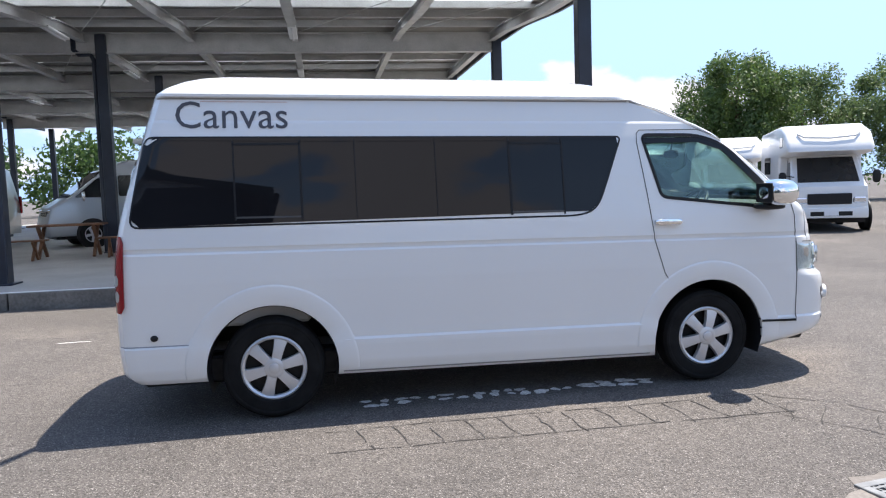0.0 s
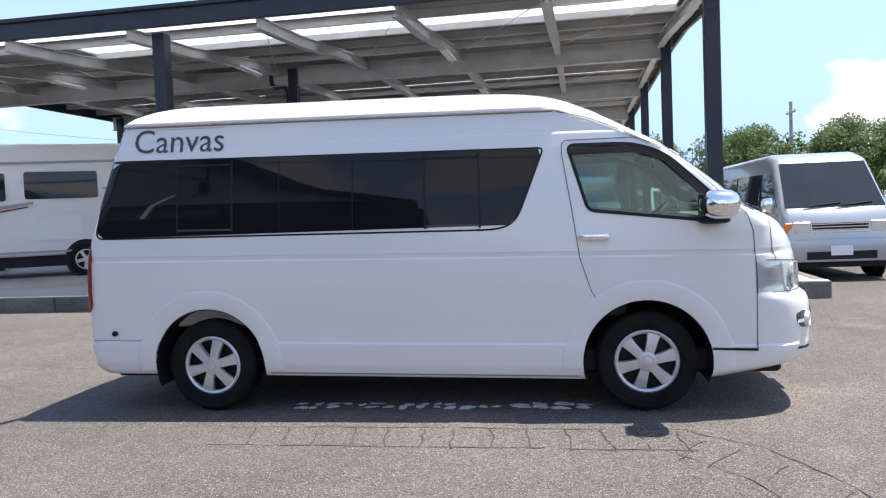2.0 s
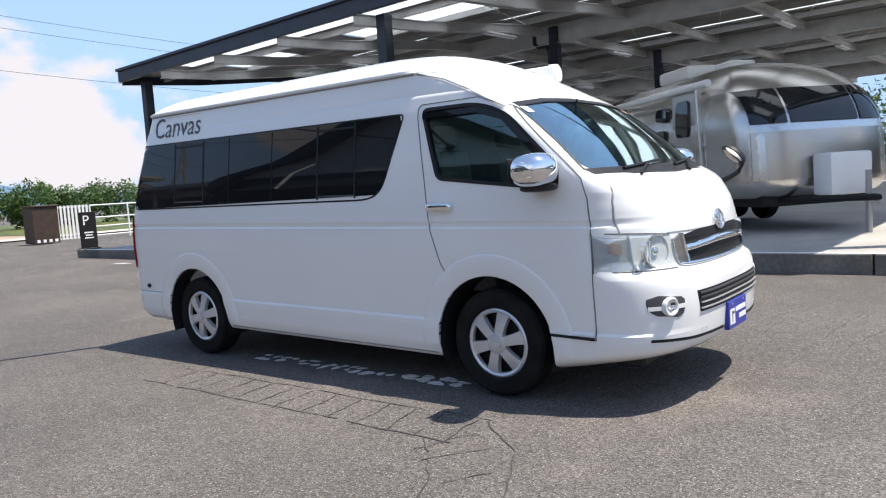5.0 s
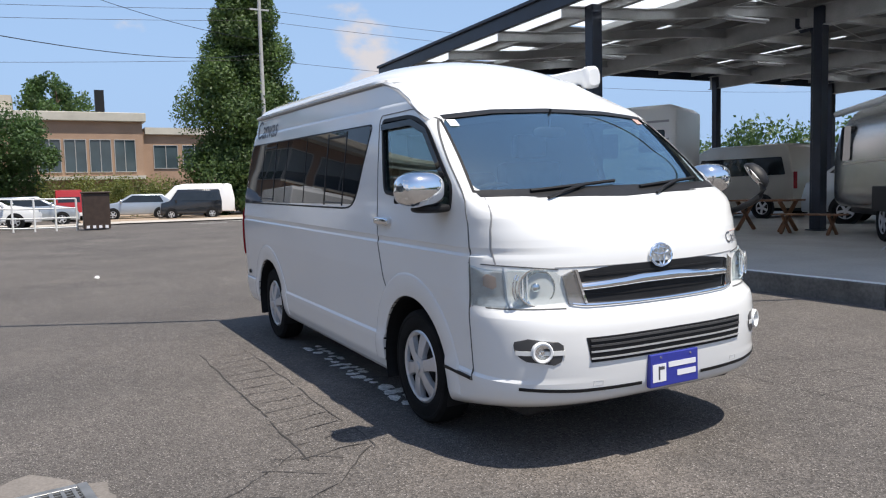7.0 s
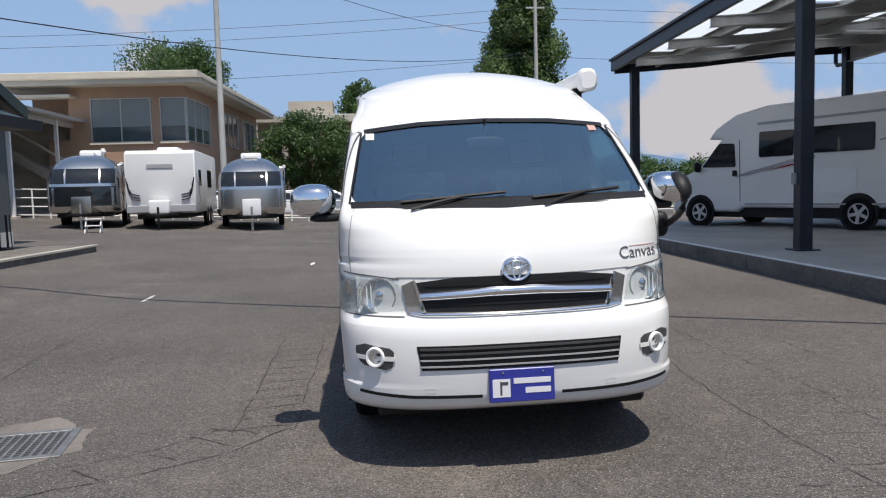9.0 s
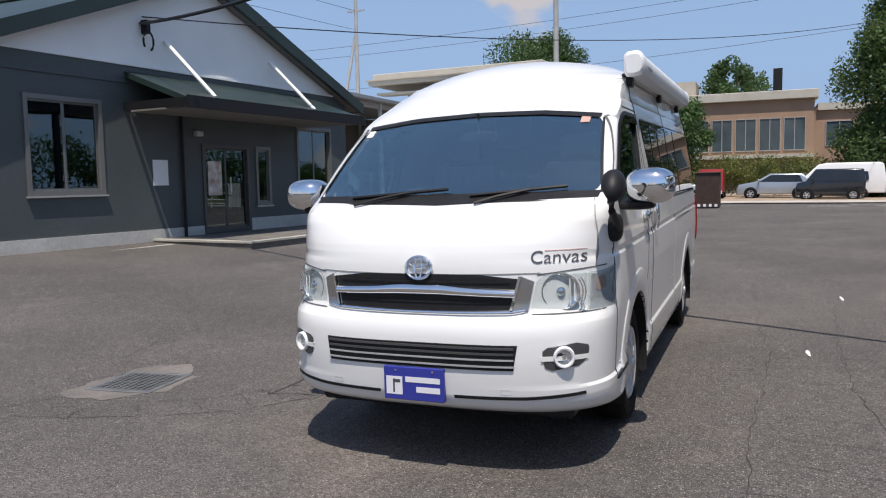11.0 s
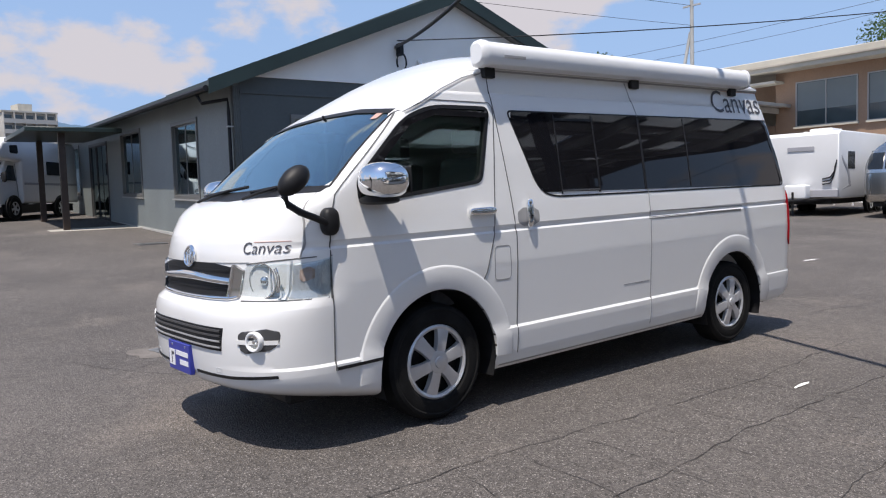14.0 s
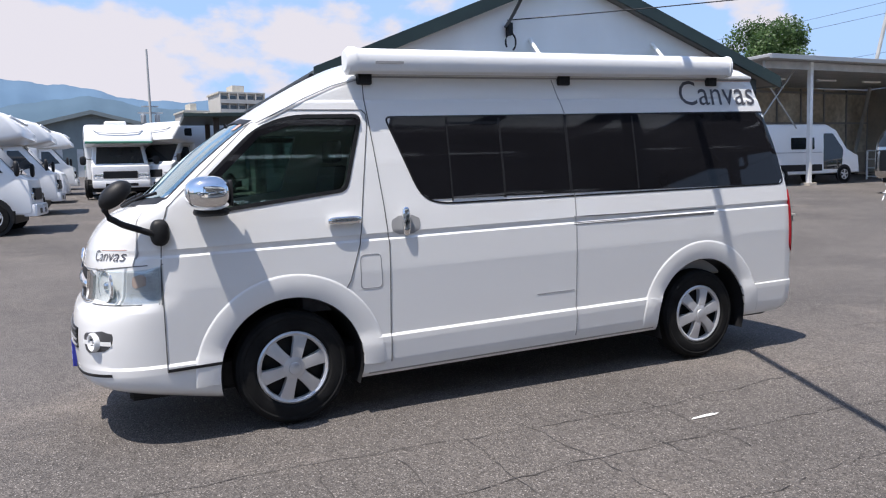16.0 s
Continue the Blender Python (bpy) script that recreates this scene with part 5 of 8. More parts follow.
def silver_van(m):
    v = vehicle("silver_van", "silver minibus van with a chrome grille parked on asphalt", "van", m, CABPROF, 1.78, SILVERPAINT,
                panes=[([(1.12, 1.22), (1.14, 1.84), (1.55, 1.82), (2.02, 1.24)], (1, -1)), ([(-0.55, 1.22), (-0.55, 1.84), (1.00, 1.84), (1.00, 1.22)], (1, -1)), ([(-2.22, 1.24), (-2.12, 1.84), (-0.65, 1.84), (-0.65, 1.22)], (1, -1))],
                screens=[((2.22, 1.23), (1.63, 1.99), 0.79, 0.70)], wheels=(1.62, -1.5), r=0.33, tumble=0.11, bevel=0.11,
                lamps=[(2.44, 0.46, 0.74, 0.80, 0.99, REFLECTOR), (2.44, -0.74, -0.46, 0.80, 0.99, REFLECTOR), (2.42, 0.74, 0.865, 0.80, 0.98, AMBERLAMP), (2.42, -0.865, -0.74, 0.80, 0.98, AMBERLAMP)],
                grille=(2.435, 0.44, 0.78, 0.97), bumper=(2.46, 0.86, 0.32, 0.70, SILVERPAINT), handles=((0.95, 1.08), (1.2, 1.08)), mirrors=(1.95, 1.28, CHROME), skirt=(-2.3, 2.3),
                strips=[([(-2.32, 1.12), (-2.32, 1.15), (2.1, 1.12), (2.1, 1.09)], GREYPAINT, (1, -1))])
    part("bumper_slot", box(bmesh.new(), 2.44, -0.55, 0.36, 2.496, 0.55, 0.50, 0.01), DARKPLASTIC, v)
    for y0, z0, y1, z1 in ((-0.5, 1.235, 0.1, 1.29), (0.02, 1.235, 0.60, 1.29)):
        part("wiper", tube(bmesh.new(), [(2.245, y0, z0), (2.20, y1, z1)], 0.012, 6), DARKPLASTIC, v)
    return v


silver_van(put(5.46, 9.6, -88))
vehicle("white_minivan", "white minivan parked behind the silver van", "van", put(6.05, 18.4, -88), VANPROF, 1.72, PALEPAINT,
        panes=[([(0.75, 1.2), (0.75, 1.75), (1.15, 1.72), (1.65, 1.22)], (1, -1)), ([(-2.0, 1.2), (-1.95, 1.75), (0.6, 1.75), (0.6, 1.2)], (1, -1))],
        screens=[((1.80, 1.20), (1.10, 1.88), 0.74, 0.66)], wheels=(1.45, -1.35), r=0.31, lamps=[(2.28, 0.5, 0.8, 0.75, 0.95, REFLECTOR), (2.28, -0.8, -0.5, 0.75, 0.95, REFLECTOR)],
        grille=(2.34, 0.4, 0.55, 0.75), bumper=(2.33, 0.82, 0.30, 0.55, PALEPAINT), mirrors=(1.6, 1.25, PALEPAINT), skirt=(-2.1, 2.2))
vehicle("white_minivan", "white van half hidden behind the canopy posts", "van", put(5.4, 27.0, -86), VANPROF, 1.72, PALEPAINT,
        panes=[([(-2.0, 1.2), (-1.95, 1.75), (0.6, 1.75), (0.6, 1.2)], (1, -1))], screens=[((1.80, 1.20), (1.10, 1.88), 0.74, 0.66)], wheels=(1.45, -1.35), r=0.31,
        bumper=(2.33, 0.82, 0.30, 0.55, PALEPAINT), skirt=(-2.1, 2.2))


# cab-over campers: truck cab with a bulging bunk above it
def cabover(name, label, m, trim=None, group="cab-over campers"):
    body = [(-2.6, 0.55), (-2.6, 2.55), (-2.45, 2.82), (0.6, 2.86), (1.2, 2.84), (1.95, 2.62), (2.28, 2.25), (2.30, 2.10), (1.95, 2.02), (1.0, 1.98), (0.95, 0.55)]
    v = vehicle(name, label, "camper", m, body, 2.10, PALEPAINT, panes=[([(1.15, 2.25), (1.15, 2.55), (1.60, 2.52), (1.60, 2.25)], (1, -1)), ([(-1.6, 1.55), (-1.6, 2.05), (-0.5, 2.05), (-0.5, 1.55)], (1, -1))],
                wheels=(1.55, -1.3), r=0.36, tumble=0.03, z_from=2.0, bevel=0.10, group=group, skirt=(-2.4, 2.0),
                strips=[([(-2.5, 1.18), (-2.5, 1.26), (0.9, 1.26), (0.9, 1.18)], GREYPAINT if trim is None else trim, (1, -1))])
    cab = [(0.90, 0.42), (0.90, 1.99), (1.50, 2.0), (2.05, 1.30), (2.30, 1.18), (2.36, 0.50), (2.30, 0.40)]
    part("cab", ngon_body(bmesh.new(), cab, 1.78, 0.10, 1.2, 0.05), PALEPAINT, v, "", 40)
    part("windshield", end_plate((2.06, 1.30), (1.54, 1.95), 0.74, 0.68), CARGLASS, v, "dark windshield")
    for s in (1, -1):
        part("door_window", side_plate([(1.10, 1.32), (1.12, 1.85), (1.42, 1.85), (1.82, 1.34)], 1.78, s, 0.10, 1.2), CARGLASS, v)
        part("door_gap", side_plate([(1.02, 0.6), (1.02, 1.92), (1.03, 1.92), (1.03, 0.6)], 1.78, s, 0.10, 1.2, 0.004), SEAM, v)
        part("headlamp", box(bmesh.new(), 2.22, s * 0.68 - 0.15, 0.74, 2.37, s * 0.68 + 0.15, 0.90, 0.03), REFLECTOR, v)
        arm = tube(bmesh.new(), [(1.98, s * 0.82, 1.45), (2.12, s * 1.08, 1.50)], 0.015, 6)
        mir = part("wing_mirror", arm, DARKPLASTIC, v)
        part("mirror_head", superbox(bmesh.new(), (2.12, s * 1.12, 1.42), (0.05, 0.10, 0.17), 3, 12, 8), DARKPLASTIC, mir)
    part("grille", box(bmesh.new(), 2.25, -0.55, 0.72, 2.375, 0.50, 1.0, 0.02), DARKPLASTIC, v)
    bp = part("bumper", box(bmesh.new(), 2.15, -0.88, 0.36, 2.44, 0.88, 0.64, 0.05, None, 2), PALEPAINT, v)
    part("bumper_slot", box(bmesh.new(), 2.40, -0.5, 0.42, 2.446, 0.5, 0.54, 0.01), DARKPLASTIC, bp)
    part("number_plate", box(bmesh.new(), 2.44, -0.17, 0.43, 2.452, 0.17, 0.58), PLATEWHITE, bp)
    # moulded swage on the bunk's front
    part("bunk_moulding", tube(bmesh.new(), [(2.02, -0.75, 2.58), (2.16, -0.6, 2.48), (2.20, 0.0, 2.44), (2.16, 0.6, 2.48), (2.02, 0.75, 2.58)], 0.03, 8), PALEPAINT, v)
    if trim:
        part("bunk_stripe", box(bmesh.new(), 1.6, -1.03, 2.06, 2.315, 1.03, 2.14, 0.02), trim, v)
        part("roof_vent", box(bmesh.new(), -0.3, -0.35, 2.84, 0.4, 0.35, 3.05, 0.04), PALEPAINT, v)
    return v


cabover("cab_over_camper", "white cab-over camper with a bulging bunk, parked in a row", put(13.2, 13.6, -116))
cabover("cab_over_camper", "white cab-over camper standing behind another one", put(13.5, 18.9, -112))


# motorhome under the canopy
def motorhome(m):
    prof = [(-2.95, 0.45), (-3.0, 2.70), (-2.85, 2.82), (0.8, 2.80), (1.6, 2.66), (2.15, 2.36), (2.35, 2.12), (2.0, 2.08), (2.62, 1.42), (3.25, 1.18), (3.42, 0.80), (3.40, 0.36), (1.55, 0.34), (1.4, 0.45)]
    v = vehicle("motorhome", "white low-profile motorhome with grey and red stripes under the canopy", "motorhome", m, prof, 2.25, PALEPAINT,
                panes=[([(1.55, 1.42), (1.60, 1.98), (2.02, 2.00), (2.50, 1.44)], (1, -1)), ([(0.10, 1.62), (0.10, 2.20), (0.95, 2.20), (0.95, 1.62)], (1, -1)), ([(-1.65, 1.65), (-1.65, 2.22), (-0.25, 2.22), (-0.25, 1.65)], (1, -1)), ([(-2.75, 1.75), (-2.75, 2.25), (-2.15, 2.25), (-2.15, 1.75)], (1, -1))],
                screens=[((2.64, 1.44), (2.06, 2.04), 0.92, 0.84)], wheels=(2.55, -1.35), r=0.34, tumble=0.03, z_from=1.5, bevel=0.10, skirt=(-2.7, 3.1),
                strips=[([(-2.85, 2.42), (-2.85, 2.47), (1.0, 2.42), (1.0, 2.36)], GREYPAINT, (1, -1)), ([(-2.85, 2.02), (-2.85, 2.06), (-1.75, 1.86), (-1.75, 1.82)], GREYPAINT, (1, -1)),
                        ([(1.6, 1.18), (1.2, 1.30), (0.2, 1.52), (-0.4, 1.60), (-0.4, 1.54), (0.2, 1.45), (1.2, 1.22)], GREYPAINT, (1, -1)),
                        ([(0.85, 1.28), (0.2, 1.42), (-0.3, 1.50), (-0.3, 1.48), (0.2, 1.39)], REDLENS, (1, -1)),
                        ([(-2.7, 1.35), (-2.7, 1.42), (-2.1, 1.42), (-2.1, 1.35)], GREYPAINT, (1, -1)),
                        ([(-2.9, 0.52), (-2.9, 0.56), (1.3, 0.56), (1.3, 0.52)], GREYPAINT, (1, -1))],
                mirrors=(2.55, 1.45, DARKPLASTIC), bumper=(3.36, 0.95, 0.34, 0.75, PALEPAINT), lamps=[(3.22, 0.55, 0.9, 0.95, 1.15, REFLECTOR), (3.22, -0.9, -0.55, 0.95, 1.15, REFLECTOR)])
    for s in (1, -1):
        for poly in ([(-1.3, 0.78), (-1.3, 1.30), (-0.2, 1.30), (-0.2, 0.78)], [(-1.9, 1.05), (-1.9, 1.32), (-1.55, 1.32), (-1.55, 1.05)], [(-1.9, 2.48), (-1.9, 2.66), (-1.5, 2.66), (-1.5, 2.48)]):
            part("hatch", side_plate(rounded(poly, 0.03, 2), 2.25, s, 0.03, 1.5, 0.008), GREYWHITE, v)
        part("door_gap", side_plate([(1.42, 0.6), (1.46, 2.05), (1.475, 2.05), (1.435, 0.6)], 2.25, s, 0.03, 1.5, 0.005), SEAM, v)
        part("door_handle", box(bmesh.new(), 1.52, s * 1.125 - 0.02, 1.20, 1.64, s * 1.125 + 0.02, 1.34, 0.01), DARKPLASTIC, v)
    return v


motorhome(put(-12.05, 10.75, 209, SLAB) @ Matrix.Scale(1.11, 4))

# grey-beige high-roof vans at the back of the canopy
for x, y, hd, paint, words in ((-12.0, 17.6, 184, BEIGEPAINT, "beige high-roof van in the canopy's shade"), (-5.7, 16.8, 205, SILVERPAINT, "silver van facing the picnic tables")):
    vehicle("shaded_van", words, "van", put(x, y, hd, SLAB), HIGHPROF, 1.84, paint,
            panes=[([(1.0, 1.28), (1.05, 1.85), (1.35, 1.80), (1.95, 1.30)], (1, -1)), ([(-2.25, 1.32), (-2.1, 1.86), (0.85, 1.86), (0.85, 1.30)], (1, -1))],
            screens=[((2.08, 1.30), (1.22, 1.97), 0.78, 0.70)], wheels=(1.55, -1.5), r=0.33, lamps=[(2.52, 0.50, 0.85, 0.80, 1.0, REFLECTOR), (2.52, -0.85, -0.50, 0.80, 1.0, REFLECTOR), (-2.52, 0.78, 0.90, 0.9, 1.4, REDLENS), (-2.52, -0.90, -0.78, 0.9, 1.4, REDLENS)],
            grille=(2.55, 0.45, 0.74, 0.96), bumper=(2.58, 0.88, 0.32, 0.66, paint), mirrors=(1.75, 1.32, CHROME), skirt=(-2.3, 2.4))


# ---- riveted aluminium trailers ----
ALU_NOSE = [(0.52, 0.16), (0.62, 0.04), (0.80, 0.0), (1.40, 0.03), (1.70, 0.11), (1.95, 0.24), (2.18, 0.45), (2.40, 0.75), (2.56, 1.10), (2.66, 1.50), (2.72, 2.1)]
ALU_HALF = [(0.52, 1.12), (0.62, 1.19), (0.80, 1.21), (1.60, 1.21), (1.95, 1.16), (2.20, 1.06), (2.42, 0.89), (2.58, 0.68), (2.67, 0.46), (2.72, 0.15)]


def alu_nose(y, z, L):
    """x of the rounded trailer end at half-width y and height z."""
    w = smooth_table(ALU_HALF, z)
    return L / 2 - smooth_table(ALU_NOSE, z) - 0.52 + 0.52 * max(0.0, 1 - min(0.999, abs(y) / w) ** 3.0) ** (1 / 2.4)


def alu_shell(bm, L):
    """Level rings of a rounded-end shell."""
    rings = []
    for z in [0.52, 0.56, 0.62, 0.72, 0.8, 1.0, 1.2, 1.4, 1.55, 1.7, 1.83, 1.95, 2.07, 2.18, 2.29, 2.4, 2.48, 2.56, 2.62, 2.67, 2.70, 2.72]:
        w, f = smooth_table(ALU_HALF, z), L / 2 - smooth_table(ALU_NOSE, z)
        quarter = []
        for i in range(13):
            a = i / 12 * math.pi / 2
            quarter.append((f - 0.52 + 0.52 * math.cos(a) ** (2 / 2.4), w * math.sin(a) ** (2 / 3.0)))
        mid = [(f - 0.52 - (2 * f - 1.04) * k / 10, w) for k in range(1, 10)]
        half = quarter + mid + [(-x, y) for x, y in quarter[::-1]]
        full = half + [(x, -y) for x, y in half[-2:0:-1]]
        rings.append([bm.verts.new((x, y, z)) for x, y in full])
    n = len(rings[0])
    for r, t in zip(rings, rings[1:]):
        for k in range(n):
            bm.faces.new((r[k], r[(k + 1) % n], t[(k + 1) % n], t[k]))
    bm.faces.new(rings[0])
    bm.faces.new(rings[-1][::-1])
    bmesh.ops.recalc_face_normals(bm, faces=bm.faces)
    return bm


def alu_trailer(m, L=7.6, label="", door_side=-1, wheels=(-0.75, 0.2), step=True, dark=False):
    v = thing("aluminium_trailer", m, label, "trailer", "aluminium trailers")
    zb, zt, w = 0.52, 2.72, 2.42
    part("shell", alu_shell(bmesh.new(), L), ALU, v, "rounded riveted aluminium shell", 50)
    # front band windows and lower guard
    fx = L / 2
    def nose_x(y, z):
        return alu_nose(y, z, L)

    def nose_plate(y0, y1, z0, z1, off):
        bm = bmesh.new()
        rows = [[bm.verts.new((nose_x(y0 + (y1 - y0) * i / 8, z0 + (z1 - z0) * j / 6) + off, y0 + (y1 - y0) * i / 8, z0 + (z1 - z0) * j / 6)) for i in range(9)] for j in range(7)]
        for r, t in zip(rows, rows[1:]):
            for i in range(8):
                bm.faces.new((r[i], r[i + 1], t[i + 1], t[i]))
        got = bmesh.ops.extrude_face_region(bm, geom=list(bm.faces))
        for e in got["geom"]:
            if isinstance(e, bmesh.types.BMVert):
                e.co.x -= 0.05
        bmesh.ops.recalc_face_normals(bm, faces=bm.faces)
        return bm
    for y0, y1 in ((-0.54, 0.54), (0.60, 1.08), (-1.08, -0.60)):
        part("front_window", nose_plate(y0, y1, 1.60, 2.13, 0.022), CARGLASS, v, "dark wrap-round front window")
    bm = nose_plate(-1.10, 1.10, 0.78, 1.48, 0.018)
    part("stone_guard", bm, CARGLASS if dark else ALUDULL, v, "brushed metal stone guard")
    part("belt_strip", boxes((-L / 2 + 1.1, -w / 2 - 0.012, 1.33, L / 2 - 1.1, -w / 2 + 0.01, 1.36), (-L / 2 + 1.1, w / 2 - 0.01, 1.33, L / 2 - 1.1, w / 2 + 0.012, 1.36)), ALUDULL, v)
    # door with window on the kerb side
    s = door_side
    def flank(name, x0, x1, z0, z1, mat, off=0.0, parent=v, label=""):
        bm = bmesh.new()
        poly = rounded([(x0, z0), (x0, z1), (x1, z1), (x1, z0)], 0.10, 3)
        a = [bm.verts.new((x, s * (w / 2 + 0.016 + off - 0.10 * max(0, z - 1.7) ** 1.6), z)) for x, z in poly]
        b = [bm.verts.new((x, s * (w / 2 - 0.10 - 0.10 * max(0, z - 1.7) ** 1.6), z)) for x, z in poly]
        bm.faces.new(a)
        bm.faces.new(b[::-1])
        for i in range(len(poly)):
            j = (i + 1) % len(poly)
            bm.faces.new((a[i], b[i], b[j], a[j]))
        bmesh.ops.recalc_face_normals(bm, faces=bm.faces)
        return part(name, bm, mat, parent, label)
    d = flank("door", L / 2 - 2.35, L / 2 - 1.60, 0.62, 2.35, ALUDULL, 0.006, v, "aluminium trailer door")
    flank("window", L / 2 - 2.2, L / 2 - 1.80, 1.55, 2.15, CARGLASS, 0.014, d)
    flank("handle", L / 2 - 1.76, L / 2 - 1.70, 1.15, 1.28, DARKPLASTIC, 0.03, d)
    flank("window", L / 2 - 2.95, L / 2 - 2.55, 1.88, 2.10, CARGLASS, 0.01, v, "small dark window")
    flank("window", L / 2 - 2.95, L / 2 - 2.55, 1.50, 1.72, CARGLASS, 0.01, v, "small dark window")
    flank("window", -L / 2 + 0.95, -L / 2 + 1.6, 1.40, 2.05, CARGLASS, 0.01, v, "dark rear side window")
    for x in wheels:
        for q in (1, -1):
            small_wheel(v, x, q * (w / 2 - 0.10), q, 0.34, SILVER)
    for q in (1, -1):
        x0, x1 = min(wheels) - 0.48, max(wheels) + 0.48
        part("wheel_opening", box(bmesh.new(), x0, q * (w / 2) - 0.02, 0.5, x1, q * (w / 2) + 0.006, 0.92, 0.01), DARKPLASTIC, v)
    part("chassis", boxes((-L / 2 + 0.5, -0.9, 0.38, L / 2 - 0.3, 0.9, 0.62), bevel=0.02), DARKPLASTIC, v)
    bm = tube(bmesh.new(), [(fx - 0.5, -0.7, 0.48), (fx + 0.95, 0, 0.48), (fx - 0.5, 0.7, 0.48)], 0.045, 8)
    part("drawbar", bm, DARKPLASTIC, v)
    part("jack", tube(bmesh.new(), [(fx + 0.75, 0, 0.0), (fx + 0.75, 0, 0.85)], 0.04, 8), LAMPGREY, v)
    part("gas_locker", box(bmesh.new(), fx + 0.05, -0.33, 0.52, fx + 0.45, 0.33, 1.12, 0.05, None, 2), GREYWHITE if not dark else ALUDULL, v)
    part("roof_unit", box(bmesh.new(), -0.6, -0.4, zt - 0.03, 0.5, 0.4, zt + 0.22, 0.08, None, 2), GREYWHITE, v)
    part("roof_vent", box(bmesh.new(), 1.2, -0.25, zt - 0.06, 1.7, 0.25, zt + 0.10, 0.04), GREYWHITE, v)
    for q in (1, -1):
        part("marker_lamp", box(bmesh.new(), fx - 0.66, q * 1.13 - 0.02, 1.28, fx - 0.58, q * 1.13 + 0.06, 1.34, 0.01), REDLENS, v)
    part("awning_roll", tube(bmesh.new(), [(-L / 2 + 0.7, s * (w / 2 + 0.03), 2.33), (L / 2 - 1.1, s * (w / 2 + 0.03), 2.33)], 0.06, 10), GREYWHITE, v)
    part("awning_arm", tube(bmesh.new(), [(L / 2 - 1.45, s * (w / 2 + 0.04), 2.30), (L / 2 - 1.35, s * (w / 2 + 0.04), 0.75)], 0.022, 6), ALU, v)
    if step:
        bm = bmesh.new()
        for k, (zz, yo) in enumerate(((0.42, 0.16), (0.20, 0.42))):
            box(bm, L / 2 - 2.3, min(s * (w / 2 + yo - 0.12), s * (w / 2 + yo + 0.12)), zz, L / 2 - 1.65, max(s * (w / 2 + yo - 0.12), s * (w / 2 + yo + 0.12)), zz + 0.03)
        st = part("step", bm, GALV, v, "folding steel entrance step")
        for x in (L / 2 - 2.3, L / 2 - 1.65):
            part("step_rail", tube(bmesh.new(), [(x, s * (w / 2 - 0.02), 0.55), (x, s * (w / 2 + 0.60), 0.02)], 0.016, 6), GALV, st)
            part("step_rail", tube(bmesh.new(), [(x, s * (w / 2 + 0.30), 0.42), (x, s * (w / 2 + 0.22), 0.02)], 0.016, 6), GALV, st)
    return v


alu_trailer(put(-1.54, 11.16, -41, SLAB) @ Matrix.Scale(1.08, 4), 7.6, "polished aluminium travel trailer on the slab, step folded out", -1, (-0.45, 0.5))


# picnic tables with crossed legs
def picnic_table(m):
    t = thing("picnic_table", m, "brown wooden picnic table with crossed legs on the slab", "table", "picnic tables")
    for k in range(5):
        part("table_board", box(bmesh.new(), -0.75, -0.36 + 0.146 * k, 0.68, 0.75, -0.235 + 0.146 * k, 0.72, 0.006), TABLEWOOD, t)
    for x in (-0.55, 0.55):
        for a in (-1, 1):
            bm = bmesh.new()
            box(bm, x - 0.03 + a * 0.012, -0.04, 0, x + 0.03 + a * 0.012, 0.04, 0.93, 0.005, Matrix.Translation((0, a * 0.30, 0)) @ Matrix.Rotation(a * radians(42), 4, "X"))
            part("leg", bm, TABLEWOOD, t)
    return t


def bench(m):
    t = thing("picnic_bench", m, "brown wooden bench with crossed legs beside the table", "bench", "picnic benches")
    for k in range(3):
        part("seat_board", box(bmesh.new(), -0.75, -0.17 + 0.12 * k, 0.40, 0.75, -0.065 + 0.12 * k, 0.43, 0.005), TABLEWOOD, t)
    for x in (-0.5, 0.5):
        for a in (-1, 1):
            bm = bmesh.new()
            box(bm, x - 0.025 + a * 0.012, -0.03, 0, x + 0.025 + a * 0.012, 0.03, 0.53, 0.004, Matrix.Translation((0, a * 0.17, 0)) @ Matrix.Rotation(a * radians(40), 4, "X"))
            part("leg", bm, TABLEWOOD, t)
    return t


table = picnic_table(put(-6.35, 11.9, 3, SLAB))
seat = bench(put(-7.35, 11.2, 2, SLAB))
copy_thing(seat, put(-4.9, 11.4, 8, SLAB))

# ---- west: trailers, campus buildings, trees, poles, road ----
BEIGEWALL = shader("beige_brick_tile", (0.36, 0.24, 0.165), 0.85, vary=0.10, scale=0.6, fine=0.10, fine_scale=14, bump=0.1, bump_scale=20)
CONCRETEWALL = shader("pale_grey_concrete", (0.42, 0.38, 0.32), 0.85, vary=0.15, scale=0.5, fine=0.06, fine_scale=8)
ROOFEDGE = shader("roof_edge_stucco", (0.50, 0.47, 0.40), 0.8, vary=0.1, scale=0.8)
FARGLASS = shader("building_window_glass", (0.06, 0.085, 0.095), 0.08, spec=0.7, vary=0.25, scale=0.5)
BLIND = shader("window_blind", (0.22, 0.25, 0.25), 0.7, vary=0.1, scale=0.5)
ALFRAME = shader("aluminium_frame", (0.45, 0.44, 0.42), 0.45, 0.4)
BROWNBOX = shader("brown_gate_housing", (0.05, 0.033, 0.025), 0.5, vary=0.2, scale=5)
WHITEPIPE = shader("white_fence_paint", (0.72, 0.72, 0.70), 0.5, vary=0.05, scale=3)
POLEGREY = shader("concrete_pole", (0.40, 0.40, 0.38), 0.8, vary=0.12, scale=1.5)
CABLE = shader("black_cable", (0.012, 0.012, 0.013), 0.5)
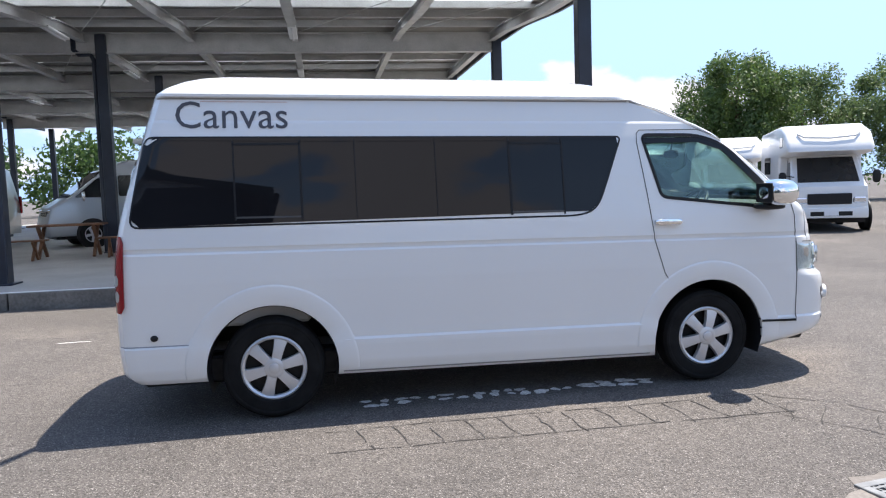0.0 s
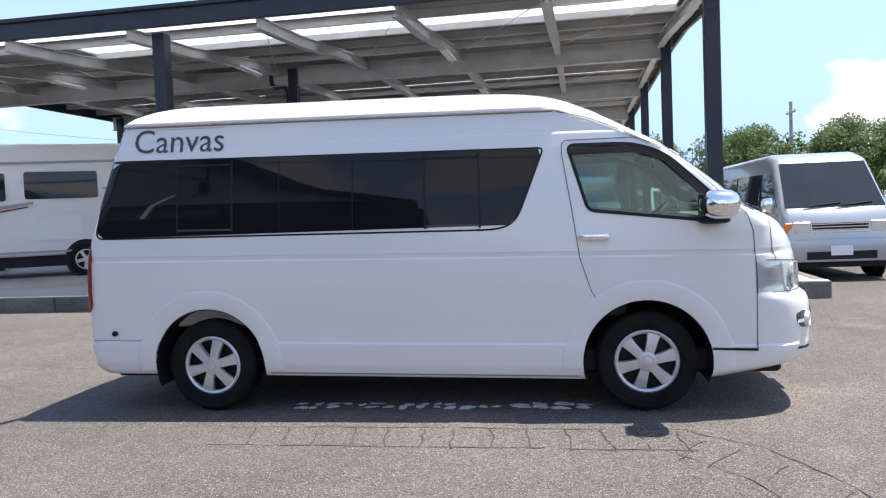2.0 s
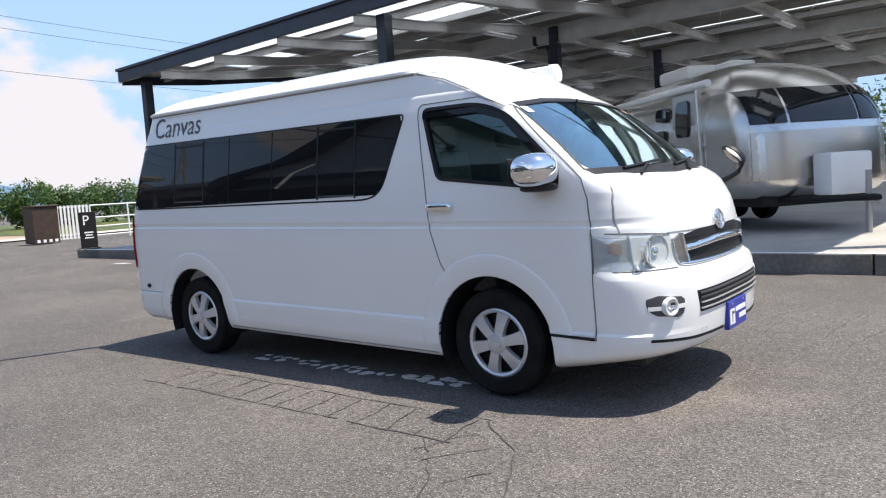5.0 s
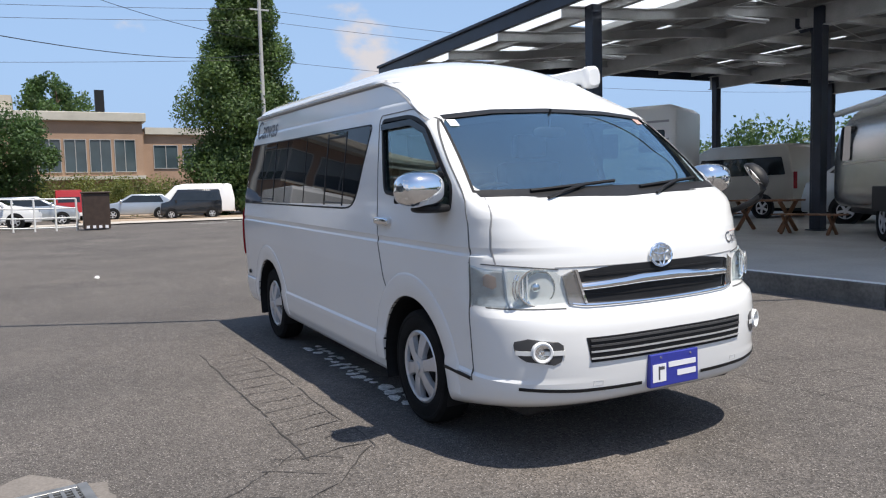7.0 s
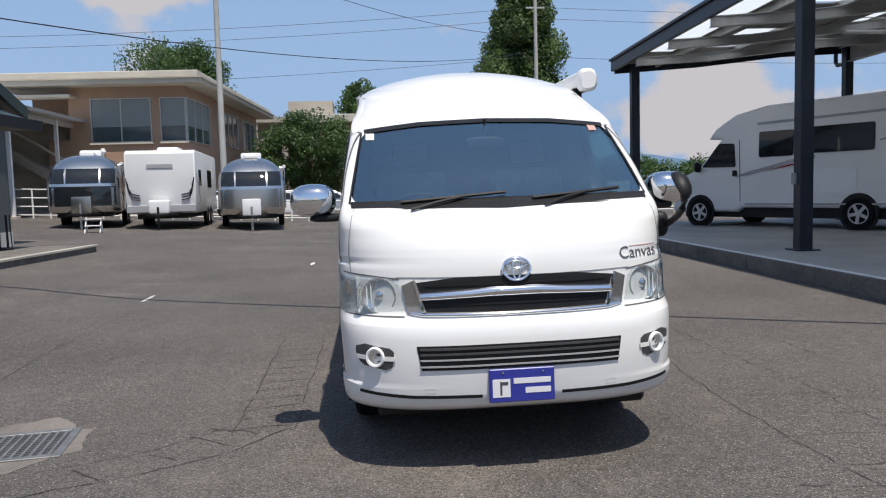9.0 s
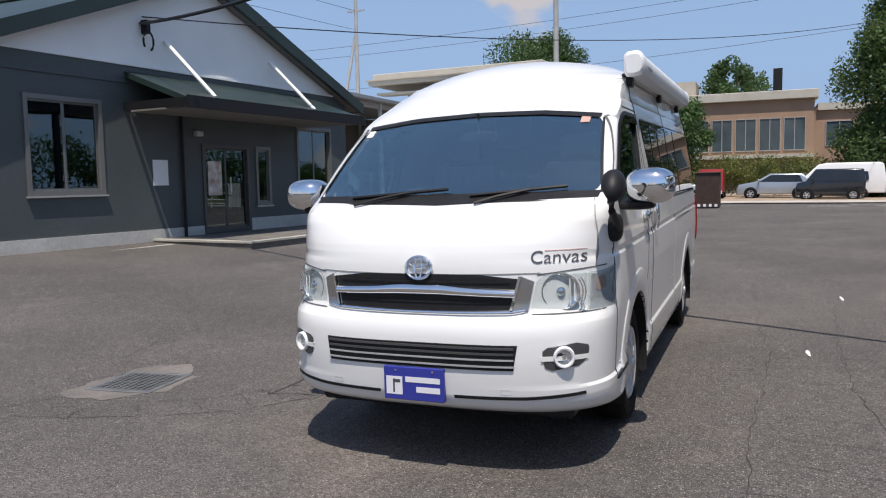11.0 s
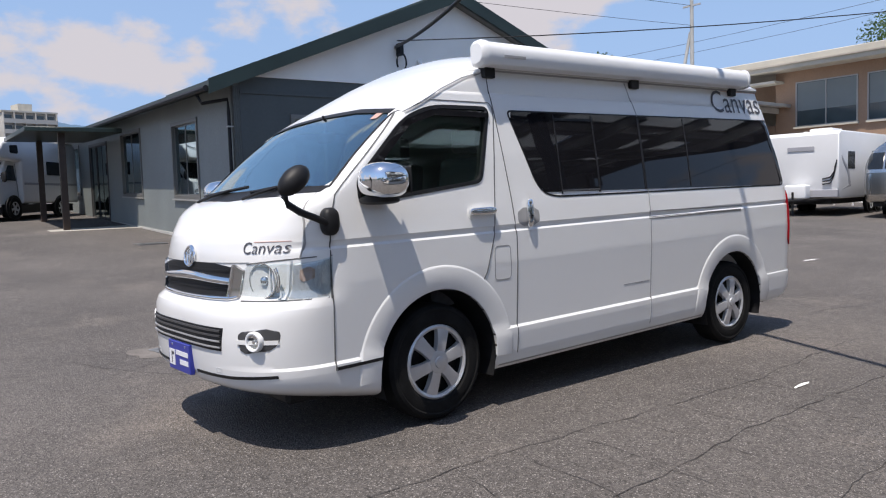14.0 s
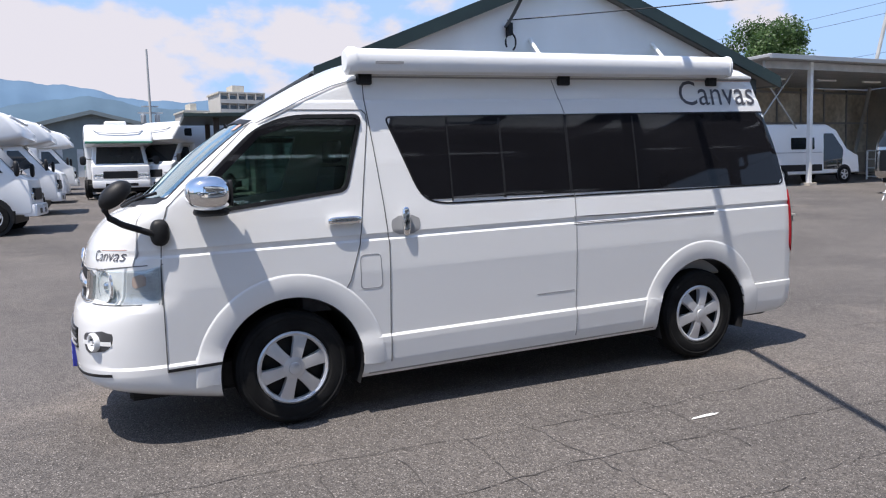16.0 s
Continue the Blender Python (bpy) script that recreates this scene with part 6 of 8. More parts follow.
PAVING = shader("pale_pavement", (0.46, 0.42, 0.37), 0.85, vary=0.12, scale=0.6, fine=0.12, fine_scale=10)
HAZARDYELLOW = shader("faded_yellow_band", (0.62, 0.45, 0.06), 0.6, vary=0.15, scale=8)
DIRT = shader("tan_drive", (0.34, 0.26, 0.19), 0.9, vary=0.15, scale=0.5, fine=0.12, fine_scale=9)
BARK = shader("bark", (0.12, 0.085, 0.06), 0.9, vary=0.3, scale=6, bump=0.4, bump_scale=14)


def leaf_material(name, dark, light):
    m = shader(name, dark, 0.55, vary=0.35, scale=0.7, second=light, fine=0.35, fine_scale=5.0)
    b = m.node_tree.nodes["Principled BSDF"]
    n, l = m.node_tree.nodes, m.node_tree.links
    tl, mx = n.new("ShaderNodeBsdfTranslucent"), n.new("ShaderNodeMixShader")
    tl.inputs["Color"].default_value = (*[min(1, c * 1.5) for c in light], 1)
    mx.inputs["Fac"].default_value = 0.25
    l.new(b.outputs["BSDF"], mx.inputs[1])
    l.new(tl.outputs["BSDF"], mx.inputs[2])
    l.new(mx.outputs["Shader"], n["Material Output"].inputs["Surface"])
    return m


LEAF_DARK = leaf_material("conifer_foliage", (0.040, 0.074, 0.022), (0.105, 0.170, 0.046))
LEAF = leaf_material("broadleaf_foliage", (0.030, 0.066, 0.020), (0.080, 0.145, 0.040))
LEAF_PALE = leaf_material("pale_foliage", (0.055, 0.095, 0.035), (0.15, 0.22, 0.085))
LEAF_HEDGE = leaf_material("hedge_foliage", (0.06, 0.085, 0.020), (0.20, 0.22, 0.055))


def leaves(centres, radii, per, size, seed, flat=1.0):
    """Many small leaf blades scattered through clumps, as one mesh."""
    rng = np.random.default_rng(seed)
    c = np.repeat(np.array(centres, float), per, axis=0)
    r = np.repeat(np.array(radii, float), per)
    d = rng.normal(size=(len(c), 3))
    d /= np.linalg.norm(d, axis=1)[:, None]
    rad = r * rng.uniform(0.45, 1.05, len(c))
    p = c + d * rad[:, None] * np.array([1, 1, flat])
    a = rng.normal(size=(len(c), 3))
    a /= np.linalg.norm(a, axis=1)[:, None]
    b = np.cross(a, d + 0.4 * rng.normal(size=d.shape))
    b /= np.linalg.norm(b, axis=1)[:, None] + 1e-9
    s = (size * rng.uniform(0.6, 1.4, len(c)))[:, None]
    quad = np.stack([p - a * s, p - b * s * 0.55, p + a * s, p + b * s * 0.55], axis=1).reshape(-1, 3)
    me = bpy.data.meshes.new("leaves")
    faces = np.arange(len(quad)).reshape(-1, 4)
    me.from_pydata(quad.tolist(), [], faces.tolist())
    return me


def tree(name, x, y, z, h, rad, seed, shape="round", mat=LEAF, per=70, size=0.16, label="", clumps=70, trunk=0.25):
    rng = random.Random(seed)
    t = thing(name, Matrix.Translation((x, y, z)), label, "tree")
    bm = tube(bmesh.new(), [(0, 0, -0.2), (0.05, 0.03, h * 0.3), (-0.05, 0.06, h * 0.6), (0, 0, h * 0.92)], trunk, 10, trunk * 0.15)
    part("trunk", bm, BARK, t)
    cs, rs = [], []
    for k in range(clumps):
        f = (k + rng.random()) / clumps
        a = rng.random() * math.tau
        if shape == "cone":
            zz = h * (0.08 + 0.90 * f)
            rr = rad * (1 - f ** 1.6) ** 0.9 * (0.40 + 0.6 * rng.random()) * (0.82 + 0.18 * min(1, f * 5)) + 0.12
            cr = rad * (0.20 + 0.16 * (1 - f)) * rng.uniform(0.8, 1.3)
        elif shape == "round":
            zz = h * (0.28 + 0.68 * f)
            q = (zz / h - 0.60) / 0.40
            rr = rad * math.sqrt(max(0.05, 1 - q * q)) * (0.35 + 0.7 * rng.random())
            cr = rad * rng.uniform(0.20, 0.36)
        else:
            zz = h * (0.05 + 0.85 * f)
            rr = rad * (0.3 + 0.75 * rng.random())
            cr = rad * rng.uniform(0.16, 0.30)
        p = (rr * math.cos(a), rr * math.sin(a), zz)
        cs.append(p)
        rs.append(cr)
        if k % 6 == 0 and shape != "bush":
            part("limb", tube(bmesh.new(), [(0, 0, max(0.3, zz - rr * 0.5)), (p[0] * 0.5, p[1] * 0.5, zz - rr * 0.15), p], trunk * 0.28, 6, 0.02), BARK, t)
    me = leaves(cs, rs, per, size, seed)
    me.materials.append(mat)
    crown = new("crown", me)
    crown.parent = t
    return t


def hedge(name, x0, y0, x1, y1, z, h, w, seed, mat, label, n=60, per=60, size=0.10):
    rng = random.Random(seed)
    cs, rs = [], []
    for k in range(n):
        f = (k + rng.random()) / n
        cs.append((x0 + (x1 - x0) * f + rng.uniform(-w, w), y0 + (y1 - y0) * f + rng.uniform(-w, w) * 0.5, z + h * rng.uniform(0.25, 0.85)))
        rs.append(h * rng.uniform(0.25, 0.42))
    me = leaves(cs, rs, per, size, seed)
    me.materials.append(mat)
    return tagged(new(name, me), label, "hedge", kind="stuff")


def utility_pole(x, y, h, label="grey concrete utility pole with cross arms", arms=True, lean=0.0, base=None, r=0.16):
    z = height(x, y) if base is None else base
    p = thing("utility_pole", Matrix.Translation((x, y, z)), label, "pole", "utility poles")
    part("shaft", tube(bmesh.new(), [(0, 0, -0.2), (lean * h * 0.5, 0, h * 0.5), (lean * h, 0, h)], r, 12, r * 0.62), POLEGREY, p)
    if arms:
        part("cross_arm", box(bmesh.new(), -0.05, -0.9, h - 0.75, 0.05, 0.9, h - 0.65), GALV, p)
        part("cross_arm", box(bmesh.new(), -0.05, -0.6, h - 2.3, 0.05, 0.6, h - 2.2), GALV, p)
        for yy in (-0.8, 0.0, 0.8):
            part("insulator", lathe(bmesh.new(), [(0.03, 0), (0.05, 0.05), (0.03, 0.1), (0.05, 0.15), (0, 0.2)], 10, Matrix.Translation((0, yy, h - 0.65))), GREYWHITE, p)
    return p


def wire(a, b, sag, r=0.012, label="thin black overhead wire", n=24, name="overhead_wire"):
    a, b = Vector(a), Vector(b)
    pts = [a.lerp(b, k / n) - Vector((0, 0, sag * 4 * (k / n) * (1 - k / n))) for k in range(n + 1)]
    return finish(name, tube(bmesh.new(), pts, r, 6), CABLE, None, label, 60, "structure", "cable")


def house_window(parent, o, ex, ez, w, h, mull=2, glass_mat=FARGLASS, blind=False, depth=0.08, frame=0.06):
    """A framed window on a wall: o its lower corner, ex along, ez up, set slightly proud of the wall."""
    ex, ez = Vector(ex).normalized(), Vector(ez)
    nrm = ex.cross(ez).normalized()
    def slab_(u0, v0, u1, v1, n0, n1):
        bm = bmesh.new()
        vs = [bm.verts.new(Vector(o) + ex * u + ez * v + nrm * q) for q in (n0, n1) for v in (v0, v1) for u in (u0, u1)]
        for f in ((0, 1, 3, 2), (4, 6, 7, 5), (0, 4, 5, 1), (2, 3, 7, 6), (0, 2, 6, 4), (1, 5, 7, 3)):
            bm.faces.new([vs[i] for i in f])
        bmesh.ops.recalc_face_normals(bm, faces=bm.faces)
        return bm
    win = part("window", slab_(0, 0, w, h, -0.03, 0.012), glass_mat, parent, "dark framed window")
    for u0, v0, u1, v1 in ((-frame, -frame, 0, h + frame), (w, -frame, w + frame, h + frame), (0, -frame, w, 0), (0, h, w, h + frame)):
        part("window_frame", slab_(u0, v0, u1, v1, -0.03, depth), ALFRAME, win)
    for k in range(1, mull):
        u = w * k / mull
        part("mullion", slab_(u - frame / 2, 0, u + frame / 2, h, 0.0, depth * 0.8), ALFRAME, win)
    if blind:
        part("blind", slab_(0.02, h * 0.35, w - 0.02, h - 0.02, 0.012, 0.016), BLIND, win)
    return win


# trailers in a row
alu_trailer(put(-25.1, -5.65, 8), 6.4, "aluminium trailer with dark front windows parked by a fence", 1, (-0.7, 0.2), False)
alu_trailer(put(-25.2, -11.9, 13), 7.0, "polished aluminium trailer with a black front", 1, (-0.7, 0.2), False, True)


def white_trailer(m):
    prof = [(-3.2, 0.55), (-3.2, 2.75), (-3.05, 2.85), (2.95, 2.85), (3.15, 2.72), (3.22, 1.15), (3.05, 0.62), (2.9, 0.55)]
    v = vehicle("travel_trailer", "boxy white travel trailer with dark swoosh marks", "trailer", m, prof, 2.44, PALEPAINT,
                panes=[([(-1.5, 1.5), (-1.5, 2.2), (-0.2, 2.2), (-0.2, 1.5)], (1, -1)), ([(1.6, 1.55), (1.6, 2.15), (2.3, 2.15), (2.3, 1.55)], (1, -1))],
                wheels=(-0.9, -0.05), r=0.33, tumble=0.0, bevel=0.05,
                strips=[([(2.9, 0.85), (2.0, 0.95), (2.2, 1.5), (2.9, 2.0), (2.9, 1.9), (2.35, 1.45), (2.2, 1.0)], GREYPAINT, (1, -1))])
    part("lower_band", box(bmesh.new(), 3.0, -1.20, 0.60, 3.235, 1.20, 0.86, 0.02), GREYPAINT, v)
    for s in (1, -1):
        for k in range(3):
            part("swoosh", tube(bmesh.new(), [(3.232, s * (1.18 - 0.03 * k), 1.85 - 0.10 * k), (3.232, s * (1.12 - 0.02 * k), 1.50 - 0.10 * k), (3.232, s * 0.98, 1.28 - 0.10 * k), (3.232, s * 0.72, 1.22 - 0.09 * k)], 0.020, 6), DARKPLASTIC, v)
    part("name_bar", box(bmesh.new(), 3.19, -0.45, 2.20, 3.206, 0.45, 2.34, 0.004), GREYPAINT, v)
    part("gas_cover", box(bmesh.new(), 3.25, -0.36, 0.55, 3.75, 0.36, 1.05, 0.10, None, 3), GREYWHITE, v)
    part("drawbar", tube(bmesh.new(), [(2.8, -0.7, 0.5), (4.2, 0, 0.5), (2.8, 0.7, 0.5)], 0.045, 8), DARKPLASTIC, v)
    part("jack", tube(bmesh.new(), [(3.9, 0, 0), (3.9, 0, 0.8)], 0.04, 8), DARKPLASTIC, v)
    part("roof_unit", box(bmesh.new(), 0.3, -0.4, 2.84, 1.4, 0.4, 3.06, 0.08, None, 2), GREYWHITE, v)
    part("chassis", boxes((-3.0, -0.9, 0.36, 2.9, 0.9, 0.60)), DARKPLASTIC, v)
    return v


white_trailer(put(-25.1, -8.7, 5))
st = thing("step_stool", put(-19.6, -10.0, 10), "small white folding step on the asphalt", "step")
for z, x in ((0.22, 0.18), (0.44, 0.0)):
    part("tread", box(bmesh.new(), x - 0.12, -0.25, z, x + 0.12, 0.25, z + 0.03, 0.005), GREYWHITE, st)
for y in (-0.23, 0.23):
    part("leg", tube(bmesh.new(), [(0.34, y, 0), (0.0, y, 0.46), (-0.16, y, 0)], 0.018, 6), GREYWHITE, st)


# tan two-storey corner building
def gable_prism_x(poly, x0, x1):
    """A prism over a polygon (y, z), from x0 to x1."""
    return prism(poly, "x", x0, x1, False)


def corner_building():
    b = thing("tan_building", Matrix.Translation((-37.2, -11.0, 0)) @ Matrix.Rotation(radians(-3), 4, "Z"), "tan two-storey building with a flat overhanging roof", "building")
    part("wall", boxes((-19.0, -6.4, 0, 0, 0.0, 7.55)), BEIGEWALL, b, "tan tiled wall")
    part("wall", boxes((-19.0, -9.6, 0, -2.6, -6.4, 7.55)), BEIGEWALL, b, "tan tiled wall set back behind a balcony")
    part("balcony_floor", boxes((-2.6, -9.6, 3.0, 0.0, -6.42, 3.3)), CONCRETEWALL, b)
    part("balcony_wall", boxes((-0.16, -7.6, 3.3, 0.0, -6.42, 4.7)), BEIGEWALL, b)
    part("balcony_door", boxes((-2.6, -8.9, 3.3, -2.55, -7.4, 6.3)), CARGLASS, b, "dark glazed balcony door")
    part("roof", boxes((-20.2, -10.4, 7.55, 1.2, 1.2, 7.85), (-20.0, -10.2, 7.85, 1.0, 1.0, 8.25), bevel=0.03), ROOFEDGE, b, "flat roof with a pale deep edge")
    part("roof_trim", boxes((-20.3, -10.5, 7.80, 1.3, 1.3, 7.88)), CONCRETEWALL, b)
    part("canopy_strip", boxes((-0.1, -9.9, 6.95, 1.0, -5.9, 7.08)), ROOFEDGE, b)
    house_window(b, (0, -5.15, 4.55), (0, 1, 0), (0, 0, 1), 3.2, 2.32, 2, FARGLASS, True)
    house_window(b, (0, -1.35, 4.55), (0, 1, 0), (0, 0, 1), 1.30, 2.32, 1, FARGLASS, True)
    house_window(b, (-0.05, 0.0, 4.55), (-1, 0, 0), (0, 0, 1), 4.6, 2.32, 3, FARGLASS, True)
    for x in (-8.2, -13.8):
        house_window(b, (x, 0.0, 4.75), (-1, 0, 0), (0, 0, 1), 4.0, 2.1, 3, FARGLASS)
    for y0, y1 in ((-5.3, -1.85), (-1.45, 0.1)):
        part("window_sill", boxes((0.0, y0, 4.40, 0.14, y1, 4.50)), ROOFEDGE, b)
    part("wall_lamp", lathe(bmesh.new(), [(0.1, 0), (0.16, 0.1), (0.1, 0.28), (0, 0.3)], 12, Matrix.Translation((0.15, -4.6, 3.9))), GREYWHITE, b)
    part("stair_rail", tube(bmesh.new(), [(0.5, -9.4, 5.3), (0.5, -5.6, 3.0)], 0.08, 6), ROOFEDGE, b)
    part("stair_flight", gable_prism_x([(-9.4, 4.2), (-5.6, 1.9), (-5.6, 1.5), (-9.4, 3.8)], 0.1, 1.1), CONCRETEWALL, b)
    return b


corner_building()


def school():
    b = thing("school_building", Matrix.Translation((-66.0, 0.0, 0)), "long beige school building with a flat roof and window bands", "building")
    part("wall", boxes((-10, -5.6, 0, 0, 5.4, 8.3)), BEIGEWALL, b)
    part("parapet", boxes((-10.3, -5.9, 8.0, 0.4, 5.7, 8.75), bevel=0.04), ROOFEDGE, b)
    for k in range(5):
        house_window(b, (0.0, -4.7 + 1.95 * k, 3.7), (0, 1, 0), (0, 0, 1), 1.6, 2.7, 2)
    part("canopy_slab", boxes((-0.2, -5.6, 3.0, 1.2, 5.4, 3.3)), ROOFEDGE, b)
    part("wall", boxes((-9, 5.4, 0, -1.0, 18.0, 7.2)), BEIGEWALL, b)
    part("parapet", boxes((-9.2, 5.7, 7.0, -0.7, 18.2, 7.6)), ROOFEDGE, b)
    for k in range(4):
        house_window(b, (-1.0, 6.4 + 2.5 * k, 4.0), (0, 1, 0), (0, 0, 1), 2.0, 2.0, 2)
    # open concrete frame wing
    for k in range(9):
        y = -6.2 - 2.7 * k
        part("pillar", boxes((-0.4, y - 0.25, 0, 0.1, y + 0.25, 8.6)), CONCRETEWALL, b)
    part("wall", boxes((-8, -28.2, 0, -1.6, -5.6, 8.2)), CONCRETEWALL, b)
    for z in (0.0, 3.6, 8.1):
        part("beam", boxes((-1.6, -28.2, z, 0.2, -5.7, z + 0.5)), CONCRETEWALL, b)
    for k in range(8):
        for z in (1.1, 4.9):
            house_window(b, (-1.6, -8.2 - 2.7 * k, z), (0, 1, 0), (0, 0, 1), 2.0, 2.2, 2)
    part("chimney", boxes((-8, 2.2, 8.5, -7.2, 3.0, 11.6)), DARKPLASTIC, b)
    part("penthouse", boxes((-9, -9.0, 8.4, -5, -4.6, 10.6)), CONCRETEWALL, b)
    return b


school()

# road, pavement and drive to the west
def sheet(name, x0, y0, x1, y1, lift, mat, label, cat):
    bm = bmesh.new()
    nx, ny = max(2, int(abs(x1 - x0) / 1.5)), max(2, int(abs(y1 - y0) / 1.5))
    g = [[bm.verts.new((x0 + (x1 - x0) * i / nx, y0 + (y1 - y0) * j / ny, height(x0 + (x1 - x0) * i / nx, y0 + (y1 - y0) * j / ny) + lift)) for i in range(nx + 1)] for j in range(ny + 1)]
    for r, t in zip(g, g[1:]):
        for i in range(nx):
            bm.faces.new((r[i], r[i + 1], t[i + 1], t[i]))
    return finish(name, bm, mat, None, label, 40, "structure", cat)


sheet("pavement", -37.5, -40, -34.5, 60, 0.06, PAVING, "pale concrete pavement strip along the road", "pavement")
sheet("drive", -56.0, -1.0, -37.6, 14.0, 0.05, DIRT, "tan drive to the car park", "drive")
sheet("verge", -90.0, 14.1, -37.6, 60.0, 0.05, LEAF_HEDGE, "grassy verge beyond the road", "grass")
for x, y, L in ((-31.5, 3.4, 1.6), (-31.5, 6.0, 1.6), (-33.5, 5.2, 2.2)):
    sheet("road_marking", x, y, x + 0.18, y + L, 0.008, ROADPAINT, "worn white road line", "marking")

# gate housings, notice board, fence
def gate_box(x, y):
    g = thing("gate_housing", put(x, y, 0), "dark brown gate housing by the entrance", "gate", "gate housings")
    part("case", box(bmesh.new(), -0.45, -0.52, 0.05, 0.45, 0.52, 1.55, 0.02), BROWNBOX, g)
    part("lid", box(bmesh.new(), -0.50, -0.56, 1.55, 0.50, 0.56, 1.62, 0.015), BROWNBOX, g)
    for k in range(4):
        part("hazard_mark", box(bmesh.new(), 0.45, -0.42 + 0.24 * k, 0.08, 0.458, -0.30 + 0.24 * k, 0.20), PLATEWHITE, g)
    return g


gate_box(-30.0, -0.75)
gate_box(-28.6, 9.6)


def gate_leaf(x, y):
    g = thing("folding_gate", put(x, y, 0), "white folding gate pushed together", "gate")
    for k in range(9):
        part("bar", box(bmesh.new(), -0.04, 0.16 * k, 0.1, 0.0, 0.16 * k + 0.09, 1.55), WHITEPIPE, g)
    part("rail", box(bmesh.new(), -0.06, 0, 0.12, -0.04, 1.4, 0.18), WHITEPIPE, g)
    part("rail", box(bmesh.new(), -0.06, 0, 1.45, -0.04, 1.4, 1.51), WHITEPIPE, g)
    return g


gate_leaf(-28.6, 10.25)


def notice_board(x, y):
    g = thing("parking_sign", put(x, y, 0), "black parking sign board on the asphalt", "sign")
    part("board", box(bmesh.new(), -0.03, -0.28, 0.06, 0.03, 0.28, 1.25, 0.01), DARKPLASTIC, g)
    bm = text_mesh("P", 0.20)
    for v in bm.verts:
        v.co = Vector((0.034, v.co.x - 0.16, v.co.y + 0.82))
    part("letter", bm, PLATEWHITE, g, "", None)
    for z, w in ((0.55, 0.30), (0.46, 0.24), (0.37, 0.30)):
        part("text_bar", box(bmesh.new(), 0.03, -w / 2, z, 0.036, w / 2, z + 0.04), PLATEWHITE, g)
    part("foot", box(bmesh.new(), -0.2, -0.3, 0, 0.2, 0.3, 0.06, 0.01), DARKPLASTIC, g)


notice_board(-20.8, 7.7)


def pipe_fence(x0, y0, x1, y1, n, h=1.35, label="white pipe fence along the yard's edge"):
    f = thing("pipe_fence", Matrix.Identity(4), label, "fence", "pipe fences")
    for k in range(n + 1):
        x, y = x0 + (x1 - x0) * k / n, y0 + (y1 - y0) * k / n
        part("post", tube(bmesh.new(), [(x, y, height(x, y) - 0.1), (x, y, height(x, y) + h)], 0.042, 8), WHITEPIPE, f)
    for z in (0.15, 0.55, 0.95, h):
        part("rail", tube(bmesh.new(), [(x0 + (x1 - x0) * k / 8, y0 + (y1 - y0) * k / 8, height(x0 + (x1 - x0) * k / 8, y0 + (y1 - y0) * k / 8) + z) for k in range(9)], 0.032, 8), WHITEPIPE, f)


pipe_fence(-30.2, -1.5, -30.6, -19.0, 22)
pipe_fence(-29.0, 11.9, -29.2, 28.0, 9, 1.5, "white pipe fence beyond the canopy")

# parked cars beyond the road
CARPROF = [(-2.1, 0.28), (-2.15, 0.85), (-1.95, 1.02), (-1.45, 1.46), (0.25, 1.48), (1.05, 1.02), (1.95, 0.86), (2.1, 0.6), (2.08, 0.28)]
BOXYPROF = [(-1.68, 0.28), (-1.70, 1.0), (-1.60, 1.62), (-1.5, 1.68), (0.7, 1.68), (1.15, 1.05), (1.62, 0.92), (1.70, 0.6), (1.68, 0.28)]


def car(x, y, hd, paint, words, prof=CARPROF, w=1.70):
    if prof is CARPROF:
        panes = [([(-1.5, 0.98), (-1.3, 1.38), (0.2, 1.40), (0.85, 1.0)], (1, -1))]
        sc = [((1.05, 1.03), (0.30, 1.45), 0.70, 0.58)]
        wh, r = (1.3, -1.3), 0.31
    else:
        panes = [([(-1.5, 1.02), (-1.45, 1.52), (0.6, 1.52), (0.98, 1.05)], (1, -1))]
        sc = [((1.14, 1.08), (0.74, 1.62), 0.66, 0.60)]
        wh, r = (1.12, -1.12), 0.28
    vehicle("parked_car", words, "car", put(x, y, hd), prof, w, paint, panes=panes, screens=sc, wheels=wh, r=r, tumble=0.18, z_from=0.9, bevel=0.08, group="parked cars",
            bumper=(prof[-1][0], w / 2 - 0.1, 0.26, 0.55, paint), lamps=[(prof[-2][0] - 0.08, 0.45, 0.72, 0.62, 0.80, REFLECTOR), (prof[-2][0] - 0.08, -0.72, -0.45, 0.62, 0.80, REFLECTOR)], mirrors=(0.85, 1.05, paint))


car(-40.5, 4.9, -95, BLACKPAINT, "small black boxy car in the car park", BOXYPROF, 1.50)
car(-42.8, 5.5, -95, PALEPAINT, "white minivan in the car park", VANPROF, 1.70)
car(-43.0, 2.2, -95, SILVERPAINT, "silver car in the car park")
car(-37.8, -3.2, 88, SILVERPAINT, "silver hatchback behind the fence")
car(-34.0, -5.0, 80, PALEPAINT, "white car behind the fence")
car(-34.2, -9.5, 80, PALEPAINT, "white car behind the trailers")
vehicle("red_fire_truck", "red truck parked by the hedge", "truck", put(-44.0, -1.4, 0) @ Matrix.Scale(0.82, 4), [(-2.4, 0.5), (-2.4, 2.0), (0.9, 2.0), (1.0, 2.25), (1.7, 2.2), (2.0, 1.3), (2.05, 0.5)], 1.7, REDPAINT,
        screens=[((1.98, 1.35), (1.72, 2.1), 0.7, 0.65)], wheels=(1.2, -1.4), r=0.35, tumble=0.02, bevel=0.05, bumper=(2.02, 0.8, 0.4, 0.65, GREYWHITE))

